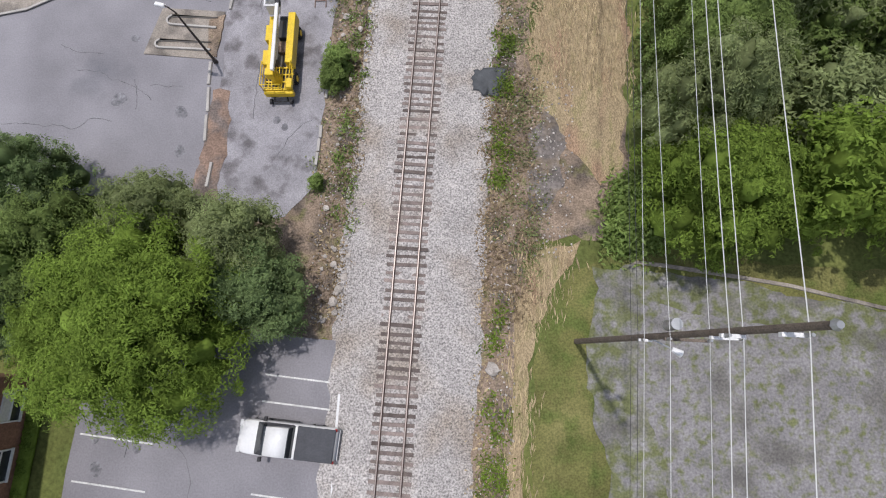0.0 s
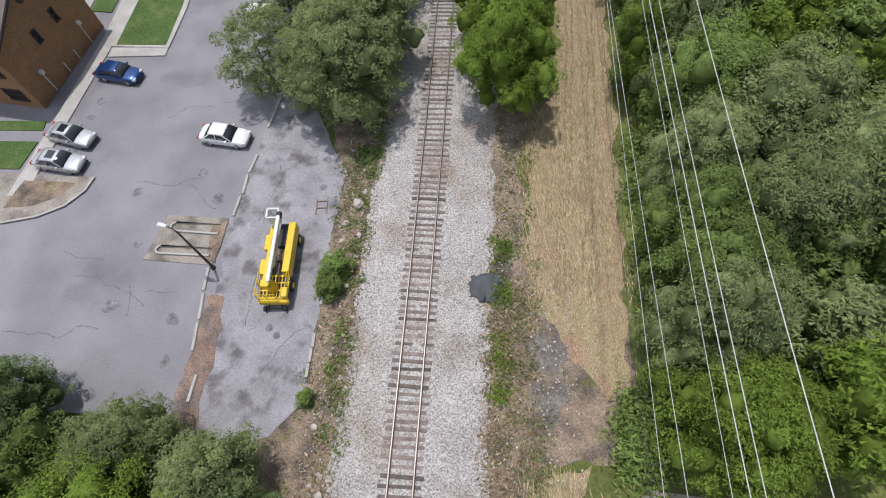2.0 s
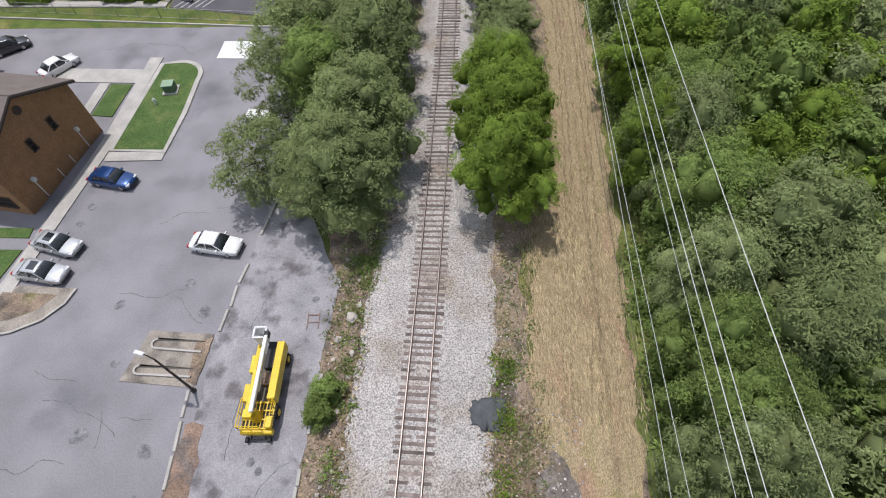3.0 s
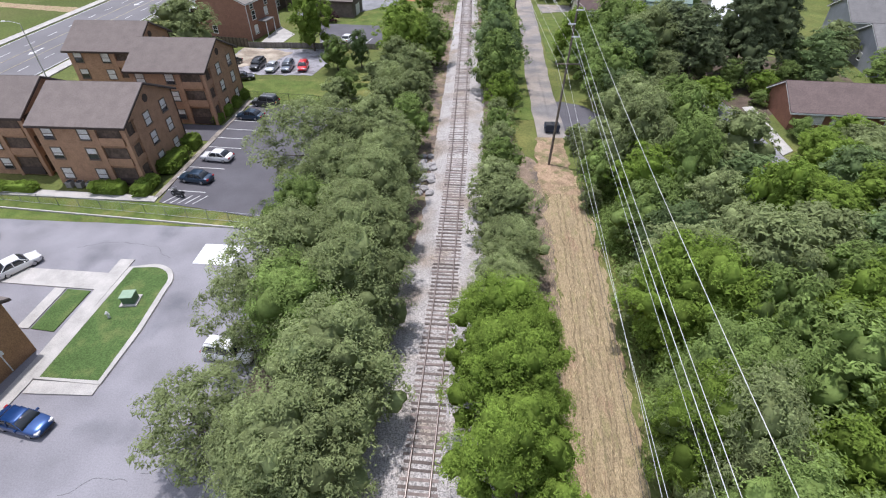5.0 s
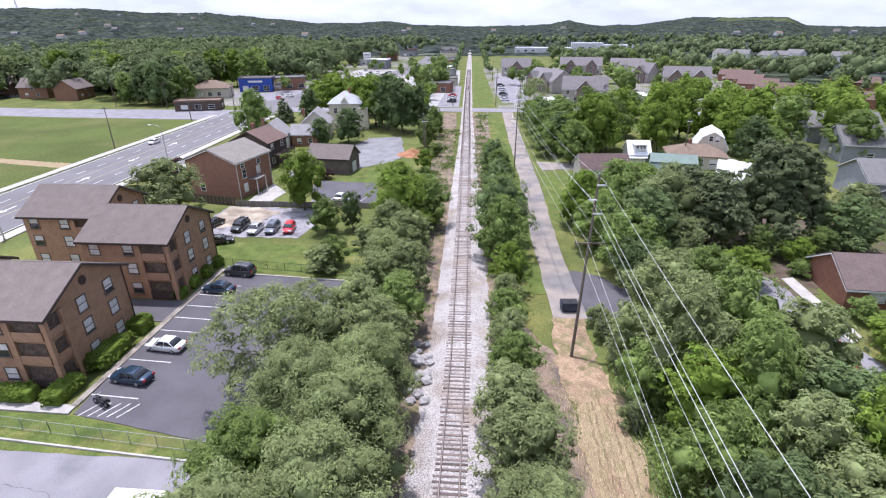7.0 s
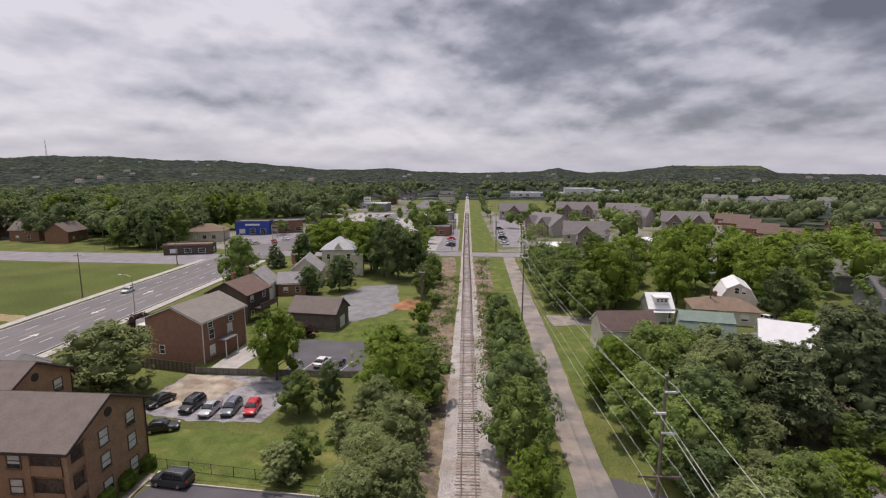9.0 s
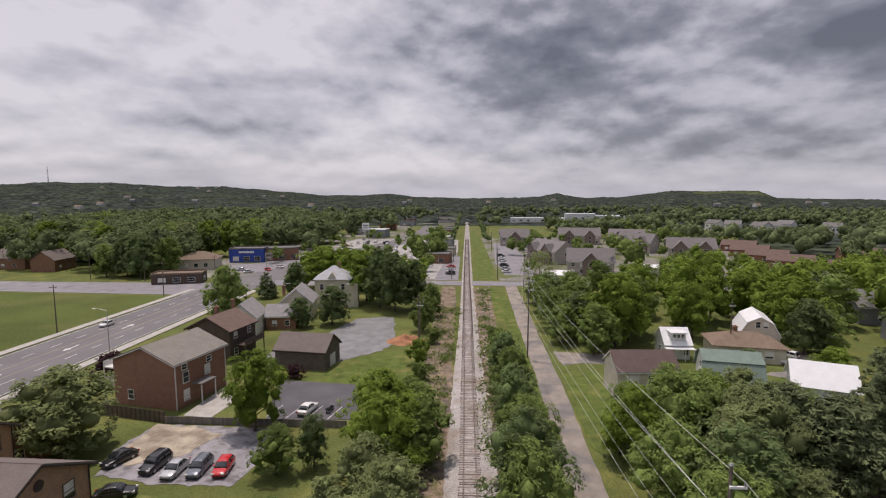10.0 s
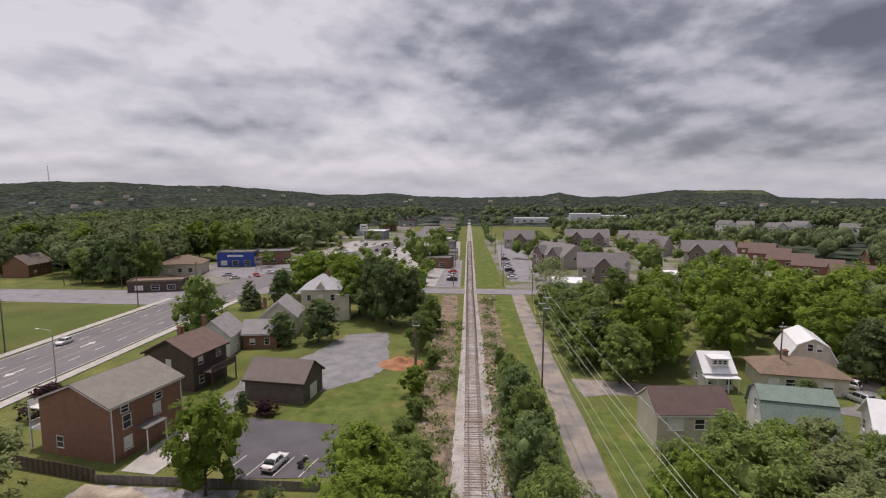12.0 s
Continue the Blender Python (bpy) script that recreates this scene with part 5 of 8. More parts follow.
def window(parent, m, w, h, trim, glass, sash=True):
    """A window on a wall: m places its middle, facing -y."""
    bm = bmesh.new()
    t = 0.09
    for c, s in (((0, -0.02, h / 2), (w + 2 * t, 0.12, t)), ((0, -0.05, -h / 2), (w + 2.6 * t, 0.2, t)), ((-w / 2 - t / 2, -0.02, 0), (t, 0.12, h)), ((w / 2 + t / 2, -0.02, 0), (t, 0.12, h))):
        box(bm, c, s)
    if sash:
        box(bm, (0, -0.02, 0), (w, 0.07, 0.07))
    ob = part("window", bm, trim, parent)
    ob.matrix_local = m
    bm = bmesh.new()
    if glass is BLIND:
        drop = (0.5, 0.86, 0.98, 0.7, 0.92)[int(abs(m.translation.x * 3.1 + m.translation.y * 5.7 + m.translation.z * 2.3)) % 5]
        box(bm, (0, 0.0, h * (0.5 - drop / 2)), (w, 0.03, h * drop))
        p = part("blind", bm, BLIND, ob)
        bm = bmesh.new()
        box(bm, (0, 0.0, -h * drop / 2), (w, 0.03, h * (1 - drop)))
        part("pane", bm, GLASS, ob)
    else:
        box(bm, (0, 0.0, 0), (w, 0.03, h))
        part("pane", bm, glass, ob)
    return ob


FACE = {"s": (0, -1), "n": (0, 1), "e": (1, 0), "w": (-1, 0)}


def on_face(face, L, W, u, z):
    """The pose on a wall of a box L x W: u metres along it, z up."""
    if face == "s":
        return pose(u, -W / 2, z)
    if face == "n":
        return pose(-u, W / 2, z, 0, 0, 180)
    if face == "e":
        return pose(L / 2, u, z, 0, 0, 90)
    return pose(-L / 2, -u, z, 0, 0, -90)


def house(m, L, W, eave, ridge, wall, roof, label, wins=(), trim=TRIM_WHITE, over=0.45, style="gable", category="house", name="house", group="", chimney=None, doors=(), fascia=None, glass=GLASS):
    """A house with its ridge along x. style: gable, hip, flat or shed. wins: face, u, z, w, h."""
    H = thing(name, m, label, category, group)
    bm = bmesh.new()
    lo = -0.3
    if style == "gable":
        pts = [(-W / 2, lo), (W / 2, lo), (W / 2, eave), (0, ridge), (-W / 2, eave)]
    elif style == "shed":
        pts = [(-W / 2, lo), (W / 2, lo), (W / 2, ridge), (-W / 2, eave)]
    elif style == "gambrel":
        pts = [(-W / 2, lo), (W / 2, lo), (W / 2, eave), (W * 0.3, eave + (ridge - eave) * 0.68), (0, ridge), (-W * 0.3, eave + (ridge - eave) * 0.68), (-W / 2, eave)]
    else:
        pts = [(-W / 2, lo), (W / 2, lo), (W / 2, eave), (-W / 2, eave)]
    f = bm.faces.new([bm.verts.new((-L / 2, a, b)) for a, b in pts])
    r = bmesh.ops.extrude_face_region(bm, geom=[f])
    bmesh.ops.translate(bm, vec=(L, 0, 0), verts=[v for v in r["geom"] if isinstance(v, bmesh.types.BMVert)])
    bmesh.ops.holes_fill(bm, edges=bm.edges)
    bmesh.ops.recalc_face_normals(bm, faces=bm.faces)
    part("wall", bm, wall, H)
    bm = bmesh.new()
    th = 0.16

    def slab(a, b):
        """A roof slab between the profile points a (low) and b (high), as y and z."""
        d = Vector((0, b[0] - a[0], b[1] - a[1]))
        n = Vector((0, -d.z, d.y)).normalized()
        if n.z < 0:
            n = -n
        low = Vector((0, a[0], a[1])) - d.normalized() * over
        hi = Vector((0, b[0], b[1]))
        vs = []
        for x in (-L / 2 - over, L / 2 + over):
            for q in (low, hi):
                for s in (0.01, th):
                    vs.append(bm.verts.new(Vector((x, q.y, q.z)) + n * s))
        for i in ((0, 1, 3, 2), (4, 5, 7, 6), (0, 1, 5, 4), (2, 3, 7, 6), (1, 3, 7, 5), (0, 2, 6, 4)):
            bm.faces.new([vs[k] for k in i])

    if style == "gable":
        slab((-W / 2, eave), (0, ridge))
        slab((W / 2, eave), (0, ridge))
    elif style == "shed":
        slab((-W / 2, eave), (W / 2 + over, ridge + over * (ridge - eave) / W))
    elif style == "gambrel":
        k = eave + (ridge - eave) * 0.68
        for s in (-1, 1):
            slab((s * W / 2, eave), (s * W * 0.3, k))
            slab((s * W * 0.3, k), (0, ridge))
    elif style == "hip":
        o = over
        q = max(L / 2 - W / 2, 0.3)
        b = [bm.verts.new((x, y, eave)) for x, y in ((-L / 2 - o, -W / 2 - o), (L / 2 + o, -W / 2 - o), (L / 2 + o, W / 2 + o), (-L / 2 - o, W / 2 + o))]
        c = [bm.verts.new((x, y, eave + 0.14)) for x, y in ((-L / 2 - o, -W / 2 - o), (L / 2 + o, -W / 2 - o), (L / 2 + o, W / 2 + o), (-L / 2 - o, W / 2 + o))]
        t = [bm.verts.new((-q, 0, ridge)), bm.verts.new((q, 0, ridge))]
        for f in ((b[0], b[1], c[1], c[0]), (b[1], b[2], c[2], c[1]), (b[2], b[3], c[3], c[2]), (b[3], b[0], c[0], c[3]), (c[0], c[1], t[1], t[0]), (c[2], c[3], t[0], t[1]), (c[1], c[2], t[1]), (c[3], c[0], t[0]), (b[3], b[2], b[1], b[0])):
            bm.faces.new(f)
    else:
        box(bm, (0, 0, eave + 0.02), (L + 0.1, W + 0.1, 0.12))
        for c, s in (((0, -W / 2, eave + 0.3), (L + 0.3, 0.25, 0.5)), ((0, W / 2, eave + 0.3), (L + 0.3, 0.25, 0.5)), ((-L / 2, 0, eave + 0.3), (0.25, W, 0.5)), ((L / 2, 0, eave + 0.3), (0.25, W, 0.5))):
            box(bm, c, s)
    bmesh.ops.recalc_face_normals(bm, faces=bm.faces)
    part("roof", bm, roof, H)
    if style in ("gable", "gambrel") and fascia:
        for s in (-1, 1):
            bm = bmesh.new()
            d = Vector((0, -s * W / 2, ridge - eave))
            for e in (-1, 1):
                x = e * (L / 2 + over - 0.04)
                a, b = Vector((x, s * (W / 2 + over * 0.9), eave - over * 0.9 * (ridge - eave) / (W / 2) - 0.02)), Vector((x, 0, ridge - 0.02))
                c = (a + b) / 2
                box(bm, c, (0.07, (b - a).length, 0.24), rx=math.atan2(b.z - a.z, b.y - a.y))
            box(bm, (0, s * (W / 2 + over), eave - over * (ridge - eave) / (W / 2) - 0.02), (L + 2 * over, 0.08, 0.2))
            part("fascia", bm, fascia, H)
    for i, (face, u, z, w, h) in enumerate(wins):
        window(H, on_face(face, L, W, u, z), w, h, trim, glass if (i % 3) else (BLIND if glass is GLASS else glass))
    for face, u, w, h in doors:
        bm = bmesh.new()
        box(bm, (0, -0.03, h / 2), (w, 0.08, h))
        d = part("door", bm, trim if w < 1.4 else TRIM_WHITE, H)
        d.matrix_local = on_face(face, L, W, u, 0.05)
        bm = bmesh.new()
        cyl(bm, (w * 0.38, -0.12, h * 0.48), (w * 0.38, -0.06, h * 0.48), 0.04)
        part("door_handle", bm, GALV, d)
    if chimney:
        cx, cy, cz = chimney
        bm = bmesh.new()
        box(bm, (cx, cy, cz - 1.2), (0.7, 0.7, 2.4))
        box(bm, (cx, cy, cz), (0.84, 0.84, 0.16))
        box(bm, (cx, cy, cz + 0.14), (0.3, 0.3, 0.2))
        part("chimney", bm, BRICK, H)
    return H


def add_box(parent, name, c, s, material, rz=0, taper=(1, 1), bev=0.0, label=""):
    bm = bmesh.new()
    box(bm, c, s, rz, taper)
    if bev:
        bevel(bm, bev)
    return part(name, bm, material, parent, label)


# three-storey brick apartment blocks


def apartment(x0, y0, z=GZ, L=10.8, W=10.0, eave=7.9, ridge=10.6, balconies=True, name="apartment_building"):
    """A block whose gable faces east; x0, y0 is its south-east corner."""
    wins = []
    for z1 in (1.5, 4.2, 6.7):
        wins += [("e", -0.9, z1, 1.15, 1.6), ("e", 2.9, z1, 1.15, 1.6), ("s", -3.9, z1, 1.2, 1.5), ("s", 0.4, z1, 1.2, 1.5), ("w", 0, z1, 1.1, 1.3)]
    H = house(pose(x0 - L / 2, y0 + W / 2, z), L, W, eave, ridge, BRICK_TAN, SHINGLE_BROWN, "three-storey brown brick apartment building with a dark brown gable roof", wins, mat("tan-brown window trim", (0.19, 0.145, 0.11), scale=1, var=0.1, fine=9, fvar=0.1), 0.5, "gable", "apartment building", name, "apartment buildings", fascia=TRIM_BROWN, glass=BLIND)
    bm = bmesh.new()
    cyl(bm, (L / 2 + 0.06, 0, eave + 0.95), (L / 2 - 0.1, 0, eave + 0.95), 0.48, n=18)
    part("gable_vent", bm, TRIM_BROWN, H, "round dark brown louvred vent")
    if balconies:
        for z1 in (0.25, 2.85, 5.45):
            # no hollow here: flat panels whose dark colour gives the balcony's shade
            bm = bmesh.new()
            box(bm, (L / 2 - 1.9, -W / 2 - 0.02, z1 + 1.35), (2.7, 0.08, 1.7))
            box(bm, (L / 2 + 0.02, -W / 2 + 0.95, z1 + 1.35), (0.08, 1.3, 1.7))
            part("balcony_recess", bm, RECESS_SHADE, H)
            bm = bmesh.new()
            box(bm, (L / 2 - 1.9, -W / 2 - 0.1, z1 + 0.08), (3.1, 0.35, 0.2))
            box(bm, (L / 2 - 1.9, -W / 2 - 0.2, z1 + 0.55), (3.1, 0.1, 0.75))
            box(bm, (L / 2 + 0.18, -W / 2 + 0.9, z1 + 0.55), (0.1, 1.7, 0.75))
            part("balcony_rail", bm, BRICK_TAN if z1 > 0.5 else TRIM_BROWN, H)
        for c in ((L / 2 + 0.08, -W / 2 - 0.08), (L / 2 - 3.5, -W / 2 - 0.08), (L / 2 + 0.1, -W / 2 + 1.9)):
            add_box(H, "column", (c[0], c[1], eave / 2 - 0.15), (0.42, 0.42, eave), BRICK_TAN)
    # downpipe and wall lamp
    bm = bmesh.new()
    cyl(bm, (L / 2 + 0.08, W / 2 - 0.15, 0), (L / 2 + 0.08, W / 2 - 0.15, eave), 0.06, n=6)
    part("downpipe", bm, TRIM_BROWN, H)
    return H


apartment(-39.9, 72.6, W=11.0)
apartment(-38.5, 89.8, W=10.7)
apartment(-51.9, 96.6, GZ + 0.4)
apartment(-53.4, 74.4)
# recessed stair links between the blocks
for x, y, L, W, h in ((-52.2, 79.6, 2.2, 6.0, 7.4), (-50.6, 98.0, 2.4, 4.0, 7.4)):
    house(pose(x, y, GZ), L, W, h, h + 0.7, BRICK_TAN, SHINGLE_BROWN, "recessed brown brick stairwell between apartment buildings", [("s", 0, 1.4, 0.9, 1.2), ("s", 0, 4.2, 0.9, 1.2)], TRIM_BROWN, 0.2, "gable", "stairwell", "stairwell", fascia=TRIM_BROWN)
# two-storey block by the near lot, and the one next to it
H = house(pose(-41.6, 43.0, GZ, 0, 0, -8), 10.6, 10.5, 5.7, 8.2, BRICK_ORANGE, SHINGLE_BROWN, "two-storey brown brick apartment building with a gable roof", [("e", -1.1, 4.2, 0.42, 1.1), ("e", 1.6, 4.2, 0.42, 1.1), ("s", 3.6, 1.5, 1.6, 1.2), ("s", 3.6, 4.1, 1.6, 1.2), ("s", -2, 4.1, 1.4, 1.2), ("s", -2, 1.5, 1.4, 1.2)], TRIM_BROWN, 0.45, "gable", "apartment building", "apartment_building", "apartment buildings", fascia=TRIM_BROWN, glass=DARK)
bm = bmesh.new()
cyl(bm, (5.36, 0, 6.9), (5.2, 0, 6.9), 0.38, n=16)
part("gable_vent", bm, TRIM_BROWN, H, "round dark louvred vent")
for u in (-3.2, 3.0):
    bm = bmesh.new()
    box(bm, (5.5, u, 2.3), (0.3, 0.3, 0.35))
    cyl(bm, (5.38, u, 0.2), (5.38, u, 2.3), 0.05, n=6)
    part("wall_lamp", bm, TRIM_WHITE, H, "white wall lamp with a conduit")
for u in (-0.9, 0.8):
    bm = bmesh.new()
    cyl(bm, (5.38, u, 0.2), (5.38, u, 1.2), 0.05, n=6)
    part("pipe", bm, TRIM_WHITE, H)
house(pose(-58, 53, GZ), 12, 9, 5.5, 8.2, BRICK_TAN, SHINGLE_BROWN, "two-storey brown brick apartment building with a gable roof", [("e", 0, 4, 1, 1.2), ("s", 2, 4, 1.2, 1.2)], TRIM_BROWN, 0.5, "gable", "apartment building", "apartment_building", "apartment buildings", fascia=TRIM_BROWN)
H = house(pose(-32.3, -5.6, GZ), 12.0, 11.4, 6.2, 9.4, BRICK, SHINGLE_BROWN, "two-storey red-brown brick building with white sash windows", [("e", 4.0, 4.6, 1.7, 1.4), ("e", 0.6, 4.6, 1.7, 1.4), ("e", 0.6, 1.7, 1.7, 1.4), ("e", 4.0, 1.7, 1.7, 1.4), ("e", -3, 4.6, 1.7, 1.4), ("n", 4.2, 4.6, 1.7, 1.4)], TRIM_WHITE, 0.4, "gable", "apartment building", "apartment_building", "apartment buildings", fascia=TRIM_BROWN)

# houses beyond the apartments
H = house(pose(-52.4, 135.6, GZ, 0, 0, 78), 11.2, 11.6, 7.2, 9.5, mat("brown-orange brick", (0.27, 0.142, 0.098), scale=1.2, var=0.1, fine=9, fvar=0.2), mat("tan-grey shingles", (0.235, 0.215, 0.19), scale=0.8, var=0.1, fine=7, fvar=0.18), "two-storey red-brown brick house with a grey roof", [("s", -3.4, 1.8, 1.1, 1.7), ("s", -3.4, 4.6, 1.1, 1.7), ("s", -3.6, 6.3, 1.0, 0.9), ("s", 1.2, 4.4, 1.1, 1.6), ("s", 1.6, 6.0, 1.0, 0.9), ("w", -2.6, 1.8, 1.0, 1.5)], TRIM_WHITE, 0.35, "gable", "house", fascia=TRIM_WHITE)
add_box(H, "porch_roof", (-0.6, -6.7, 3.2), (3.4, 1.9, 0.14), SHINGLE_GREY, 0)
for u in (-2.1, 0.9):
    add_box(H, "porch_post", (u, -7.5, 1.6), (0.14, 0.14, 3.2), TRIM_WHITE)
for u in (-5.5, 5.4):
    add_box(H, "downpipe", (u, -5.87, 3.6), (0.12, 0.1, 7.2), TRIM_WHITE)
for z1 in (2.8, 5.6):
    add_box(H, "porch_deck", (-2.5, 6.9, z1), (6.0, 2.2, 0.16), TRIM_WHITE)
    add_box(H, "porch_rail", (-2.5, 7.9, z1 + 0.55), (6.0, 0.08, 0.8), TRIM_WHITE)
for u in (-5.4, -2.5, 0.4):
    add_box(H, "porch_post", (u, 7.9, 3.0), (0.16, 0.16, 6.2), TRIM_WHITE)
H = house(pose(-54.6, 156.4, GZ, 0, 0, 80), 8.4, 9.6, 6.2, 8.6, SIDING_BROWN, mat("red-tinged brown shingles", (0.165, 0.112, 0.095), scale=0.8, var=0.12, fine=7, fvar=0.22), "two-storey dark brown sided house with a brown roof", [("s", -2.4, 5.0, 1.0, 1.3), ("s", 2.0, 5.0, 1.0, 1.3), ("s", -2.4, 1.7, 1.0, 1.3), ("w", 0.0, 4.6, 0.9, 1.3)], TRIM_WHITE, 0.45, "gable", "house", chimney=(0.5, 1.5, 9.6), fascia=TRIM_BROWN)
add_box(H, "deck", (0.5, -6.0, 3.0), (6.5, 2.4, 0.18), SIDING_BROWN)
for u in (-2.6, 0.5, 3.6):
    add_box(H, "deck_post", (u, -7.1, 1.5), (0.16, 0.16, 3.2), SIDING_BROWN)
add_box(H, "deck_rail", (0.5, -7.15, 3.6), (6.5, 0.08, 0.9), SIDING_BROWN)
H = house(pose(-35.2, 151.7, GZ, 0, 0, -7), 10.0, 7.0, 3.6, 6.0, mat("weathered grey-brown boards", (0.135, 0.11, 0.095), scale=1.2, var=0.18, fine=7, fvar=0.2), SHINGLE_BROWN, "weathered dark wooden shed with a brown gable roof", [], TRIM_BROWN, 0.35, "gable", "shed", "shed", fascia=TRIM_BROWN, doors=[("e", 0, 2.4, 2.3)])
# old white and grey houses
H = house(pose(-57.5, 173.5, GZ, 0, 0, 96), 8.2, 7.0, 4.2, 7.4, SIDING_WHITE, SHINGLE_PALE, "white cottage with a grey gable roof", [("w", 1.2, 1.7, 0.9, 1.3), ("w", -1.6, 1.7, 0.9, 1.3), ("w", 0, 4.9, 0.8, 1.0), ("s", 0, 1.7, 1, 1.3)], TRIM_WHITE, 0.35, "gable", "house", chimney=(-3.2, 1.8, 8.4), fascia=TRIM_WHITE)
H = house(pose(-50.5, 178.5, GZ, 0, 0, 10), 7.0, 6.0, 3.4, 5.6, BRICK, SHINGLE_PALE, "small brick cottage wing with a grey roof", [("s", -1.5, 1.6, 1.0, 1.3), ("s", 1.5, 1.6, 1.0, 1.3), ("e", 0, 1.6, 1.0, 1.3)], TRIM_WHITE, 0.4, "gable", "house", fascia=TRIM_WHITE)
house(pose(-50.5, 190.0, GZ, 0, 0, 100), 10.0, 8.0, 4.6, 8.0, SIDING_CREAM, SHINGLE_PALE, "cream house with a weathered grey gable roof", [("w", 1.4, 2.0, 0.9, 1.5), ("w", -1.6, 2.0, 0.9, 1.5), ("w", 0, 5.2, 0.8, 1.2), ("s", 2, 2.0, 0.9, 1.5)], TRIM_WHITE, 0.4, "gable", "house", chimney=(-3.6, 3.2, 8.8), fascia=TRIM_WHITE)
H = house(pose(-45.0, 205.0, GZ, 0, 0, 8), 10.0, 9.5, 8.0, 11.6, SIDING_CREAM, mat("pale grey roof", (0.40, 0.41, 0.43), scale=0.8, var=0.08, fine=7, fvar=0.1), "tall two-storey white house with a pale hipped roof", [("s", -3, 2, 1.0, 1.6), ("s", 0, 2, 1.0, 1.6), ("s", -3, 6, 1.0, 1.6), ("s", 0, 6, 1.0, 1.6), ("s", 3, 6, 1.0, 1.6), ("e", 0, 6, 1.0, 1.6), ("w", 1, 6, 1, 1.6)], TRIM_WHITE, 0.5, "hip", "house", chimney=(1.4, 0.5, 12.4))
add_box(H, "porch_roof", (5.8, -3.4, 6.8), (3.4, 4.4, 0.2), METAL_WHITE)
add_box(H, "porch_wing", (5.8, -3.4, 3.2), (3.0, 4.0, 7.0), SIDING_CREAM)
bm = bmesh.new()
f = bm.faces.new([bm.verts.new(c) for c in ((-1.6, -5.0, 8.0), (1.6, -5.0, 8.0), (0, -5.0, 10.2))])
r = bmesh.ops.extrude_face_region(bm, geom=[f])
bmesh.ops.translate(bm, vec=(0, 3.2, 0), verts=[v for v in r["geom"] if isinstance(v, bmesh.types.BMVert)])
part("gable_dormer", bm, SIDING_CREAM, H)

# houses right of the lane
house(pose(23.9, 140.3, GZ, 0, 0, 4), 9.6, 6.6, 5.0, 7.3, SIDING_CREAM, mat("dark brown shingles", (0.125, 0.088, 0.080), scale=0.8, var=0.12, fine=7, fvar=0.2), "long pale house with a brown gable roof", [("s", -2.4, 3.6, 1.8, 1.6), ("s", 0.6, 3.6, 1.2, 1.4), ("s", 3.0, 3.6, 1.2, 1.4)], TRIM_WHITE, 0.3, "gable", "house", fascia=TRIM_WHITE)
H = house(pose(36.9, 161.4, GZ, 0, 0, 0) @ Matrix.Diagonal((0.8, 0.8, 0.86, 1)), 6.0, 7.4, 3.6, 6.6, SIDING_WHITE, METAL_WHITE, "white cottage with a white metal roof and dormer", [("s", -2, 1.7, 1.0, 1.4), ("s", 2, 1.7, 1.0, 1.4), ("w", 0, 1.7, 1, 1.4)], TRIM_WHITE, 0.5, "gable", "house", doors=[("s", 0, 0.95, 2.05)])
add_box(H, "porch_roof", (0, -4.7, 2.9), (7.0, 2.4, 0.16), METAL_WHITE)
for u in (-3.2, -1.1, 1.1, 3.2):
    add_box(H, "porch_post", (u, -5.6, 1.3), (0.18, 0.18, 3.0), TRIM_WHITE)
add_box(H, "dormer", (0, -2.4, 5.4), (3.4, 2.6, 1.5), SIDING_WHITE)
add_box(H, "dormer_roof", (0, -2.5, 6.25), (4.0, 3.3, 0.14), METAL_WHITE)
for u in (-1.0, 0, 1.0):
    window(H, pose(u, -3.72, 5.5), 0.7, 0.8, TRIM_WHITE, GLASS)
H = house(pose(57.6, 170.2, GZ, 0, 0, 72), 10.0, 7.4, 3.2, 7.0, SIDING_CREAM, METAL_WHITE, "tan-grey gambrel house with a white metal roof", [("w", 1.0, 5.4, 0.8, 1.3), ("w", -0.4, 5.4, 0.8, 1.3), ("w", -2.5, 1.7, 1, 1.4)], TRIM_WHITE, 0.3, "gambrel", "house")
house(pose(50.6, 161.2, GZ, 0, 0, -10), 12.6, 8.0, 3.0, 5.2, SIDING_CREAM, SHINGLE_TAN, "low house with a tan shingle roof", [("s", -4.5, 1.7, 1.4, 1.3), ("s", -2, 1.7, 1.4, 1.3), ("s", 0.5, 1.7, 1.4, 1.3), ("s", 3.4, 1.7, 1.4, 1.3), ("e", 0, 1.7, 1.2, 1.3)], TRIM_WHITE, 0.5, "hip", "house", chimney=(-1.5, 0.3, 6.0))
H = house(pose(38.2, 141.2, GZ, 0, 0, -12), 8.2, 7.4, 3.8, 7.2, SIDING_WHITE, SHINGLE_GREEN, "white house with a green shingle roof", [("w", 1, 1.7, 0.9, 1.3), ("w", 0, 4.7, 0.9, 1.2), ("s", -3, 1.7, 1, 1.3)], TRIM_WHITE, 0.4, "gambrel", "house")
H = house(pose(50.4, 137.8, GZ, 0, 0, -22), 7.8, 6.6, 3.8, 6.6, SIDING_WHITE, METAL_WHITE, "white house with a bright metal roof", [("w", 1.6, 2.6, 0.9, 1.5), ("w", -1.6, 2.6, 0.9, 1.5), ("s", -2.8, 2.4, 0.9, 1.5), ("s", 0, 2.4, 0.9, 1.5), ("s", 2.6, 2.4, 0.9, 1.5)], TRIM_WHITE, 0.5, "gable", "house")
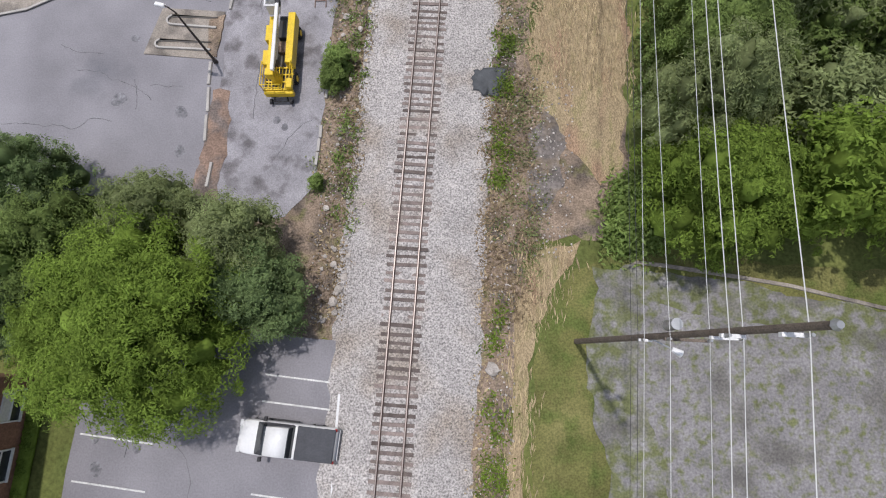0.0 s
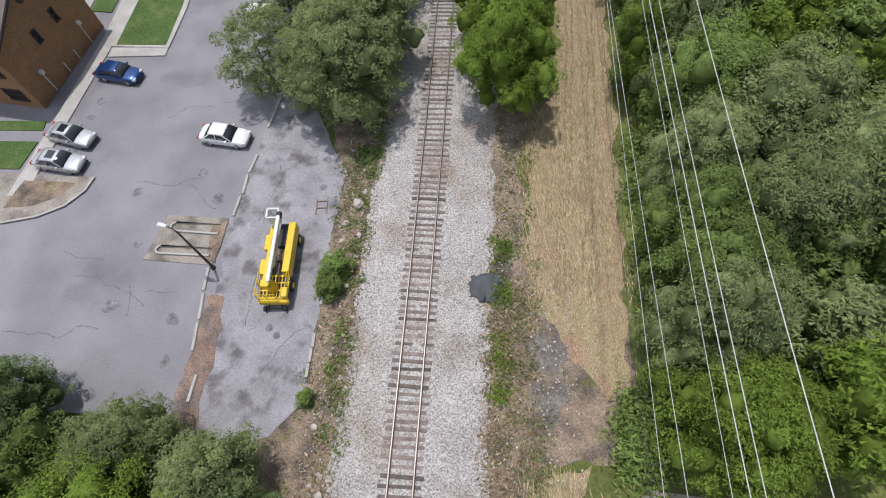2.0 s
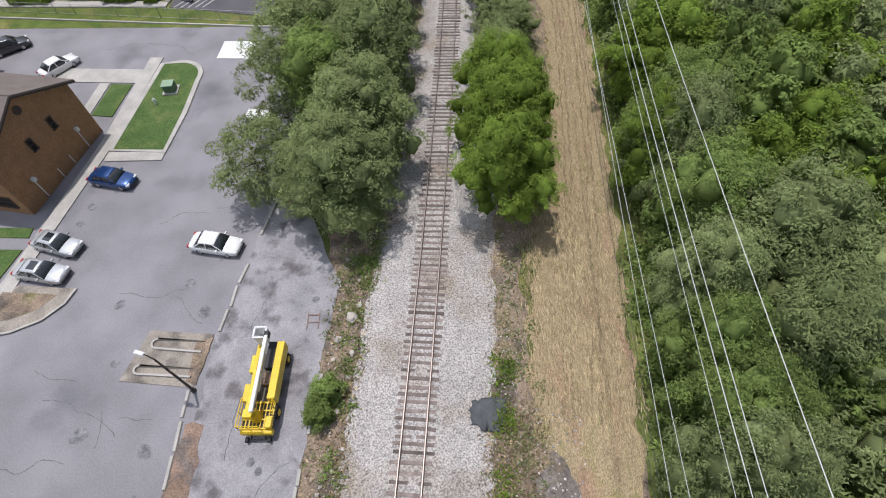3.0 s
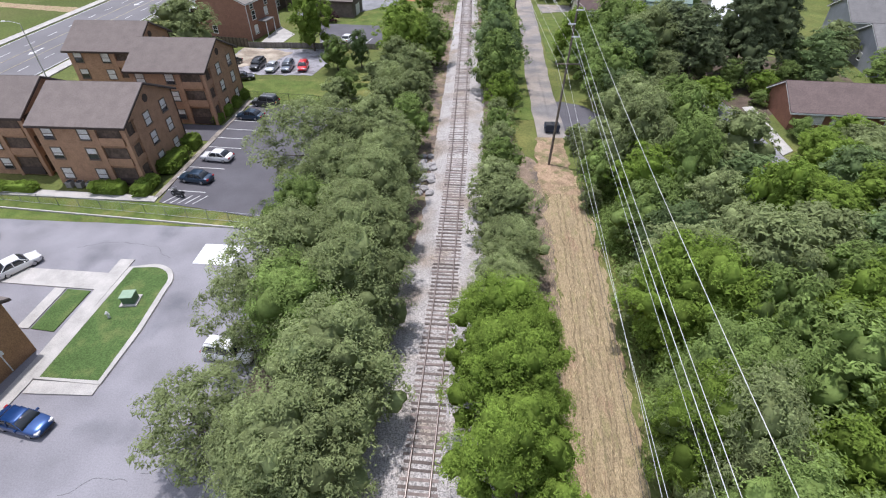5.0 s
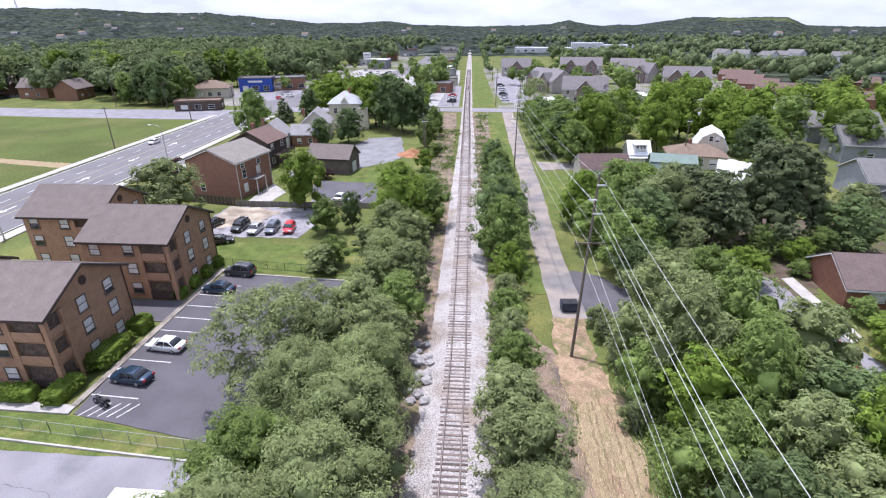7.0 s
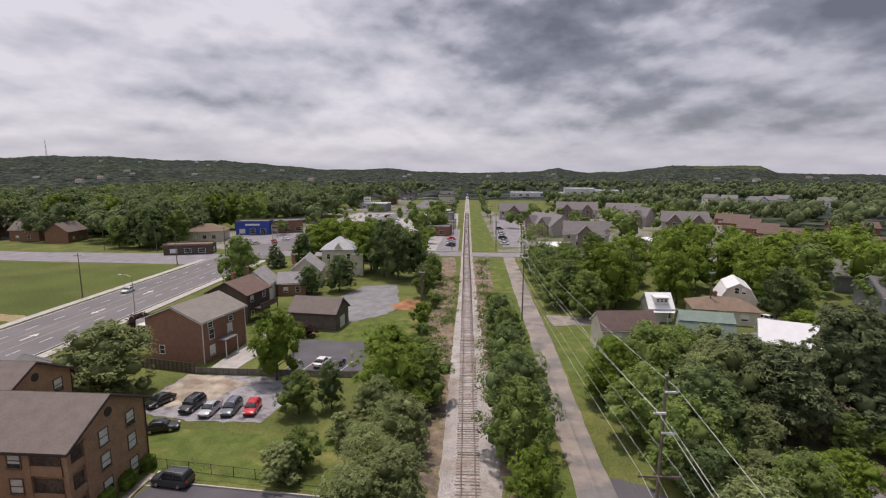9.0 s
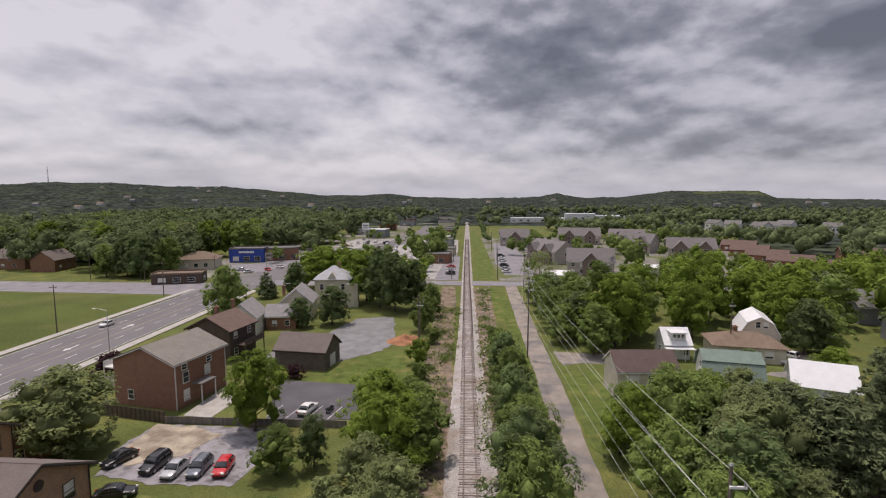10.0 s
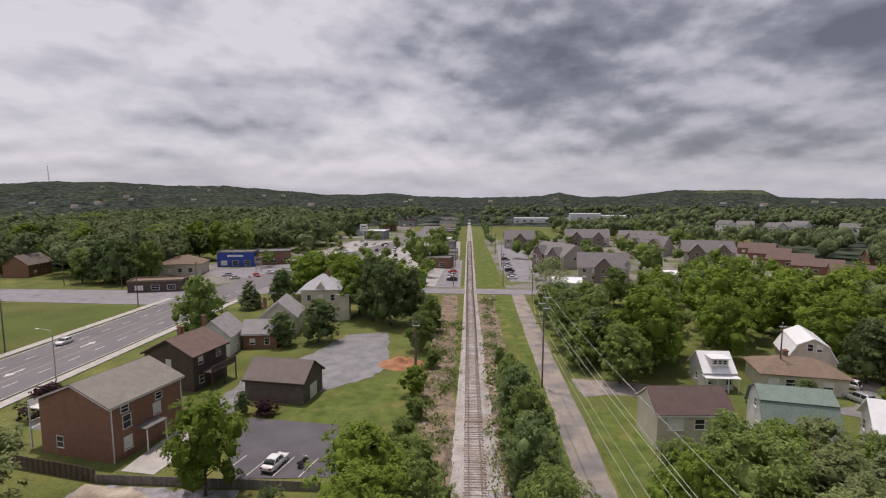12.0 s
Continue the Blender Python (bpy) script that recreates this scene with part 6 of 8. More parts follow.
house(pose(44.6, 132.0, GZ, 0, 0, -22), 5.6, 4.4, 2.4, 3.6, SIDING_WHITE, SHINGLE_GREEN, "small outbuilding with a green roof", [], TRIM_WHITE, 0.3, "gable", "shed", "shed")
house(pose(54.6, 96.6, GZ, 0, 0, -4), 22.0, 8.6, 2.9, 5.4, BRICK_RED, mat("dark red-brown shingles", (0.150, 0.112, 0.102), scale=0.8, var=0.12, fine=7, fvar=0.18), "low red-brown brick house with a brown gable roof", [("s", -7.6, 1.6, 1.6, 1.2), ("s", -3.6, 1.6, 1.0, 1.2), ("s", 2, 1.6, 1.6, 1.2)], TRIM_WHITE, 0.5, "gable", "house", fascia=TRIM_WHITE, doors=[("s", -5.2, 0.95, 2.05)])
house(pose(66, 84, GZ, 0, 0, -10), 12, 7, 2.8, 4.2, BRICK_RED, SHINGLE_BROWN, "low brick house with a brown roof", [("s", -3, 1.6, 1.4, 1.2)], TRIM_WHITE, 0.4, "gable", "house")
for x, y, L, W, rz, rg in ((82, 137, 20, 12, -8, 7.6), (98, 170, 20, 12, -8, 8.0), (102, 193, 18, 11, -8, 8.0), (76, 119, 18, 11, -8, 7.2)):
    house(pose(x, y, GZ, 0, 0, rz), L, W, 4.6, rg, SIDING_GREY, SHINGLE_GREY, "grey sided house with a grey shingle roof", [("w", 0, 1.8, 1.2, 1.3), ("s", -4, 1.8, 1.4, 1.3), ("s", 2, 1.8, 1.4, 1.3)], TRIM_WHITE, 0.5, "gable", "house", group="grey houses", fascia=TRIM_WHITE)

# grey town houses and red rows further off


def town_house(x, y, rz, L=22, W=13, n=3):
    H = house(pose(x, y, GZ, 0, 0, rz), L, W, 5.8, 10.4, mat("beige-grey siding", (0.40, 0.36, 0.33), scale=0.8, var=0.08, fine=6, fvar=0.06), mat("mauve-grey shingles", (0.185, 0.170, 0.170), scale=0.8, var=0.1, fine=5, fvar=0.14, rnd=0.08), "beige two-storey town house with gabled fronts and a grey roof", [("s", -L / 2 + 2.2 + i * (L - 4.4) / 4, z1, 1.2, 1.4) for i in range(5) for z1 in (1.8, 4.4)] + [("e", 0, 4.4, 1.2, 1.4), ("w", 0, 4.4, 1.2, 1.4)], TRIM_WHITE, 0.5, "gable", "town house", "town_house", "beige town houses", fascia=TRIM_WHITE)
    for i in range(n):
        u = -L / 2 + L / n * (i + 0.5)
        bm = bmesh.new()
        f = bm.faces.new([bm.verts.new((u + a, -W / 2 - 1.2, b)) for a, b in ((-3.2, -0.2), (3.2, -0.2), (3.2, 5.7), (0, 9.2), (-3.2, 5.7))])
        r = bmesh.ops.extrude_face_region(bm, geom=[f])
        bmesh.ops.translate(bm, vec=(0, 4.5, 0), verts=[v for v in r["geom"] if isinstance(v, bmesh.types.BMVert)])
        bmesh.ops.holes_fill(bm, edges=bm.edges)
        bmesh.ops.recalc_face_normals(bm, faces=bm.faces)
        part("bay", bm, mat("mauve-brown siding", (0.205, 0.155, 0.140), scale=0.8, var=0.08, fine=6, fvar=0.08), H)
        bm = bmesh.new()
        for s in (-1, 1):
            box(bm, (u + s * 1.75, -W / 2 + 0.9, 7.42), (4.9, 4.9, 0.16), ry=s * math.atan2(3.5, 3.2))
        part("bay_roof", bm, SHINGLE_GREY, H)
        window(H, pose(u, -W / 2 - 1.22, 4.5), 1.6, 1.5, TRIM_WHITE, GLASS)
        window(H, pose(u, -W / 2 - 1.22, 1.8), 1.6, 1.5, TRIM_WHITE, GLASS)


for x, y, rz, L, n in ((43.5, 268, -10, 18, 1), (33, 306, -60, 22, 2), (64, 396, -8, 26, 2), (21, 384, 0, 18, 1), (88, 352, -40, 20, 2), (105, 322, -12, 22, 2), (93, 384, -20, 24, 2)):
    town_house(x, y, rz, L, 13, n)
for x, y, rz, L in ((146, 356, -35, 17), (139, 331, -35, 17), (135, 308, -32, 17), (134, 288, -30, 17), (137, 269, -24, 18), (152, 256, -12, 20), (186, 318, -20, 20)):
    house(pose(x, y, GZ, 0, 0, rz), L, 10, 3.6, 6.2, BRICK_RED, SHINGLE_RED, "long low red brick row house with a red-brown roof", [("s", -L / 2 + 3 + i * 5, 1.8, 1.4, 1.3) for i in range(int(L / 5.5))], TRIM_WHITE, 0.4, "gable", "row house", "row_house", "red brick row houses")
house(pose(25.6, 241.5, GZ + 0.6, 0, 0, -5), 9, 7, 3.4, 4.6, SIDING_WHITE, METAL_WHITE, "small white building with a white roof", [("s", -2, 1.8, 1.2, 1.2), ("s", 2, 1.8, 1.2, 1.2)], TRIM_WHITE, 0.4, "gable", "building", "building")
house(pose(70, 268, GZ, 0, 0, -20), 12, 6, 2.8, 3.8, SIDING_WHITE, METAL_WHITE, "long white shed with a white roof", [("s", -3, 1.6, 1.2, 1)], TRIM_WHITE, 0.3, "gable", "shed", "shed")
# houses on the far slopes and a mast on the hill
slope_rnd = random.Random(31)
for i in range(22):
    az = slope_rnd.uniform(-43, -6) if i < 16 else slope_rnd.uniform(0, 38)
    r = slope_rnd.uniform(1100, 2900) if az < -20 else slope_rnd.uniform(1000, 1900)
    x, y = r * math.sin(radians(az)), 60 + r * math.cos(radians(az))
    big = r > 1400
    house(pose(x, y, GZ + hills(az, r) + (6 if r > 900 else 4), 0, 0, (az * 53) % 40 - 20), 15 if big else 12, 10 if big else 9, 3.6, 6.4, (SIDING_GREY, SIDING_CREAM, SIDING_WHITE)[i % 3], (SHINGLE_GREY, SHINGLE_TAN, SHINGLE_BROWN)[(i * 2) % 3], ("grey", "cream", "white")[i % 3] + " house on the wooded slope", [("s", -3, 2, 1.4, 1.4), ("s", 3, 2, 1.4, 1.4)], TRIM_WHITE, 0.4, "gable", "house", group="houses on the far slopes")
for x, y, rz in ((206, 520, -60), (216, 508, -35), (226, 484, -70), (238, 490, -28), (262, 512, -55), (276, 476, -40)):
    house(pose(x, y, GZ, 0, 0, rz), 12, 10, 6.8, 9.8, SIDING_WHITE, SHINGLE_GREY, "white two-storey house with a grey roof among woods", [("s", u, z1, 1.3, 1.5) for u in (-3.6, -1.2, 1.2, 3.6) for z1 in (1.8, 4.4)], TRIM_WHITE, 0.5, "gable", "house", group="white houses in the woods")
x, y = 3300 * math.sin(radians(-41.5)), 60 + 3300 * math.cos(radians(-41.5))
M = thing("radio_mast", pose(x, y, GZ + hills(-41.5, 3300)), "thin steel radio mast on a hill", "radio mast")
bm = bmesh.new()
for s in range(3):
    a = s * 2.094
    cyl(bm, (3 * math.cos(a), 3 * math.sin(a), 0), (0.8 * math.cos(a), 0.8 * math.sin(a), 84), 0.7, 0.4, 5)
part("lattice", bm, GALV, M)
# far factory and shops
for x, y, L, W, h, m_, lab in ((66, 648, 60, 16, 5, SIDING_WHITE, "long low white factory building"), (118, 668, 34, 20, 9, SIDING_WHITE, "tall white factory block far off"), (150, 690, 50, 20, 6, SIDING_WHITE, "long low white factory building")):
    house(pose(x, y, GZ, 0, 0, -6), L, W, h, h, m_, METAL_WHITE, lab, [("s", -L / 2 + 4 + i * 8, h * 0.5, 3, 1.6) for i in range(int(L / 8))], GALV, 0.2, "flat", "factory", "factory")
house(pose(-101.5, 308, GZ, 0, 0, 22), 16, 14, 5.8, 5.8, BRICK, SHINGLE_GREY, "brown brick store with a flat roof", [("s", -6, 2, 3, 2), ("s", 0, 2, 3, 2), ("s", 6, 2, 3, 2)], TRIM_WHITE, 0.3, "flat", "store", "store")
BLUE = mat("blue shop front", (0.045, 0.085, 0.36), scale=0.8, var=0.1, fine=6, fvar=0.08)
H = house(pose(-114, 298.5, GZ, 0, 0, 10), 16, 10, 6.4, 6.4, BLUE, SHINGLE_GREY, "bright blue store with a flat roof", [("s", -5, 1.8, 2.6, 2.2), ("s", 0, 1.8, 2.6, 2.2), ("s", 5, 1.8, 2.6, 2.2), ("e", 0, 1.8, 2.4, 2.2)], TRIM_WHITE, 0.3, "flat", "store", "store")
add_box(H, "sign_band", (0, -5.1, 5.0), (7.0, 0.12, 0.9), WHITE_PAINT, label="white sign bar")
house(pose(-113, 238, GZ, 0, 0, 16), 17, 8, 3.6, 3.6, SIDING_BROWN, SHINGLE_TAN, "low brown shop with a flat roof", [("s", -5, 1.6, 2.4, 1.6), ("s", 0, 1.6, 2.4, 1.6), ("s", 5, 1.6, 2.4, 1.6), ("e", 0, 1.6, 2, 1.6)], TRIM_WHITE, 0.3, "flat", "shop", "shop")
house(pose(-126, 275, GZ, 0, 0, 14), 16, 12, 4.4, 7.6, SIDING_CREAM, SHINGLE_TAN, "cream bungalow with a low hipped roof", [("s", -4, 2, 1.6, 1.6), ("s", 0, 2, 1.6, 1.6), ("s", 4, 2, 1.6, 1.6)], TRIM_WHITE, 0.6, "hip", "house")
for x, y, rz in ((-207, 270, 6), (-187, 266, 96), (-236, 282, 10), (-262, 300, 0)):
    house(pose(x, y, GZ, 0, 0, rz), 13, 10, 5.0, 8.6, BRICK, SHINGLE_BROWN, "brick house with a brown gable roof among trees", [("s", -3, 1.8, 1.2, 1.4), ("s", 2, 1.8, 1.2, 1.4), ("s", 0, 4.6, 1.2, 1.2)], TRIM_WHITE, 0.5, "gable", "house", group="houses along the cross street")
shop_rnd = random.Random(4)
for i, (x, y) in enumerate([(-22, 300), (-23, 330), (-24, 362), (-27, 398), (-30, 440), (-28, 480), (-78, 440), (-92, 470), (-84, 520), (-30, 540), (-74, 580), (-36, 610), (-80, 650), (-40, 690), (-90, 720)]):
    h = shop_rnd.uniform(3.6, 6.2)
    house(pose(x, y, GZ, 0, 0, shop_rnd.uniform(-6, 6)), shop_rnd.uniform(10, 18), shop_rnd.uniform(10, 16), h, h, (BRICK_RED, SIDING_CREAM, SIDING_GREY, SIDING_WHITE)[i % 4], (METAL_WHITE if i in (3, 6) else SHINGLE_GREY), ("red brick", "cream", "grey", "white")[i % 4] + " flat-roofed shop along the main road", [("s", -3, 1.7, 2.4, 1.8), ("s", 3, 1.7, 2.4, 1.8)], TRIM_WHITE, 0.2, "flat", "shop", "shop", "shops along the main road")
TOWN_EARTH = mat("trodden town ground", (0.215, 0.205, 0.180), scale=0.05, var=0.25, fine=0.9, fvar=0.25, second=(0.118, 0.138, 0.055), sscale=0.035, smin=0.47, smax=0.56, spec=0.08)
patch("town_ground", [(6, 247.5), (90, 246), (165, 250), (165, 445), (0, 445)], GZ + 0.03, TOWN_EARTH, "grey paving and worn grass between town houses", category="ground")
patch("town_ground", [(-140, 262), (-100, 246), (-18, 248), (-20, 445), (-26, 740), (-125, 740), (-120, 345)], GZ + 0.03, TOWN_EARTH, "grey paving and worn grass among shops", category="ground")
patch("parking_lot", [(-126, 280), (-98, 262), (-84, 268), (-66, 300), (-72, 330), (-96, 326), (-104, 292)], GZ + 0.045, ASPHALT_OLD, "grey asphalt lot before a blue store", seed=6)
patch("parking_lot", [(-19, 250), (-11.6, 250), (-14, 360), (-16, 420), (-90, 420), (-96, 330), (-60, 290), (-40, 262)], GZ + 0.05, mat("pale shop lot asphalt", (0.36, 0.35, 0.335), scale=0.08, var=0.15, fine=1.5, fvar=0.15), "pale asphalt lots before the shops", seed=2)
patch("parking_lot", [(8.5, 262), (20, 262), (22, 330), (18, 400), (8, 400), (6, 300)], GZ + 0.05, ASPHALT_OLD, "grey asphalt parking lot beside the railway", seed=3)
patch("parking_lot", [(-19, 248.4), (-9.8, 248.4), (-11.4, 322), (-18, 322)], GZ + 0.06, ASPHALT_OLD, "grey asphalt lot beside the railway crossing", seed=44)
patch("lawn", [(-3.6, 250), (4.4, 250), (4.2, 300), (-0.4, 420), (-8, 560), (-10.5, 560), (-5.4, 360)], GZ + 0.04, LAWN, "bright grass strip beside the railway", seed=40)
patch("lawn", [(2.2, 190), (4.6, 190), (7.2, 205), (6.6, 232), (1.4, 232)], GZ + 0.04, LAWN, "grass between the railway and the lane", 0.2, seed=41)
patch("lawn", [(12.4, 150), (12.1, 122), (14.6, 116), (20, 134), (19, 150.5)], GZ + 0.05, LAWN, "green lawn beside a pale house", 0.15, seed=42)
patch("lawn", [(4.9, 94), (8.4, 94), (8.2, 130), (8.2, 160), (7.6, 200), (4.4, 200), (5.4, 150)], GZ + 0.05, LAWN, "grass verge beside the lane", 0.25, seed=43)
house(pose(-62.5, 114.6, GZ, 0, 0, -22), 11.0, 8.0, 3.4, 5.8, BRICK, SHINGLE_GREY, "low brick house with a weathered grey roof", [("s", -3, 1.6, 1.1, 1.2), ("s", 2, 1.6, 1.1, 1.2), ("e", 0, 1.6, 1.0, 1.2)], TRIM_WHITE, 0.4, "gable", "house", fascia=TRIM_WHITE)

# ---- vehicles ----


def paint_of(name, rgb, metal=0.0):
    return mat(name, rgb, rough=0.28, scale=1.5, var=0.04, fine=9, fvar=0.03, bump=0, metal=metal, coat=0.5, spec=0.5)


PAINTS = {
    "white": paint_of("white car paint", (0.76, 0.76, 0.75)), "silver": paint_of("silver car paint", (0.50, 0.51, 0.52), 0.4), "blue": paint_of("blue car paint", (0.012, 0.055, 0.19), 0.4),
    "black": paint_of("black car paint", (0.018, 0.018, 0.02)), "grey": paint_of("grey car paint", (0.16, 0.18, 0.21), 0.4), "navy": paint_of("navy car paint", (0.02, 0.045, 0.08), 0.3),
    "red": paint_of("red car paint", (0.55, 0.02, 0.025)), "darkgrey": paint_of("dark grey car paint", (0.06, 0.065, 0.07), 0.3),
}


def loft(stations, mirror=True):
    """A closed shell through cross-sections: each is x and a list of (y, z) from the sill to the middle of the top."""
    bm = bmesh.new()
    rings = []
    for x, pts in stations:
        ring = [bm.verts.new((x, -a, b)) for a, b in pts] + [bm.verts.new((x, a, b)) for a, b in reversed(pts) if a > 1e-4]
        rings.append(ring)
    n = len(rings[0])
    for a, b in zip(rings, rings[1:]):
        for i in range(n):
            k = (i + 1) % n
            bm.faces.new((a[i], a[k], b[k], b[i]))
    bm.faces.new(rings[0])
    bm.faces.new(rings[-1])
    bmesh.ops.recalc_face_normals(bm, faces=bm.faces)
    return bm


def wheel(parent, x, y, r, w=0.22):
    bm = bmesh.new()
    cyl(bm, (x, y - w / 2, r), (x, y + w / 2, r), r, n=18)
    bevel(bm, 0.04)
    o = part("wheel", bm, TYRE, parent, smooth=False)
    bm = bmesh.new()
    s = 1 if y > 0 else -1
    cyl(bm, (x, y + s * (w / 2 - 0.02), r), (x, y + s * (w / 2 + 0.015), r), r * 0.64, r * 0.58, n=14)
    part("rim", bm, RIM, o)


CAR_SHAPES = {
    # length, width, belt height, roof height, cabin: windscreen base, roof front, roof rear, rear glass base (from the front), bonnet height
    "sedan": (4.45, 1.74, 0.90, 1.43, 1.16, 1.92, 3.10, 3.86, 0.88),
    "suv": (4.60, 1.84, 1.04, 1.72, 1.24, 1.86, 4.03, 4.50, 1.01),
    "wagon": (4.6, 1.76, 0.95, 1.55, 1.15, 1.95, 3.95, 4.50, 0.92),
    "hatch": (4.2, 1.74, 0.92, 1.46, 1.10, 1.85, 3.45, 4.05, 0.88),
}


def car(m, shape, colour, label, group="parked cars", rack=False, sunroof=False, name="car"):
    """A car with its front towards +x, standing on z = 0."""
    Ln, Wd, belt, roof, a, b, c, d, bon = CAR_SHAPES[shape]
    C = thing(name, m @ Matrix.Diagonal((0.92, 0.96, 0.96, 1)), label, "car", group)
    P, h, X = PAINTS[colour], Wd / 2, lambda u: Ln / 2 - u
    st = []
    for u, wk, zb, zt, crown in ((0.0, 0.62, 0.40, bon * 0.66, 0.02), (0.06, 0.76, 0.32, bon * 0.74, 0.03), (0.2, 0.89, 0.26, bon * 0.82, 0.05), (0.5, 0.97, 0.22, bon * 0.90, 0.06), (a, 1.0, 0.20, bon, 0.05), (b, 1.0, 0.20, belt, 0.02), (c, 1.0, 0.20, belt + 0.02, 0.02), (d, 0.98, 0.22, belt + 0.03, 0.03), (Ln - 0.30, 0.95, 0.26, belt - 0.01, 0.04), (Ln - 0.12, 0.88, 0.30, belt - 0.06, 0.03), (Ln - 0.03, 0.78, 0.34, belt - 0.12, 0.02), (Ln, 0.68, 0.42, belt - 0.20, 0.01)):
        w = h * wk
        st.append((X(u), [(w * 0.90, zb), (w, zb + 0.14), (w * 1.0, (zb + zt) / 2 + 0.04), (w * 0.96, zt - 0.05), (w * 0.82, zt), (w * 0.4, zt + crown * 0.8), (0, zt + crown)]))
    bm = loft(st[::-1])
    bevel(bm, 0.025, 1, 40)
    part("body", bm, P, C, smooth=True)
    # cabin of glass with a painted roof and pillars
    rh = roof - 0.03
    gs = []
    for u, k in ((d, 0.0), (d - (d - c) * 0.35, 0.50), (d - (d - c) * 0.7, 0.83), (c, 0.95), ((b + c) / 2, 1.0), (b, 0.96), (b - (b - a) * 0.35, 0.80), (b - (b - a) * 0.7, 0.46), (a, 0.0)):
        zt = belt + (rh - belt) * k + 0.01
        gs.append((X(u), [(h * (0.90 + 0.04 * min(k * 2, 1)), belt - 0.06), (h * (0.88 - 0.14 * k), zt - 0.03 * k), (h * (0.80 - 0.14 * k), zt + 0.01), (0, zt + 0.04)]))
    part("glass", loft(gs), CARGLASS, C, smooth=True)
    rs_ = []
    for u, k in ((c + 0.16, 0.89), (c, 0.95), ((b + c) / 2, 1.0), (b, 0.96), (b - 0.12, 0.90)):
        zt = belt + (rh - belt) * k + 0.03
        rs_.append((X(u), [(h * (0.89 - 0.14 * k), zt - 0.07), (h * (0.86 - 0.14 * k), zt), (h * 0.5, zt + 0.03), (0, zt + 0.045)]))
    part("roof", loft(rs_), P, C, smooth=True)
    for s in (-1, 1):
        for u0, z0, u1, k0, k1 in ((a + 0.1, belt + 0.03, b, 0.89, 0.755), (d - 0.1, belt + 0.05, c, 0.88, 0.755), ((b + c) / 2 + 0.1, belt, (b + c) / 2 + 0.1, 0.945, 0.765)):
            bm = bmesh.new()
            cyl(bm, (X(u0), s * h * k0, z0 - 0.02), (X(u1), s * h * k1, rh - 0.03), 0.045, n=5)
            part("pillar", bm, P, C)
    for s in (-1, 1):
        wheel(C, X(0.95), s * (h - 0.12), 0.33)
        wheel(C, X(Ln - 1.0), s * (h - 0.12), 0.33)
        bm = bmesh.new()
        box(bm, (X(0.16), s * h * 0.66, bon * 0.74), (0.3, 0.36, 0.15), s * -14)
        part("headlight", bm, LAMPGLASS, C)
        bm = bmesh.new()
        box(bm, (X(Ln - 0.06), s * h * 0.70, belt - 0.16), (0.16, 0.32, 0.18), s * 10)
        part("taillight", bm, TAIL, C)
        bm = bmesh.new()
        box(bm, (X(a + 0.45), s * (h + 0.08), belt + 0.06), (0.14, 0.2, 0.13))
        part("mirror", bm, P, C)
    for u, nm in ((-0.0, "front_bumper"), (Ln, "rear_bumper")):
        bm = bmesh.new()
        box(bm, (X(u), 0, 0.36), (0.1, Wd * 0.7, 0.12))
        part(nm, bm, BLACK_PLASTIC, C)
    if rack:
        for s in (-1, 1):
            bm = bmesh.new()
            cyl(bm, (X(b), s * h * 0.58, rh + 0.12), (X(c), s * h * 0.58, rh + 0.12), 0.025, n=6)
            for u in (b, (b + c) / 2, c):
                cyl(bm, (X(u), s * h * 0.58, rh), (X(u), s * h * 0.58, rh + 0.12), 0.02, n=5)
            part("roof_rail", bm, GALV if colour != "white" else BLACK_PLASTIC, C)
    if sunroof:
        bm = bmesh.new()
        box(bm, (X((b + c) / 2 - 0.1), 0, rh + 0.072), (0.7, 0.8, 0.015))
        part("sunroof", bm, CARGLASS, C)
    return C


LOT = GZ + 0.06
car(pose(-20.1, 33.9, LOT, 0, 0, -8), "sedan", "white", "white sedan parked on grey asphalt")
car(pose(-33.1, 33.75, LOT, 0, 0, -14), "sedan", "silver", "silver sedan with a dark open sunroof", sunroof=True)
car(pose(-33.05, 31.1, LOT, 0, 0, -8), "sedan", "silver", "silver sedan parked beside another", sunroof=True)
car(pose(-31.5, 40.8, LOT, 0, 0, -10), "sedan", "blue", "dark blue sedan parked by a kerb")
car(pose(-19.3, 48.0, LOT, 0, 0, -6), "suv", "white", "white sport utility vehicle with roof rails under a tree", rack=True)
car(pose(-44.4, 57.0, LOT, 0, 0, 58), "sedan", "white", "white sedan parked near the fence")
car(pose(-52.0, 60.6, LOT, 0, 0, 40), "wagon", "darkgrey", "dark grey wagon parked near a building")
car(pose(-34.35, 74.1, LOT, 0, 0, 172), "sedan", "navy", "dark navy sedan in a marked space")
car(pose(-33.95, 79.4, LOT, 0, 0, 174), "sedan", "white", "white coupe in a marked space")
car(pose(-34.3, 92.0, LOT, 0, 0, 174), "sedan", "navy", "dark blue sedan in a marked space")
car(pose(-33.75, 97.0, LOT, 0, 0, 174), "suv", "darkgrey", "dark grey minivan with roof rails", rack=True)
car(pose(-46.2, 114.4, LOT, 0, 0, -110), "sedan", "black", "black sedan on a gravel lot")
car(pose(-41.0, 113.4, LOT, 0, 0, -95), "suv", "black", "black sport utility vehicle on a gravel lot", rack=True)
car(pose(-38.0, 112.5, LOT, 0, 0, -90), "sedan", "silver", "silver sedan on a gravel lot")
car(pose(-35.3, 113.0, LOT, 0, 0, -87), "wagon", "grey", "blue-grey wagon on a gravel lot", rack=True)
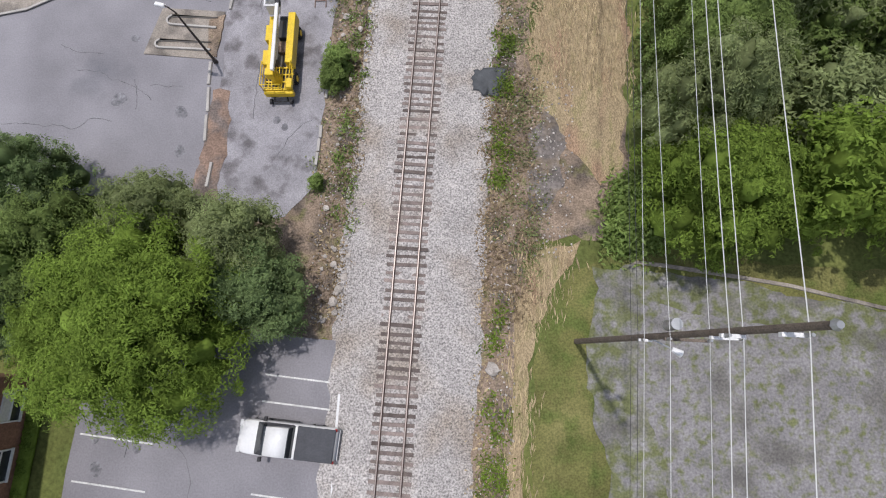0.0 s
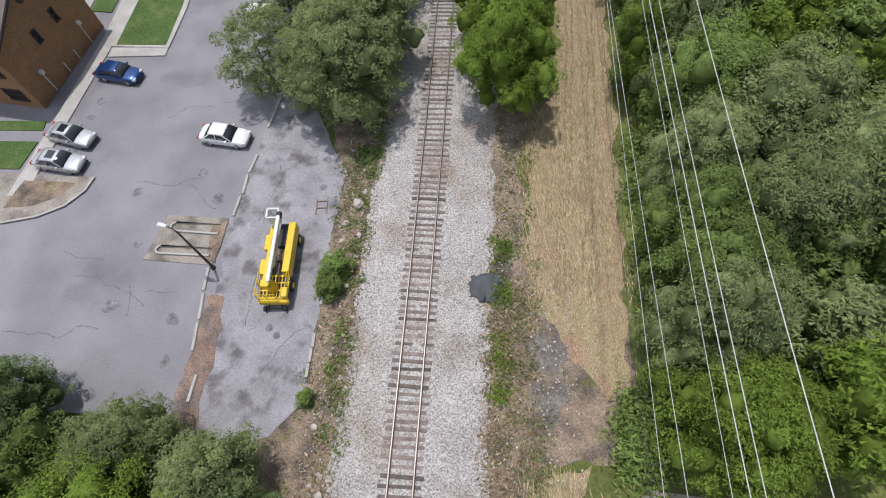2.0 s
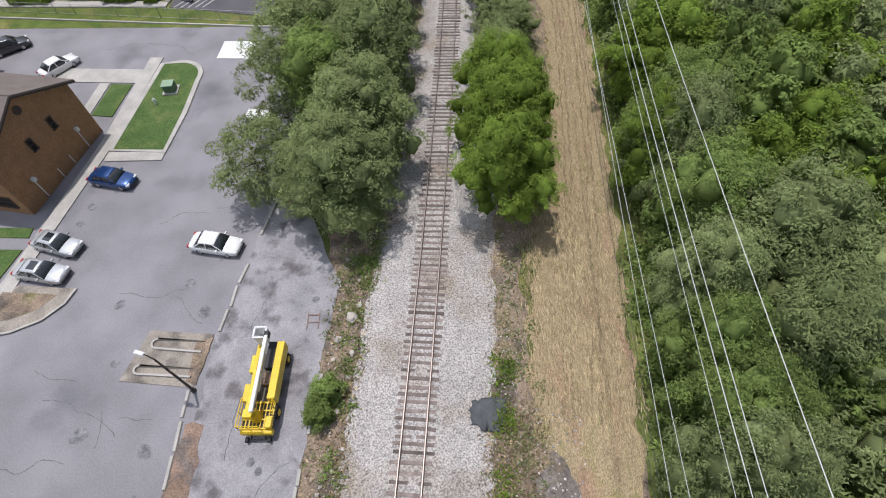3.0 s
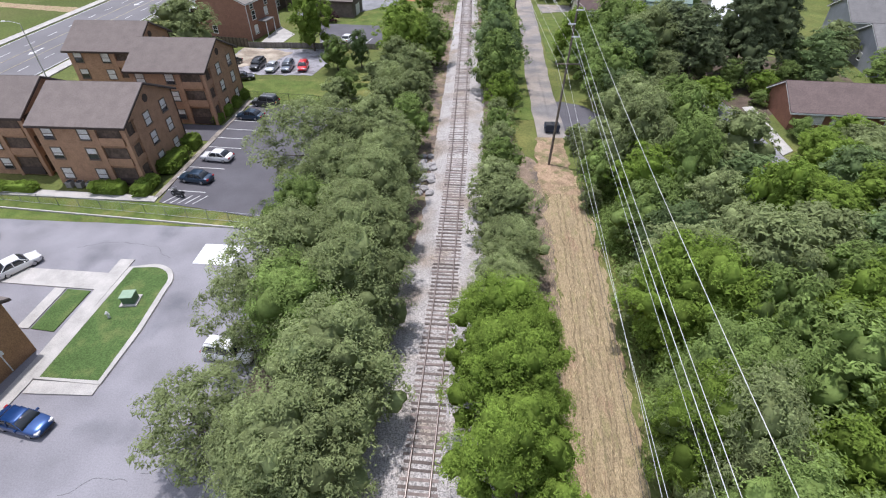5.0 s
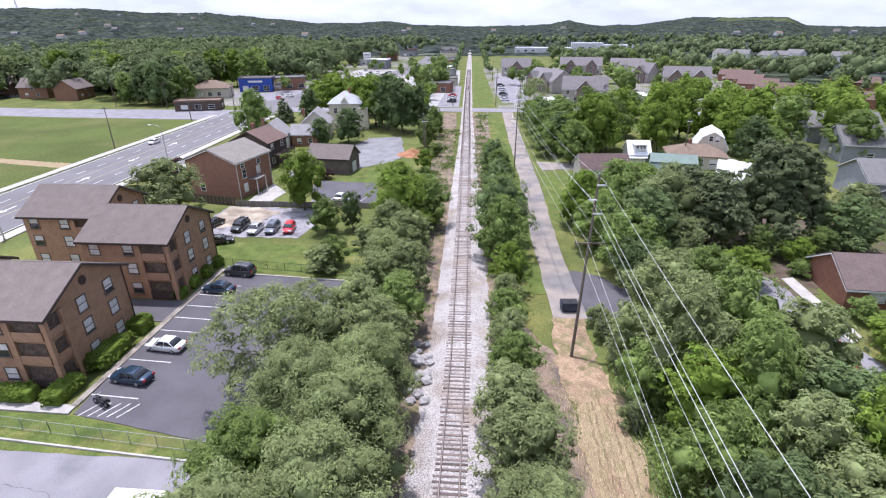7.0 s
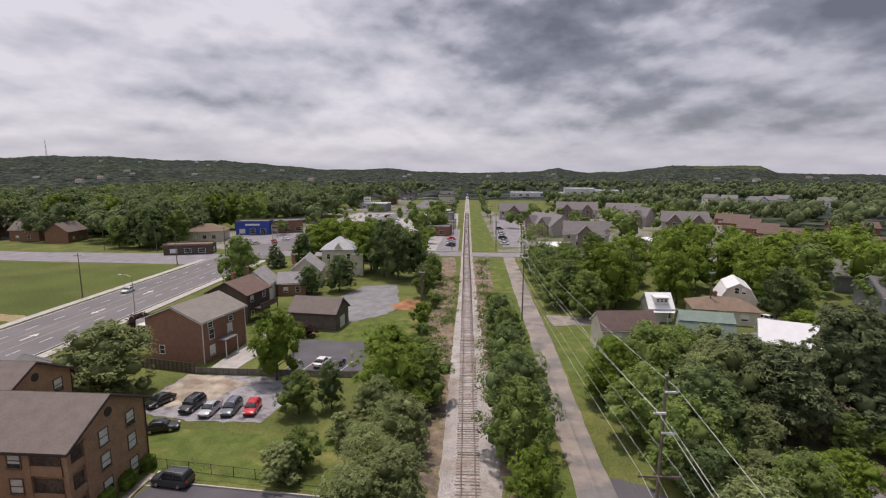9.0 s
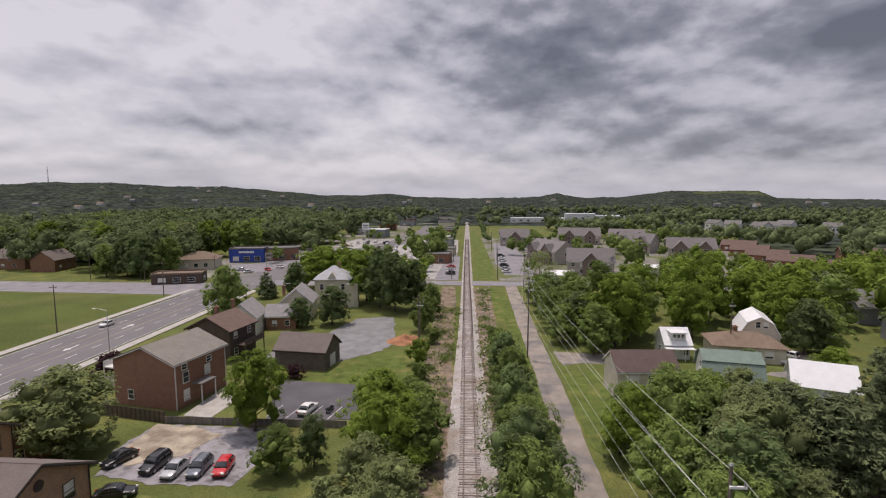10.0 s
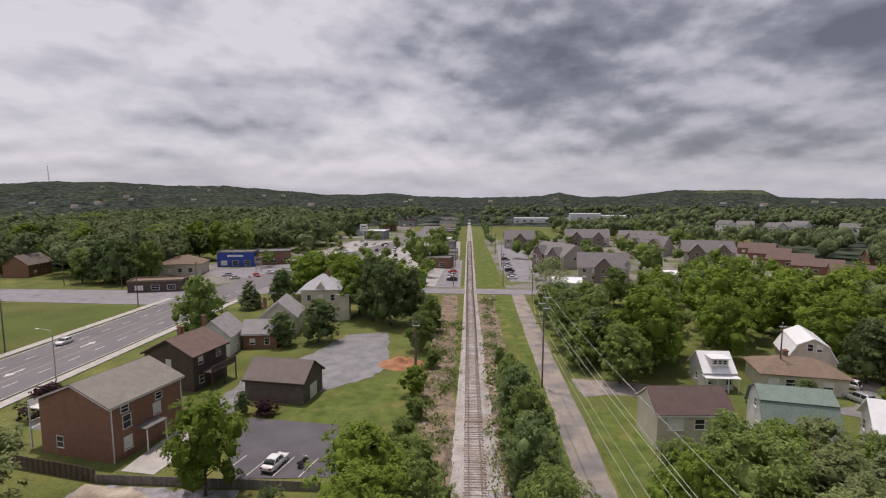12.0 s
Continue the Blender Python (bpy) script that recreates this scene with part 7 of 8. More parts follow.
car(pose(-32.5, 113.2, LOT, 0, 0, -83), "hatch", "red", "bright red hatchback on a gravel lot")
car(pose(-41.6, 107.4, LOT, 0, 0, 20), "sedan", "black", "black sedan half hidden by a building")
car(pose(-28.0, 129.9, LOT, 0, 0, 80), "sedan", "white", "white sedan on a dark asphalt lot")
car(pose(-94.5, 176, GZ + 0.08, 0, 0, -90), "sedan", "white", "white sedan on the main road", "cars on the main road")
car(pose(59.0, 161.0, GZ + 0.05, 0, 0, 130), "wagon", "white", "white car beside a house")
car(pose(56.6, 154.6, GZ + 0.05, 0, 0, 110), "suv", "silver", "pale van beside a house")
far_rnd = random.Random(31)
protos = [car(pose(-13.5, 262, LOT, 0, 0, 170), "suv", "black", "black car at the roadside", "distant parked cars"), car(pose(-13.8, 268, LOT, 0, 0, 170), "sedan", "white", "white car at the roadside", "distant parked cars"), car(pose(-14, 274, LOT, 0, 0, 170), "sedan", "silver", "silver car at the roadside", "distant parked cars"), car(pose(-14.2, 282, LOT, 0, 0, 170), "sedan", "red", "red car at the roadside", "distant parked cars")]
for i in range(34):
    copy_thing(protos[far_rnd.randrange(4)], pose(far_rnd.uniform(-88, -36), far_rnd.uniform(300, 415), LOT, 0, 0, far_rnd.choice((80, 95, 170, 260))))
for i in range(7):
    copy_thing(protos[(1, 2, 0, 1, 2, 1, 0)[i]], pose(9.6, 268 + i * 9, LOT, 0, 0, 10))
for i in range(6):
    copy_thing(protos[(1, 0, 2, 3, 1, 2)[i]], pose(lerp(ROAD, 320 + i * 38) + (-5, 4)[i % 2], 320 + i * 38, GZ + 0.09, 0, 0, (-80, 95)[i % 2]))
for x, y in ((-98, 262), (-92, 268), (-90, 276), (-104, 268), (-84, 282), (-80, 290)):
    copy_thing(protos[far_rnd.randrange(4)], pose(x, y, LOT, 0, 0, far_rnd.uniform(0, 360)))


def pickup(m, colour, label):
    C = thing("pickup_truck", m, label, "pickup truck", "parked cars")
    P, h, Ln = PAINTS[colour], 0.98, 5.8
    X = lambda u: Ln / 2 - u
    st = []
    for u, wk, zb, zt in ((0, 0.72, 0.45, 0.88), (0.10, 0.86, 0.38, 0.98), (0.35, 0.96, 0.34, 1.05), (0.8, 1.0, 0.32, 1.10), (1.35, 1.0, 0.32, 1.14), (3.3, 1.0, 0.32, 1.14), (3.55, 1.0, 0.36, 1.16), (Ln - 0.1, 1.0, 0.42, 1.16), (Ln, 0.97, 0.5, 1.12)):
        w = h * wk
        st.append((X(u), [(w * 0.93, zb), (w, zb + 0.15), (w, zt - 0.14), (w * 0.94, zt - 0.02), (w * 0.5, zt + 0.02), (0, zt + 0.03)]))
    bm = loft(st[::-1])
    bevel(bm, 0.03, 1, 35)
    part("body", bm, P, C, smooth=True)
    part("glass", loft([(X(3.36), [(h * 0.92, 1.1), (h * 0.90, 1.16), (0, 1.2)]), (X(3.2), [(h * 0.95, 1.1), (h * 0.80, 1.80), (0, 1.84)]), (X(1.75), [(h * 0.95, 1.1), (h * 0.80, 1.80), (0, 1.84)]), (X(1.15), [(h * 0.92, 1.1), (h * 0.90, 1.15), (0, 1.19)])]), CARGLASS, C)
    part("roof", loft([(X(3.16), [(h * 0.86, 1.70), (h * 0.80, 1.84), (0, 1.88)]), (X(2.6), [(h * 0.87, 1.70), (h * 0.81, 1.86), (0, 1.91)]), (X(1.86), [(h * 0.84, 1.70), (h * 0.78, 1.83), (0, 1.86)])]), P, C, smooth=True)
    bm = bmesh.new()
    box(bm, (X(4.65), 0, 1.22), (2.25, 1.86, 0.10))
    bevel(bm, 0.03)
    part("bed_cover", bm, mat("dark grey vinyl", (0.07, 0.072, 0.08), rough=0.75, scale=2, var=0.12, fine=10, fvar=0.1), C, "dark grey soft bed cover")
    for s in (-1, 1):
        wheel(C, X(1.0), s * 0.86, 0.40, 0.28)
        wheel(C, X(4.55), s * 0.86, 0.40, 0.28)
        for nm, u, v, z, sz, mm in (("headlight", 0.1, 0.74, 0.9, (0.2, 0.34, 0.2), LAMPGLASS), ("taillight", Ln - 0.05, 0.88, 0.95, (0.12, 0.16, 0.36), TAIL), ("mirror", 1.55, 1.12, 1.22, (0.16, 0.24, 0.22), BLACK_PLASTIC), ("running_board", 2.4, 1.0, 0.38, (1.9, 0.16, 0.06), BLACK_PLASTIC)):
            bm = bmesh.new()
            box(bm, (X(u), s * v, z), sz)
            part(nm, bm, mm, C)
    bm = bmesh.new()
    box(bm, (X(-0.02), 0, 0.55), (0.16, 1.7, 0.26))
    box(bm, (X(Ln + 0.02), 0, 0.5), (0.16, 1.7, 0.2))
    part("bumper", bm, GALV, C)
    return C


pickup(pose(-9.9, -2.75, LOT, 0, 0, 177), "white", "white pickup truck with a dark covered bed")


def dumpster(m, label):
    D = thing("dumpster", m, label, "dumpster")
    steel = mat("dark blue steel", (0.035, 0.045, 0.075), rough=0.5, scale=1.5, var=0.25, fine=8, fvar=0.15)
    bm = bmesh.new()
    box(bm, (0, 0, 0.66), (1.9, 1.3, 1.0), 0, (1.04, 1.12))
    bevel(bm, 0.03)
    part("bin", bm, steel, D)
    for s in (-1, 1):
        bm = bmesh.new()
        box(bm, (s * 0.49, 0, 1.20), (0.95, 1.44, 0.07), 0, (0.95, 0.95), rx=radians(-4))
        bevel(bm, 0.02)
        part("lid", bm, BLACK_PLASTIC, D, "black plastic lid")
        bm = bmesh.new()
        box(bm, (s * 1.02, 0, 0.8), (0.14, 0.9, 0.16))
        part("fork_pocket", bm, steel, D)
        for y in (-0.5, 0.5):
            bm = bmesh.new()
            cyl(bm, (s * 0.8 - 0.03, y, 0.09), (s * 0.8 + 0.03, y, 0.09), 0.09, n=10)
            part("caster", bm, TYRE, D)


dumpster(pose(10.1, 90.3, GZ + 0.08, 0, 0, 4), "dark blue steel dumpster at the end of a lane")


def bucket_truck(m):
    """Boom truck: its rear towards -y, its bucket over the front."""
    T = thing("bucket_truck", m, "yellow bucket truck with a white boom, parked on asphalt", "truck")

    def b(name, c, s, mm=YELLOW, bev=0.03, rz=0, rx=0.0, taper=(1, 1), label=""):
        bm = bmesh.new()
        box(bm, c, s, rz, taper, rx=rx)
        if bev:
            bevel(bm, bev)
        return part(name, bm, mm, T, label)

    b("chassis", (0, 0.2, 0.62), (0.95, 6.6, 0.26), BLACK_PLASTIC)
    for y in (-1.7, 2.2):
        for s in (-1, 1):
            wheel_bm = bmesh.new()
            cyl(wheel_bm, (s * 0.78, y, 0.46), (s * 1.10, y, 0.46), 0.46, n=18)
            bevel(wheel_bm, 0.05)
            w = part("wheel", wheel_bm, TYRE, T)
            wheel_bm = bmesh.new()
            cyl(wheel_bm, (s * 1.09, y, 0.46), (s * 1.13, y, 0.46), 0.26, 0.22, n=12)
            part("rim", wheel_bm, YELLOW, w)
    b("deck", (0, -0.3, 0.95), (2.1, 5.4, 0.10), mat("dark deck plate", (0.10, 0.09, 0.07), rough=0.6, scale=3, var=0.2, fine=14, fvar=0.2))
    b("tool_box", (0.82, 0.9, 1.35), (0.52, 4.2, 0.95), label="long yellow side tool box")
    b("tool_box", (-0.82, -0.75, 1.35), (0.52, 1.2, 0.90), label="yellow side tool box")
    b("tool_box", (-0.80, 1.35, 1.30), (0.50, 1.3, 0.85), label="yellow side tool box")
    b("tool_box", (-0.74, 2.5, 1.15), (0.44, 0.9, 0.6), label="yellow side tool box")
    b("engine_cover", (0.15, 1.9, 1.15), (0.75, 1.5, 0.45), BLACK_PLASTIC)
    b("fuel_tank", (0.12, 0.4, 1.1), (0.6, 0.9, 0.5), mat("rusty steel", (0.16, 0.11, 0.08), rough=0.7, scale=4, var=0.3, fine=12, fvar=0.3))
    # rear working platform of yellow bars
    for i in range(9):
        b("platform_bar", (-0.98 + i * 0.245, -2.1, 1.18), (0.06, 1.9, 0.06), bev=0)
    for y in (-3.0, -2.4, -1.8, -1.25):
        b("platform_beam", (0, y, 1.16), (2.1, 0.09, 0.09), bev=0)
    b("rear_step", (0, -3.12, 0.82), (2.15, 0.36, 0.5), bev=0.06)
    b("rear_corner_box", (0.85, -2.65, 1.3), (0.42, 0.75, 0.4))
    for x0, y0, x1, y1 in ((-1.04, -3.1, -1.04, -1.2), (1.04, -2.2, 1.04, -1.2), (-1.04, -3.1, 0.4, -3.1)):
        for z in (1.6, 2.0):
            bm = bmesh.new()
            cyl(bm, (x0, y0, z), (x1, y1, z), 0.03, n=6)
            part("guard_rail", bm, YELLOW, T)
        for k in range(3):
            u = k / 2
            bm = bmesh.new()
            cyl(bm, (x0 + (x1 - x0) * u, y0 + (y1 - y0) * u, 1.15), (x0 + (x1 - x0) * u, y0 + (y1 - y0) * u, 2.0), 0.03, n=6)
            part("guard_post", bm, YELLOW, T)
    bm = bmesh.new()
    cyl(bm, (-0.12, -2.2, 1.0), (-0.12, -2.2, 2.0), 0.42, 0.34, 16)
    part("turret", bm, YELLOW, T)
    b("lower_boom", (-0.32, -0.9, 2.3), (0.26, 3.1, 0.30), rx=radians(2), bev=0.04)
    b("boom_knuckle", (-0.22, -2.4, 2.25), (0.6, 0.55, 0.6))
    b("boom_cylinder", (-0.5, -1.2, 2.15), (0.12, 2.0, 0.12), bev=0.02)
    b("upper_boom", (0.02, 0.35, 2.62), (0.26, 5.4, 0.28), WHITE_PAINT, rx=radians(1.0), bev=0.04, label="white fibreglass upper boom")
    b("boom_tip", (0.02, 3.15, 2.6), (0.34, 0.5, 0.34), BLACK_PLASTIC)
    bk = bmesh.new()
    for c, s in (((0, -0.36, 0), (0.8, 0.06, 1.0)), ((0, 0.36, 0), (0.8, 0.06, 1.0)), ((-0.38, 0, 0), (0.06, 0.7, 1.0)), ((0.38, 0, 0), (0.06, 0.7, 1.0)), ((0, 0, -0.48), (0.76, 0.7, 0.05))):
        box(bk, c, s)
    for c, s in (((0, -0.40, 0.5), (0.9, 0.1, 0.08)), ((0, 0.40, 0.5), (0.9, 0.1, 0.08)), ((-0.42, 0, 0.5), (0.1, 0.8, 0.08)), ((0.42, 0, 0.5), (0.1, 0.8, 0.08))):
        box(bk, c, s)
    o = part("bucket", bk, WHITE_PAINT, T, "white open square bucket")
    o.location = (-0.52, 3.35, 2.1)
    # rail wheels at the rear
    bm = bmesh.new()
    for s in (-1, 1):
        cyl(bm, (s * 0.66, -3.5, 0.30), (s * 0.84, -3.5, 0.30), 0.2, n=12)
    cyl(bm, (-0.84, -3.5, 0.30), (0.84, -3.5, 0.30), 0.05, n=6)
    for s in (-1, 1):
        cyl(bm, (s * 0.5, -3.5, 0.3), (s * 0.4, -2.9, 0.7), 0.06, n=6)
    part("rail_gear", bm, BLACK_PLASTIC, T)
    return T


bucket_truck(pose(-13.2, 22.45, GZ + 0.06, 0, 0, 2.5) @ Matrix.Diagonal((0.94, 0.92, 0.95, 1)))

# motorcycle in the hatched space, and another behind the house


def motorcycle(m, label):
    M = thing("motorcycle", m, label, "motorcycle", "motorcycles")
    for x in (-0.7, 0.7):
        bm = bmesh.new()
        cyl(bm, (x, -0.07, 0.31), (x, 0.07, 0.31), 0.31, n=16)
        w = part("wheel", bm, TYRE, M)
        bm = bmesh.new()
        cyl(bm, (x, -0.075, 0.31), (x, 0.075, 0.31), 0.16, n=12)
        part("rim", bm, GALV, w)
    bm = bmesh.new()
    box(bm, (0.0, 0, 0.48), (0.7, 0.34, 0.42))
    bevel(bm, 0.06)
    part("engine", bm, BLACK_PLASTIC, M)
    bm = bmesh.new()
    box(bm, (0.22, 0, 0.84), (0.55, 0.3, 0.24), 0, (0.7, 0.7))
    bevel(bm, 0.05, 2)
    part("fuel_tank", bm, PAINTS["black"], M)
    bm = bmesh.new()
    box(bm, (-0.42, 0, 0.78), (0.75, 0.3, 0.14), 0, (0.9, 0.8))
    bevel(bm, 0.04)
    part("seat", bm, BLACK_PLASTIC, M)
    bm = bmesh.new()
    cyl(bm, (0.7, 0, 0.31), (0.46, 0, 1.0), 0.05, n=6)
    cyl(bm, (0.4, -0.4, 1.08), (0.46, 0, 1.02), 0.02, n=6)
    cyl(bm, (0.4, 0.4, 1.08), (0.46, 0, 1.02), 0.02, n=6)
    part("handlebar", bm, GALV, M)
    bm = bmesh.new()
    cyl(bm, (0.55, 0, 0.92), (0.66, 0, 0.92), 0.1, n=12)
    part("headlight", bm, LAMPGLASS, M)
    for s in (-1, 1):
        bm = bmesh.new()
        box(bm, (-0.6, s * 0.26, 0.62), (0.5, 0.18, 0.3))
        bevel(bm, 0.04)
        part("saddlebag", bm, BLACK_PLASTIC, M)


motorcycle(pose(-35.0, 70.5, LOT, 8, 0, 160), "black touring motorcycle in a hatched space")
motorcycle(pose(-24.7, 130.2, LOT, 8, 0, 74), "black motorcycle on dark asphalt")

# ---- poles, lamps and wires ----


def utility_pole(m, h, arms, label, lean=(0, 0), transformer=False, lamp=False, two=False):
    P = thing("utility_pole", m, label, "utility pole", "utility poles")
    bm = bmesh.new()
    top = (lean[0], lean[1], h)
    cyl(bm, (0, 0, -0.3), top, 0.17, 0.09, 10)
    part("shaft", bm, POLE_WOOD, P)
    at = lambda z: Vector((lean[0] * z / h, lean[1] * z / h, z))
    bm = bmesh.new()
    cyl(bm, at(h), at(h + 0.12), 0.13, 0.08, 8)
    part("cap", bm, GALV, P)
    for z, x0, x1 in arms:
        bm = bmesh.new()
        c = at(z)
        box(bm, (c.x + (x0 + x1) / 2, c.y - 0.14, z), (abs(x1 - x0) + 0.2, 0.10, 0.13))
        a = part("crossarm", bm, WHITE_PAINT if abs(x1 - x0) < 1.3 else POLE_WOOD, P)
        for x in {x0, x1} - {0}:
            bm = bmesh.new()
            cyl(bm, (c.x + x, c.y - 0.14, z + 0.05), (c.x + x, c.y - 0.14, z + 0.32), 0.06, 0.045, 8)
            part("insulator", bm, GALV, a)
    if transformer:
        bm = bmesh.new()
        c = at(transformer)
        cyl(bm, (c.x, c.y + 0.36, transformer - 0.4), (c.x, c.y + 0.36, transformer + 0.4), 0.2, n=14)
        part("transformer", bm, GALV, P, "grey drum transformer")
    if lamp:
        bm = bmesh.new()
        c = at(lamp)
        cyl(bm, c, (c.x + 0.9, c.y - 0.45, lamp + 0.2), 0.03, n=6)
        a = part("lamp_arm", bm, GALV, P)
        bm = bmesh.new()
        cyl(bm, (c.x + 0.85, c.y - 0.42, lamp + 0.18), (c.x + 1.2, c.y - 0.6, lamp + 0.2), 0.09, 0.15, 8)
        part("lamp_head", bm, WHITE_PAINT, a)
    return P


ARMS = [(19.9, 0, 0.95), (17.6, 0, -0.95), (16.5, 0, 0.95), (12.6, -1.5, 1.6)]
P1, P2, P3 = Vector((7.15, 3.85, GZ)), Vector((8.9, 80.8, GZ)), Vector((7.4, 157.4, GZ))
utility_pole(pose(*P1), 22.0, [(20.4, 0, 0.42), (18.6, 0, -0.42), (17.2, 0, 0.7), (14.4, -0.2, 1.15), (12.2, 0, -0.3)], "tall weathered wooden utility pole with white arms", (0.1, -0.5), 14.4, 12.0)
utility_pole(pose(*P2), 18.9, [(17.9, 0, 0.65), (16.5, 0, -0.6), (15.2, 0, 0.65), (12.3, -1.3, 1.3)], "tall weathered wooden utility pole with white arms", (1.2, 2.6))
utility_pole(pose(*P3), 16.4, [(15.6, 0, 0.9), (14.6, 0, -0.9), (13.8, 0, 0.9), (11.2, -1.2, 1.2)], "tall wooden utility pole beside a lane", (0.1, 0), 11.6)
P4 = Vector((13.5, 233, GZ))
utility_pole(pose(*P4), 14.5, [(13.9, 0, 0.9), (13.0, 0, -0.9), (12.2, 0, 0.9), (10.0, -1.2, 1.2)], "wooden utility pole at the crossing", (0, 0))
utility_pole(pose(-14.9, 162.0, GZ), 11.4, [(10.9, -1.1, 1.1), (10.0, -1.1, 1.1)], "wooden utility pole beside a dirt pile")
utility_pole(pose(-14.3, 158.4, GZ), 10.8, [(10.2, -0.6, 0.6)], "wooden utility pole beside the railway", (0.1, 0))
utility_pole(pose(47.9, 160.8, GZ), 11.0, [(10.4, -0.5, 0.5)], "thin wooden pole beside houses")
for x, y, h in ((5.2, 252, 12), (6.8, 300, 11), (-12.4, 252, 10), (-101.5, 168.9, 11.6), (-104, 214, 11), (-96.1, 232, 11), (5.6, 350, 11), (4.8, 400, 11), (-128, 240, 10), (-152, 243, 10), (-14, 300, 10)):
    utility_pole(pose(x, y, GZ), h, [(h - 0.6, -0.9, 0.9)], "wooden utility pole along a street")


def wire(a, b, sag, r, material, label):
    pts = [Vector(a).lerp(Vector(b), i / 24) - Vector((0, 0, 4 * sag * (i / 24) * (1 - i / 24))) for i in range(25)]
    bm = bmesh.new()
    rings = []
    for p in pts:
        rings.append([bm.verts.new(p + Vector((math.cos(k * 1.5708) * r, 0, math.sin(k * 1.5708) * r))) for k in range(4)])
    for u, v in zip(rings, rings[1:]):
        for k in range(4):
            bm.faces.new((u[k], u[(k + 1) % 4], v[(k + 1) % 4], v[k]))
    tagged(part("wire", bm, material), label + " between wooden poles", "wire", "overhead wires")


W1 = [(0.45, -0.62, 20.7), (-0.35, -0.6, 18.9), (0.75, -0.58, 17.5), (-0.15, -0.5, 14.7), (1.15, -0.5, 14.7), (-0.2, -0.45, 12.4), (-0.3, -0.4, 12.0), (-0.2, -0.3, 10.9)]
W2 = [(1.78, 2.3, 18.2), (0.45, 2.1, 16.8), (1.62, 1.95, 15.5), (-0.5, 1.55, 12.6), (2.1, 1.55, 12.6), (0.5, 1.55, 12.6), (0.6, 1.3, 9.6), (0.58, 1.25, 9.0)]
W3 = [(1.0, 0, 15.9), (-0.8, 0, 14.9), (1.0, 0, 14.1), (-1.1, 0, 11.5), (1.2, 0, 11.5), (-0.4, 0, 11.5), (0.1, 0, 9.6), (0.1, 0, 9.0)]
W4 = [(1.0, 0, 14.2), (-0.8, 0, 13.3), (1.0, 0, 12.5), (-1.1, 0, 10.3), (1.2, 0, 10.3), (-0.4, 0, 10.3), (0.1, 0, 8.6), (0.1, 0, 8.0)]
P0 = P1 + (P1 - P2) * 0.75
for i in range(8):
    main = i < 3
    wires = [(P0, W1), (P1, W1), (P2, W2), (P3, W3), (P4, W4)]
    for (pa, wa), (pb, wb) in zip(wires, wires[1:]):
        wire(pa + Vector(wa[i]), pb + Vector(wb[i]), 0.9 if main else 0.7, 0.015 if main else 0.011, WIRE if i not in (6, 7) else WIRE_DARK, "long overhead power line" if main else "thin overhead cable")


def street_lamp(m, h, arm, label, mast=GALV, group="street lamps"):
    S = thing("street_lamp", m, label, "street lamp", group)
    bm = bmesh.new()
    cyl(bm, (0, 0, 0), (0, 0, h), 0.10, 0.06, 8)
    cyl(bm, (0, 0, 0), (0, 0, 0.3), 0.18, 0.16, 8)
    p = part("mast", bm, mast, S)
    bm = bmesh.new()
    cyl(bm, (0, 0, h), (arm * 0.6, 0, h + 0.35), 0.045, n=6)
    cyl(bm, (arm * 0.6, 0, h + 0.35), (arm, 0, h + 0.4), 0.04, n=6)
    part("arm", bm, mast, S)
    bm = bmesh.new()
    box(bm, (arm + 0.3, 0, h + 0.4), (0.75, 0.3, 0.16), 0, (0.8, 0.7))
    bevel(bm, 0.04)
    part("lamp_head", bm, WHITE_PAINT, S)


street_lamp(pose(-18.3, 22.3, GZ + 0.12, 0, 0, 165), 5.3, 0.5, "dark lot lamp with a white head on a concrete island", mat("dark bronze mast", (0.06, 0.05, 0.045), rough=0.5, scale=3, var=0.1, fine=9, fvar=0.1))
street_lamp(pose(-77.5, 154.3, GZ + 0.19, 0, 0, 180), 9.0, 2.4, "tall grey street lamp beside the main road")
street_lamp(pose(-76.6, 106, GZ + 0.19, 0, 0, 180), 9.0, 2.4, "tall grey street lamp beside the main road")
street_lamp(pose(-77, 205, GZ + 0.19, 0, 0, 180), 9.0, 2.4, "tall grey street lamp beside the main road")
street_lamp(pose(-100.6, 124, GZ + 0.19, 0, 0, 0), 8.5, 2.4, "grey street lamp beside the field")
# small road sign board
S = thing("sign", pose(-101.6, 118, GZ), "dark sign board on two posts by the field", "sign")
add_box(S, "board", (0, 0, 2.6), (0.12, 1.8, 1.3), mat("dark blue board", (0.03, 0.04, 0.08), scale=1, var=0.1, fine=5, fvar=0.05))
for u in (-0.6, 0.6):
    add_box(S, "post", (0, u, 1.0), (0.1, 0.1, 2.2), POLE_WOOD)

def pylon_sign(m, w, h, top, material, label):
    S = thing("pylon_sign", m, label, "sign", "roadside signs")
    for sx in (-1, 1):
        add_box(S, "post", (sx * w * 0.36, 0, (top - h) / 2), (0.22, 0.22, top - h + 0.2), GALV)
    add_box(S, "board", (0, 0, top - h / 2), (w, 0.4, h), material, bev=0.04)
    for k in range(2):
        add_box(S, "bar", (0, -0.22, top - h * (0.34 + 0.32 * k)), (w * 0.7, 0.06, h * 0.12), (TRIM_BROWN, GALV)[k])


pylon_sign(pose(-80.5, 408.8, GZ, 0, 0, 8), 5.0, 4.6, 12.5, WHITE_PAINT, "tall white roadside sign on two posts")
pylon_sign(pose(-96.6, 280.5, GZ, 0, 0, 12), 3.2, 3.4, 6.4, CONCRETE_OLD, "grey roadside sign tower at a parking lot")

# ---- fences ----


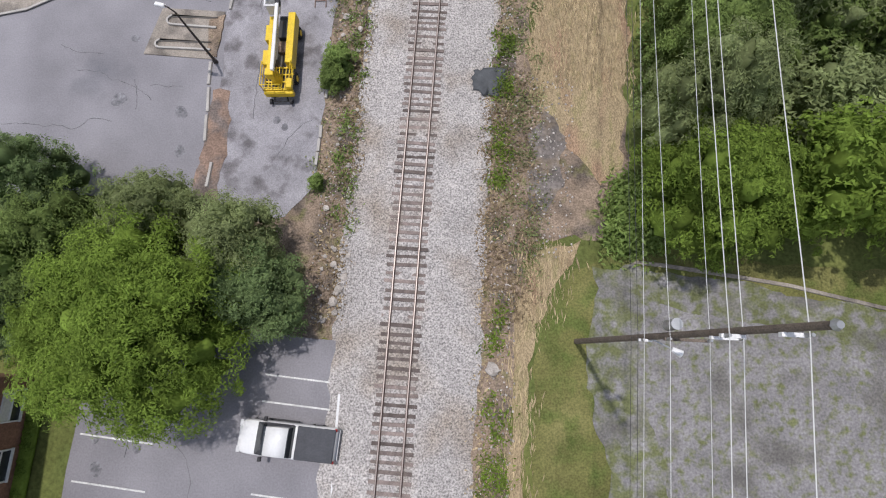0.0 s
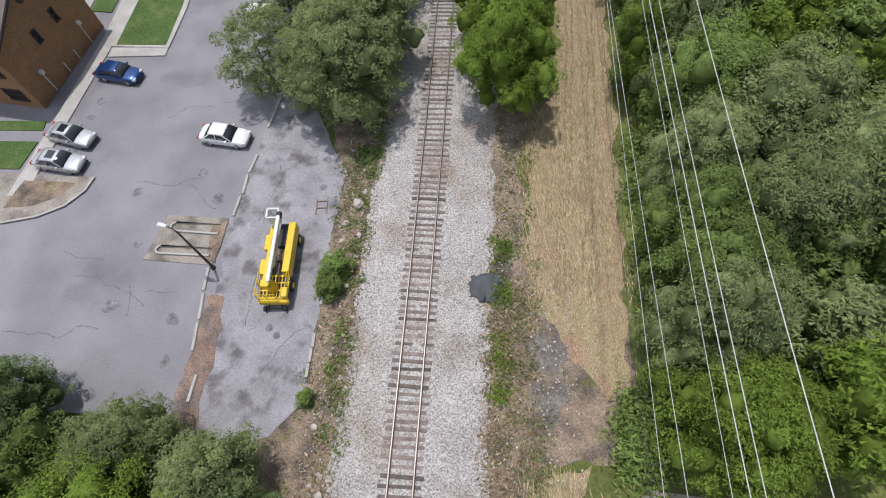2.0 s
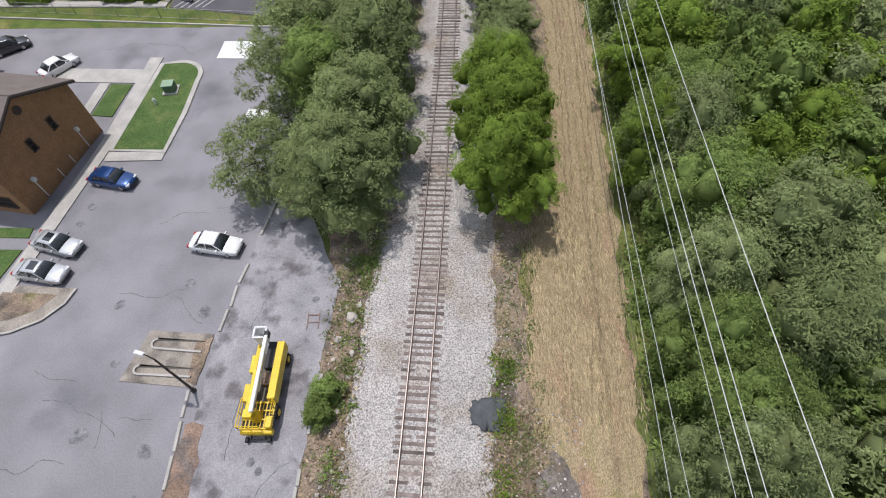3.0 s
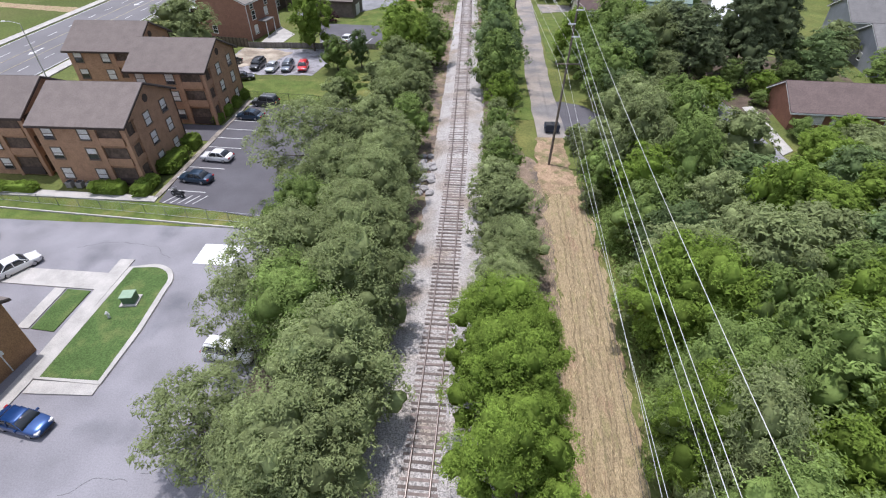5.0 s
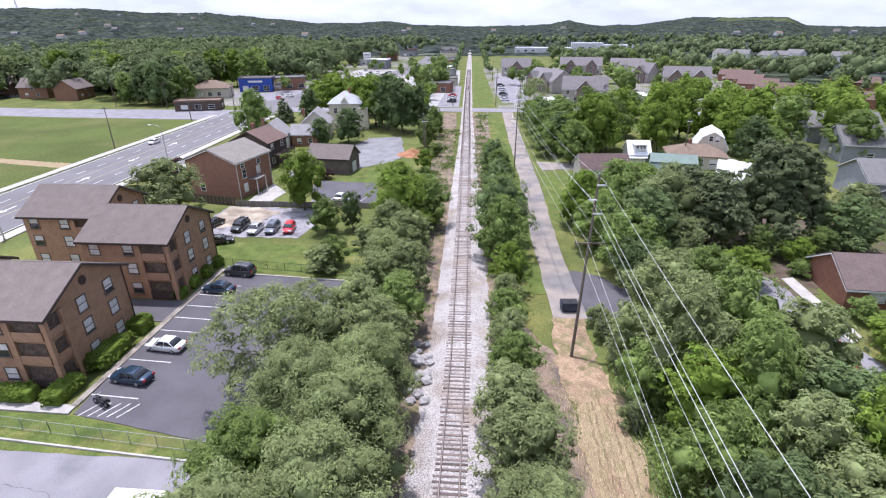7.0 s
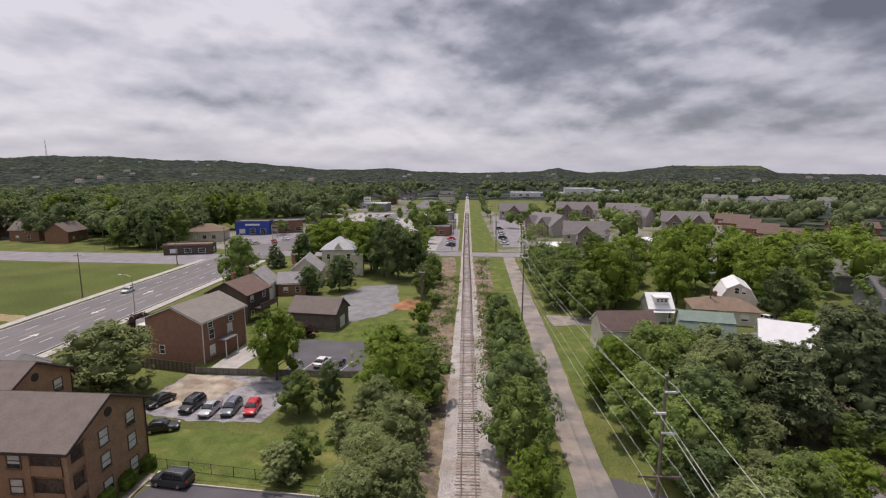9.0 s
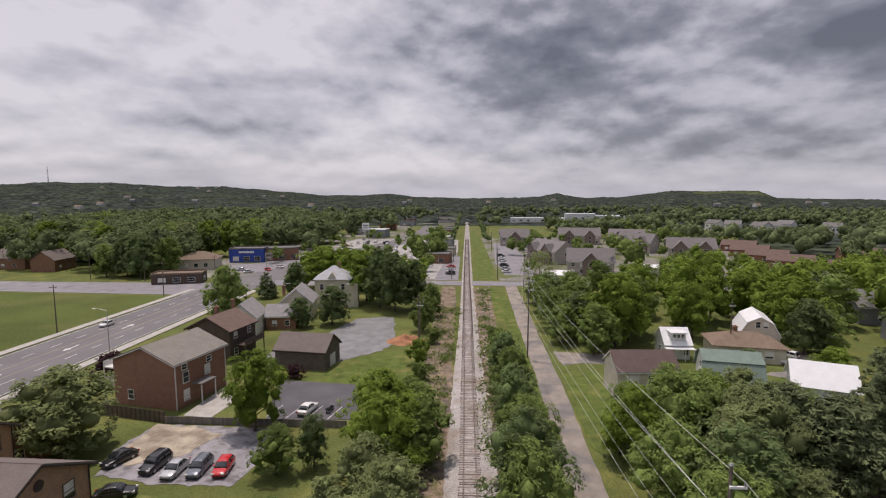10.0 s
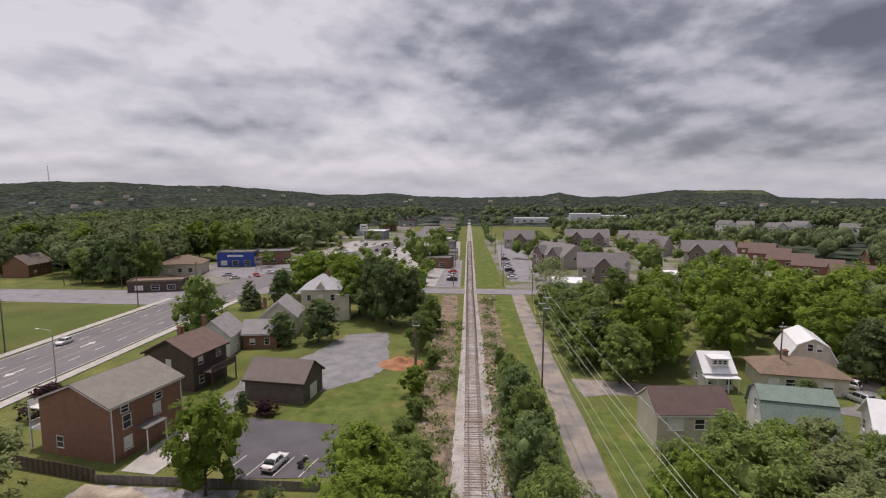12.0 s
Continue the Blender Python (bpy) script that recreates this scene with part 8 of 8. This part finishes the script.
def mesh_fence(pts, h, label, spacing=2.6, material=GALV):
    F = thing("fence", pose(0, 0, GZ), label, "fence", "fences")
    posts, net = [], bmesh.new()
    rails = bmesh.new()
    pm = None
    for a, b in zip(pts, pts[1:]):
        d = math.dist(a, b)
        n = max(1, round(d / spacing))
        for k in range(n + 1):
            x, y = a[0] + (b[0] - a[0]) * k / n, a[1] + (b[1] - a[1]) * k / n
            if pm is None:
                bm = bmesh.new()
                cyl(bm, (0, 0, -0.1), (0, 0, h + 0.06), 0.035, n=7)
                ob = part("post", bm, material, F)
                pm = ob.data
            else:
                ob = new("post", pm)
                ob.parent = F
            ob.location = (x, y, 0)
        for z in (h, 0.08):
            cyl(rails, (*a, z), (*b, z), 0.022, n=5)
        m_ = int(d / 0.16)
        u = Vector(((b[0] - a[0]) / d, (b[1] - a[1]) / d, 0))
        for k in range(0, m_):
            for s in (-1, 1):
                x0 = k * 0.16
                x1 = x0 + s * h * 0.9
                if 0 <= x1 <= d:
                    p, q = Vector((*a, 0.05)) + u * x0, Vector((*a, h)) + u * x1
                    w = Vector((0, 0, 0.006))
                    net.faces.new([net.verts.new(p - w), net.verts.new(p + w), net.verts.new(q + w), net.verts.new(q - w)])
    part("rail", rails, material, F)
    part("netting", net, material, F)


mesh_fence([(-60, 69.0), (-48, 68.0), (-37, 67.0), (-22, 65.7)], 1.25, "galvanised chain-link fence along a grass strip")
mesh_fence([(-38.5, 99.8), (-28, 98.6), (-15.6, 97.2)], 1.2, "dark chain-link fence on a lawn", material=BLACK_PLASTIC)
F = thing("board_fence", pose(0, 0, GZ), "brown board fence beside a brick house", "fence", "fences")
for k in range(46):
    add_box(F, "board", (-59.6 + k * 0.274, 127.4 - k * 0.052, 0.85), (0.25, 0.05, 1.7), POLE_WOOD if k % 3 else SIDING_BROWN)
F = thing("board_fence", pose(0, 0, GZ), "low grey board fence along a lot", "fence", "fences")
for k in range(88):
    add_box(F, "board", (-47.0 + k * 0.3, 124.9 + k * 0.002, 0.55), (0.28, 0.05, 1.1), mat("grey fence board", (0.20, 0.185, 0.17), scale=2, var=0.15, fine=12, fvar=0.2, rnd=0.2))

# ---- small things ----
T = thing("transformer_box", pose(-30.8, 53.3, GZ + 0.2, 0, 0, 8), "green steel transformer box on a concrete pad", "transformer box")
add_box(T, "pad", (0, 0, 0.05), (1.5, 1.5, 0.12), CONCRETE)
add_box(T, "cabinet", (0, 0, 0.5), (1.1, 1.0, 0.8), mat("green cabinet paint", (0.10, 0.17, 0.10), rough=0.5, scale=2, var=0.1, fine=9, fvar=0.05), bev=0.04)
add_box(T, "lid", (0, -0.05, 0.93), (1.16, 1.1, 0.08), mat("pale green lid", (0.26, 0.36, 0.25), rough=0.5, scale=2, var=0.1, fine=9, fvar=0.05), bev=0.02)
H = thing("hydrant", pose(-31.6, 51.2, GZ + 0.2), "small white hydrant on grass", "hydrant")
bm = bmesh.new()
cyl(bm, (0, 0, 0), (0, 0, 0.6), 0.11, n=10)
cyl(bm, (0, 0, 0.6), (0, 0, 0.75), 0.13, 0.04, 10)
cyl(bm, (-0.2, 0, 0.45), (0.2, 0, 0.45), 0.06, n=8)
part("barrel", bm, WHITE_PAINT, H)
# tarpaulin over the bank
bm = bmesh.new()
bmesh.ops.create_grid(bm, x_segments=12, y_segments=10, size=1)
for v in bm.verts:
    x, y = v.co.x, v.co.y
    v.co = Vector((x * (1.05 + 0.25 * noise.noise((y * 2, 1, 0))) + (0.25 if x > 0 else 0) * y, y * (1.05 - 0.28 * (x < -0.4)) + 0.2 * noise.noise((x * 2, 3, 0)), 0.12 + 0.10 * noise.noise((x * 2.2, y * 2.2, 0)) - 0.05 * x))
bmesh.ops.solidify(bm, geom=bm.faces[:], thickness=0.02)
ob = part("tarpaulin", bm, TARP, smooth=True)
ob.location = (1.15, 21.3, -0.38)
tagged(ob, "crumpled dark grey tarpaulin on the ballast bank", "tarpaulin")


def rock(x, y, r, material=ROCK, z=-0.42, label="pale broken concrete rock beside the ballast", group="rubble rocks"):
    bm = bmesh.new()
    bmesh.ops.create_icosphere(bm, subdivisions=2, radius=r)
    q = random.Random(int(x * 91 + y * 37))
    for v in bm.verts:
        v.co *= 1 + 0.5 * noise.noise(v.co * (1.6 / r) + Vector((x, y, 0)))
        v.co.z *= 0.55
    ob = part("rock", bm, material)
    ob.matrix_world = pose(x, y, z + r * 0.3, 0, 0, q.uniform(0, 360))
    tagged(ob, label, "rock", group)


rr = random.Random(8)
for x, y, r in [(-7.9, 6.4, 0.28), (-7.6, 7.2, 0.22), (-8.2, 5.6, 0.3), (-8.0, 4.9, 0.2), (-8.4, 8.0, 0.22), (-7.5, 8.6, 0.2), (2.0, 1.9, 0.42), (-8.5, 27.9, 0.4), (-8.1, 29.0, 0.22), (-9.2, 26.2, 0.25)]:
    rock(x, y, r)
for k in range(44):
    rock(rr.uniform(-9.6, -6.6), rr.uniform(4, 34), rr.uniform(0.07, 0.2))
for k in range(60):
    rock(rr.uniform(-2.6, 1.6), rr.uniform(125, 234), rr.uniform(0.15, 0.45), ROCK, -0.45, "pale rubble beside the distant track")
for k in range(22):
    rock(rr.uniform(-7.6, -5.6), rr.uniform(72.5, 82), rr.uniform(0.3, 0.75), mat("grey boulder", (0.36, 0.345, 0.34), scale=2, var=0.2, fine=8, fvar=0.2), -0.42, "grey boulder beside the track")
# dirt pile
bm = bmesh.new()
bmesh.ops.create_grid(bm, x_segments=24, y_segments=24, size=1)
for v in bm.verts:
    d = math.hypot(v.co.x, v.co.y)
    v.co = Vector((v.co.x * 5, v.co.y * 3.8, max(0, 1 - d) * (1.5 + 1.4 * noise.noise((v.co.x * 3, v.co.y * 3, 2))) - 0.1))
ob = part("dirt_mound", bm, CLAY, smooth=True)
ob.location = (-18.2, 167.5, GZ)
tagged(ob, "mound of orange-brown dirt", "dirt mound")
# low broken retaining wall between drive and ballast
Wl = thing("retaining_wall", pose(0, 0, GZ), "low broken concrete edging beside the drive", "wall")
for k in range(9):
    y = 15.2 + k * 1.0
    if k in (3, 4):
        continue
    add_box(Wl, "block", (-10.25 + 0.04 * k, y, 0.1), (0.22, 0.95, 0.22), CONCRETE, rr.uniform(-3, 3), (0.9, 0.98), 0.02)
# wooden pallet frame on the drive
Pl = thing("metal_frame", pose(-11.25, 27.6, GZ + 0.06, 0, 0, 4), "small rusty metal frame lying on asphalt", "frame")
for c, s in (((-0.4, 0, 0.04), (0.06, 1.3, 0.06)), ((0.4, 0, 0.04), (0.06, 1.3, 0.06)), ((0, -0.1, 0.05), (0.8, 0.06, 0.06)), ((0, 0.5, 0.05), (0.8, 0.06, 0.06))):
    add_box(Pl, "bar", c, s, RAIL)
# air conditioners before the apartments
for k in range(4):
    A = thing("air_conditioner", pose(-45.2 - k * 1.3, 71.9, GZ + 0.02), "grey air conditioning unit on gravel", "air conditioner", "air conditioners")
    add_box(A, "case", (0, 0, 0.38), (0.75, 0.75, 0.75), mat("beige unit case", (0.28, 0.27, 0.25), scale=2, var=0.1, fine=9, fvar=0.1), bev=0.03)
    bm = bmesh.new()
    cyl(bm, (0, 0, 0.755), (0, 0, 0.79), 0.3, n=16)
    part("fan_grille", bm, BLACK_PLASTIC, A)

# patio umbrellas and a car by the red brick house


def patio_umbrella(x, y, label):
    U = thing("patio_umbrella", pose(x, y, GZ), label, "umbrella", "red patio umbrellas")
    bm = bmesh.new()
    cyl(bm, (0, 0, 0), (0, 0, 2.35), 0.025, n=6)
    part("pole", bm, GALV, U)
    bm = bmesh.new()
    cyl(bm, (0, 0, 0), (0, 0, 0.12), 0.25, 0.2, 12)
    part("base", bm, CONCRETE, U)
    bm = bmesh.new()
    r = bmesh.ops.create_cone(bm, cap_ends=False, segments=8, radius1=1.15, radius2=0.03, depth=0.5)["verts"]
    bmesh.ops.translate(bm, vec=(0, 0, 2.15), verts=r)
    bmesh.ops.solidify(bm, geom=bm.faces[:], thickness=0.02)
    part("canopy", bm, mat("red canvas", (0.55, 0.05, 0.03), scale=2, var=0.1, fine=12, fvar=0.05), U)


patio_umbrella(34.4, 78.9, "red patio umbrella beside a path")
patio_umbrella(32.0, 79.5, "red patio umbrella among bushes")
patio_umbrella(27.0, 96.0, "red patio umbrella among trees")
car(pose(36.2, 86.0, GZ + 0.06, 0, 0, 112), "sedan", "black", "black car on a driveway beside a path")

# ---- weeds and tufts ----


def tufts(name, places, leaves, label, seed, blade=0.22, per=34, spread=0.4, h=0.35, lying=False):
    rng = np.random.default_rng(seed)
    vs, fs, n = [], [], 0
    for x, y in places:
        k = int(per * rng.uniform(0.5, 1.5))
        p = np.stack([rng.normal(x, spread, k), rng.normal(y, spread, k), np.abs(rng.normal(0, h * 0.6, k)) + GZ + 0.06], axis=1)
        nrm = rand_dirs(rng, k) * 0.8 + np.array((0, 0, 0.7))
        nrm /= np.linalg.norm(nrm, axis=1)[:, None]
        t = np.cross(nrm, rand_dirs(rng, k))
        t /= np.linalg.norm(t, axis=1)[:, None]
        if lying:
            t = np.array((0, 1, 0.0)) + rand_dirs(rng, k) * 0.3
            t /= np.linalg.norm(t, axis=1)[:, None]
        b = np.cross(nrm, t)
        s = (blade * rng.uniform(0.5, 1.4, k))[:, None]
        v = np.empty((k * 4, 3))
        e = 0.1 if lying else 0.35
        v[0::4], v[1::4], v[2::4], v[3::4] = p - t * s, p + b * s * e, p + t * s, p - b * s * e
        vs.append(v)
        fs += (np.arange(k * 4).reshape(-1, 4) + n).tolist()
        n += k * 4
    tagged(raw(name, np.concatenate(vs).tolist(), fs, leaves), label, "weeds", "", "stuff")


def along(n, x0, x1, y0, y1, seed):
    q = random.Random(seed)
    return [(q.uniform(x0, x1), q.uniform(y0, y1)) for _ in range(n)]


tufts("weeds", along(24, 1.7, 2.9, -8, 0.5, 1) + along(6, 1.7, 2.6, 3, 6, 2) + along(13, 1.6, 2.6, 13.8, 18.5, 3) + along(15, 1.6, 2.8, 20, 25.5, 4), LEAVES["bright"], "bright green weeds beside the ballast", 1, 0.13, 60, 0.35, 0.2)
tufts("weeds", along(44, -8.8, -7.4, 10, 34, 5) + along(20, -8.6, -7.0, 30, 40, 6), LEAVES["green"], "green weeds among rubble beside the ballast", 2, 0.13, 50, 0.35, 0.25)
tufts("weeds", along(60, 2.0, 4.4, 8, 36, 7), LEAVES["olive"], "grey-green weeds beside the ballast", 3, 0.12, 40, 0.4, 0.15)
tufts("weeds", along(160, -14, -7.5, 112, 200, 8) + along(120, -2, 1.5, 120, 230, 9), LEAVES["green"], "green weeds along the far track", 4, 0.3, 26, 0.7, 0.6)
STRAW_BLADE = mat("straw blades", (0.38, 0.30, 0.18), scale=1.5, var=0.2, fine=9, fvar=0.1, bump=0, island=0.35)
tufts("dry_grass", along(900, 4.4, 10.6, 21, 40, 10) + along(500, 7.0, 12.0, 40, 76, 11) + along(60, 3.2, 4.2, -10, 5, 12) + along(60, 3.4, 6.6, 5, 10, 13), STRAW_BLADE, "dry straw lying on the ground", 5, 0.28, 16, 0.5, 0.03, True)
tufts("dry_grass", along(240, 0.8, 4.6, 5, 22, 14) + along(160, -9.5, -6.8, 4, 34, 15), mat("brown dead stems", (0.22, 0.165, 0.10), scale=1.5, var=0.2, fine=9, fvar=0.1, bump=0, island=0.35), "brown dead stems and litter", 6, 0.15, 14, 0.45, 0.08)
tufts("weeds", along(160, 9.8, 12, 10, 14, 16) + along(120, 12.0, 14.4, 14, 34, 17) + along(160, 13.4, 15.4, 34, 80, 18), LEAVES["green"], "undergrowth along the edge of the wood", 7, 0.2, 50, 0.6, 0.9)


def loose_stones(places, seed):
    rng = np.random.default_rng(seed)
    iv, jf = ICO1
    vs, fs, n = [], [], 0
    for x, y in places:
        r = rng.uniform(0.035, 0.085)
        w = iv * r * rng.uniform(0.7, 1.3, (len(iv), 1)) * np.array((1, 1, 0.6))
        rel = x - track_x(y)
        z = GZ + 0.06 if abs(rel) > 4.4 else -0.16 - (abs(rel) - 2.6) * 0.15
        vs.append(w + np.array((x, y, max(z, GZ + 0.05) + r * 0.3)))
        fs += [[q + n for q in g] for g in jf]
        n += len(iv)
    tagged(raw("loose_stone", np.concatenate(vs).tolist(), fs, mat("scattered stone", (0.36, 0.33, 0.30), scale=2, var=0.2, fine=9, fvar=0.2, island=0.45)), "loose pale stones strewn beside the ballast", "stones", "", "stuff")


loose_stones(along(900, 0.6, 3.4, -12, 36, 61) + along(900, -9.8, -7.0, 4, 44, 62) + along(260, 4.0, 7.0, 9, 22, 63) + along(500, 0.2, 3.0, 36, 90, 64), 65)
tufts("dry_grass", along(120, 0.9, 2.6, -12, 34, 66) + along(90, -9.8, -7.4, 4, 40, 67), STRAW_BLADE, "dry straw among stones", 8, 0.16, 12, 0.35, 0.04)
tufts("weeds", along(50, 3.0, 5.2, 6, 24, 68) + along(60, -10.4, -8.6, 12, 36, 69), LEAVES["olive"], "grey-green weeds in dirt", 9, 0.10, 26, 0.3, 0.12)

# ---- the track: rails, then ties one by one ----
TR = thing("railway_track", pose(0, 0, 0), "single railway track with steel rails on dark wooden ties", "railway track")


def rail(side, prof_pts, name, material, parent, label=""):
    bm = bmesh.new()
    rings = []
    y = -45.0
    while y <= 900:
        slope = (track_x(y + 1) - track_x(y - 1)) / 2
        cx = track_x(y) + side * 0.75
        rings.append([bm.verts.new((cx + a, y - a * slope, b)) for a, b in prof_pts])
        y += 2.5 if y < 260 else 10
    k = len(prof_pts)
    for u, v in zip(rings, rings[1:]):
        for i in range(k):
            bm.faces.new((u[i], u[(i + 1) % k], v[(i + 1) % k], v[i]))
    return part(name, bm, material, parent, label)


for s in (-1, 1):
    o = rail(s, [(-0.075, 0.0), (0.075, 0.0), (0.075, 0.02), (0.012, 0.05), (0.012, 0.125), (0.037, 0.135), (0.037, 0.165), (-0.037, 0.165), (-0.037, 0.135), (-0.012, 0.125), (-0.012, 0.05), (-0.075, 0.02)], "rail", RAIL, TR)
    rail(s, [(-0.033, 0.166), (0.033, 0.166), (0.028, 0.174), (-0.028, 0.174)], "railhead", RAIL_TOP, o, "worn bright running surface")
tie_rnd = random.Random(6)
tie_bm = bmesh.new()
box(tie_bm, (0, 0, -0.08), (2.55, 0.23, 0.17))
bevel(tie_bm, 0.015)
tie_me = bpy.data.meshes.new("tie")
tie_bm.to_mesh(tie_me)
tie_bm.free()
tie_me.materials.append(TIE)
y, count = -14.0, 0
while y < 150 and count < 300:
    o = new("tie", tie_me)
    o.parent = TR
    o.matrix_local = pose(track_x(y) + tie_rnd.uniform(-0.09, 0.09), y + tie_rnd.uniform(-0.05, 0.05), tie_rnd.choice((0.0, -0.02, -0.035, -0.05, -0.058, -0.064) if y < 80 else (-0.03, -0.045, -0.052, -0.058, -0.064, -0.07)), 0, 0, tie_rnd.uniform(-1.6, 1.6) - math.degrees(math.atan((track_x(y + 1) - track_x(y - 1)) / 2)))
    y += 0.53 + tie_rnd.uniform(-0.06, 0.06)
    count += 1
bm = bmesh.new()
while y < 420:
    box(bm, (track_x(y), y, -0.08 - tie_rnd.choice((0.045, 0.052, 0.058, 0.064, 0.07))), (2.5, 0.23, 0.17))
    y += 0.56
y2 = -45.0
while y2 < -14.3:
    box(bm, (track_x(y2), y2, -0.08), (2.5, 0.24, 0.17))
    y2 += 0.56
o = part("far_ties", bm, TIE, TR)
o["kind"] = "stuff"
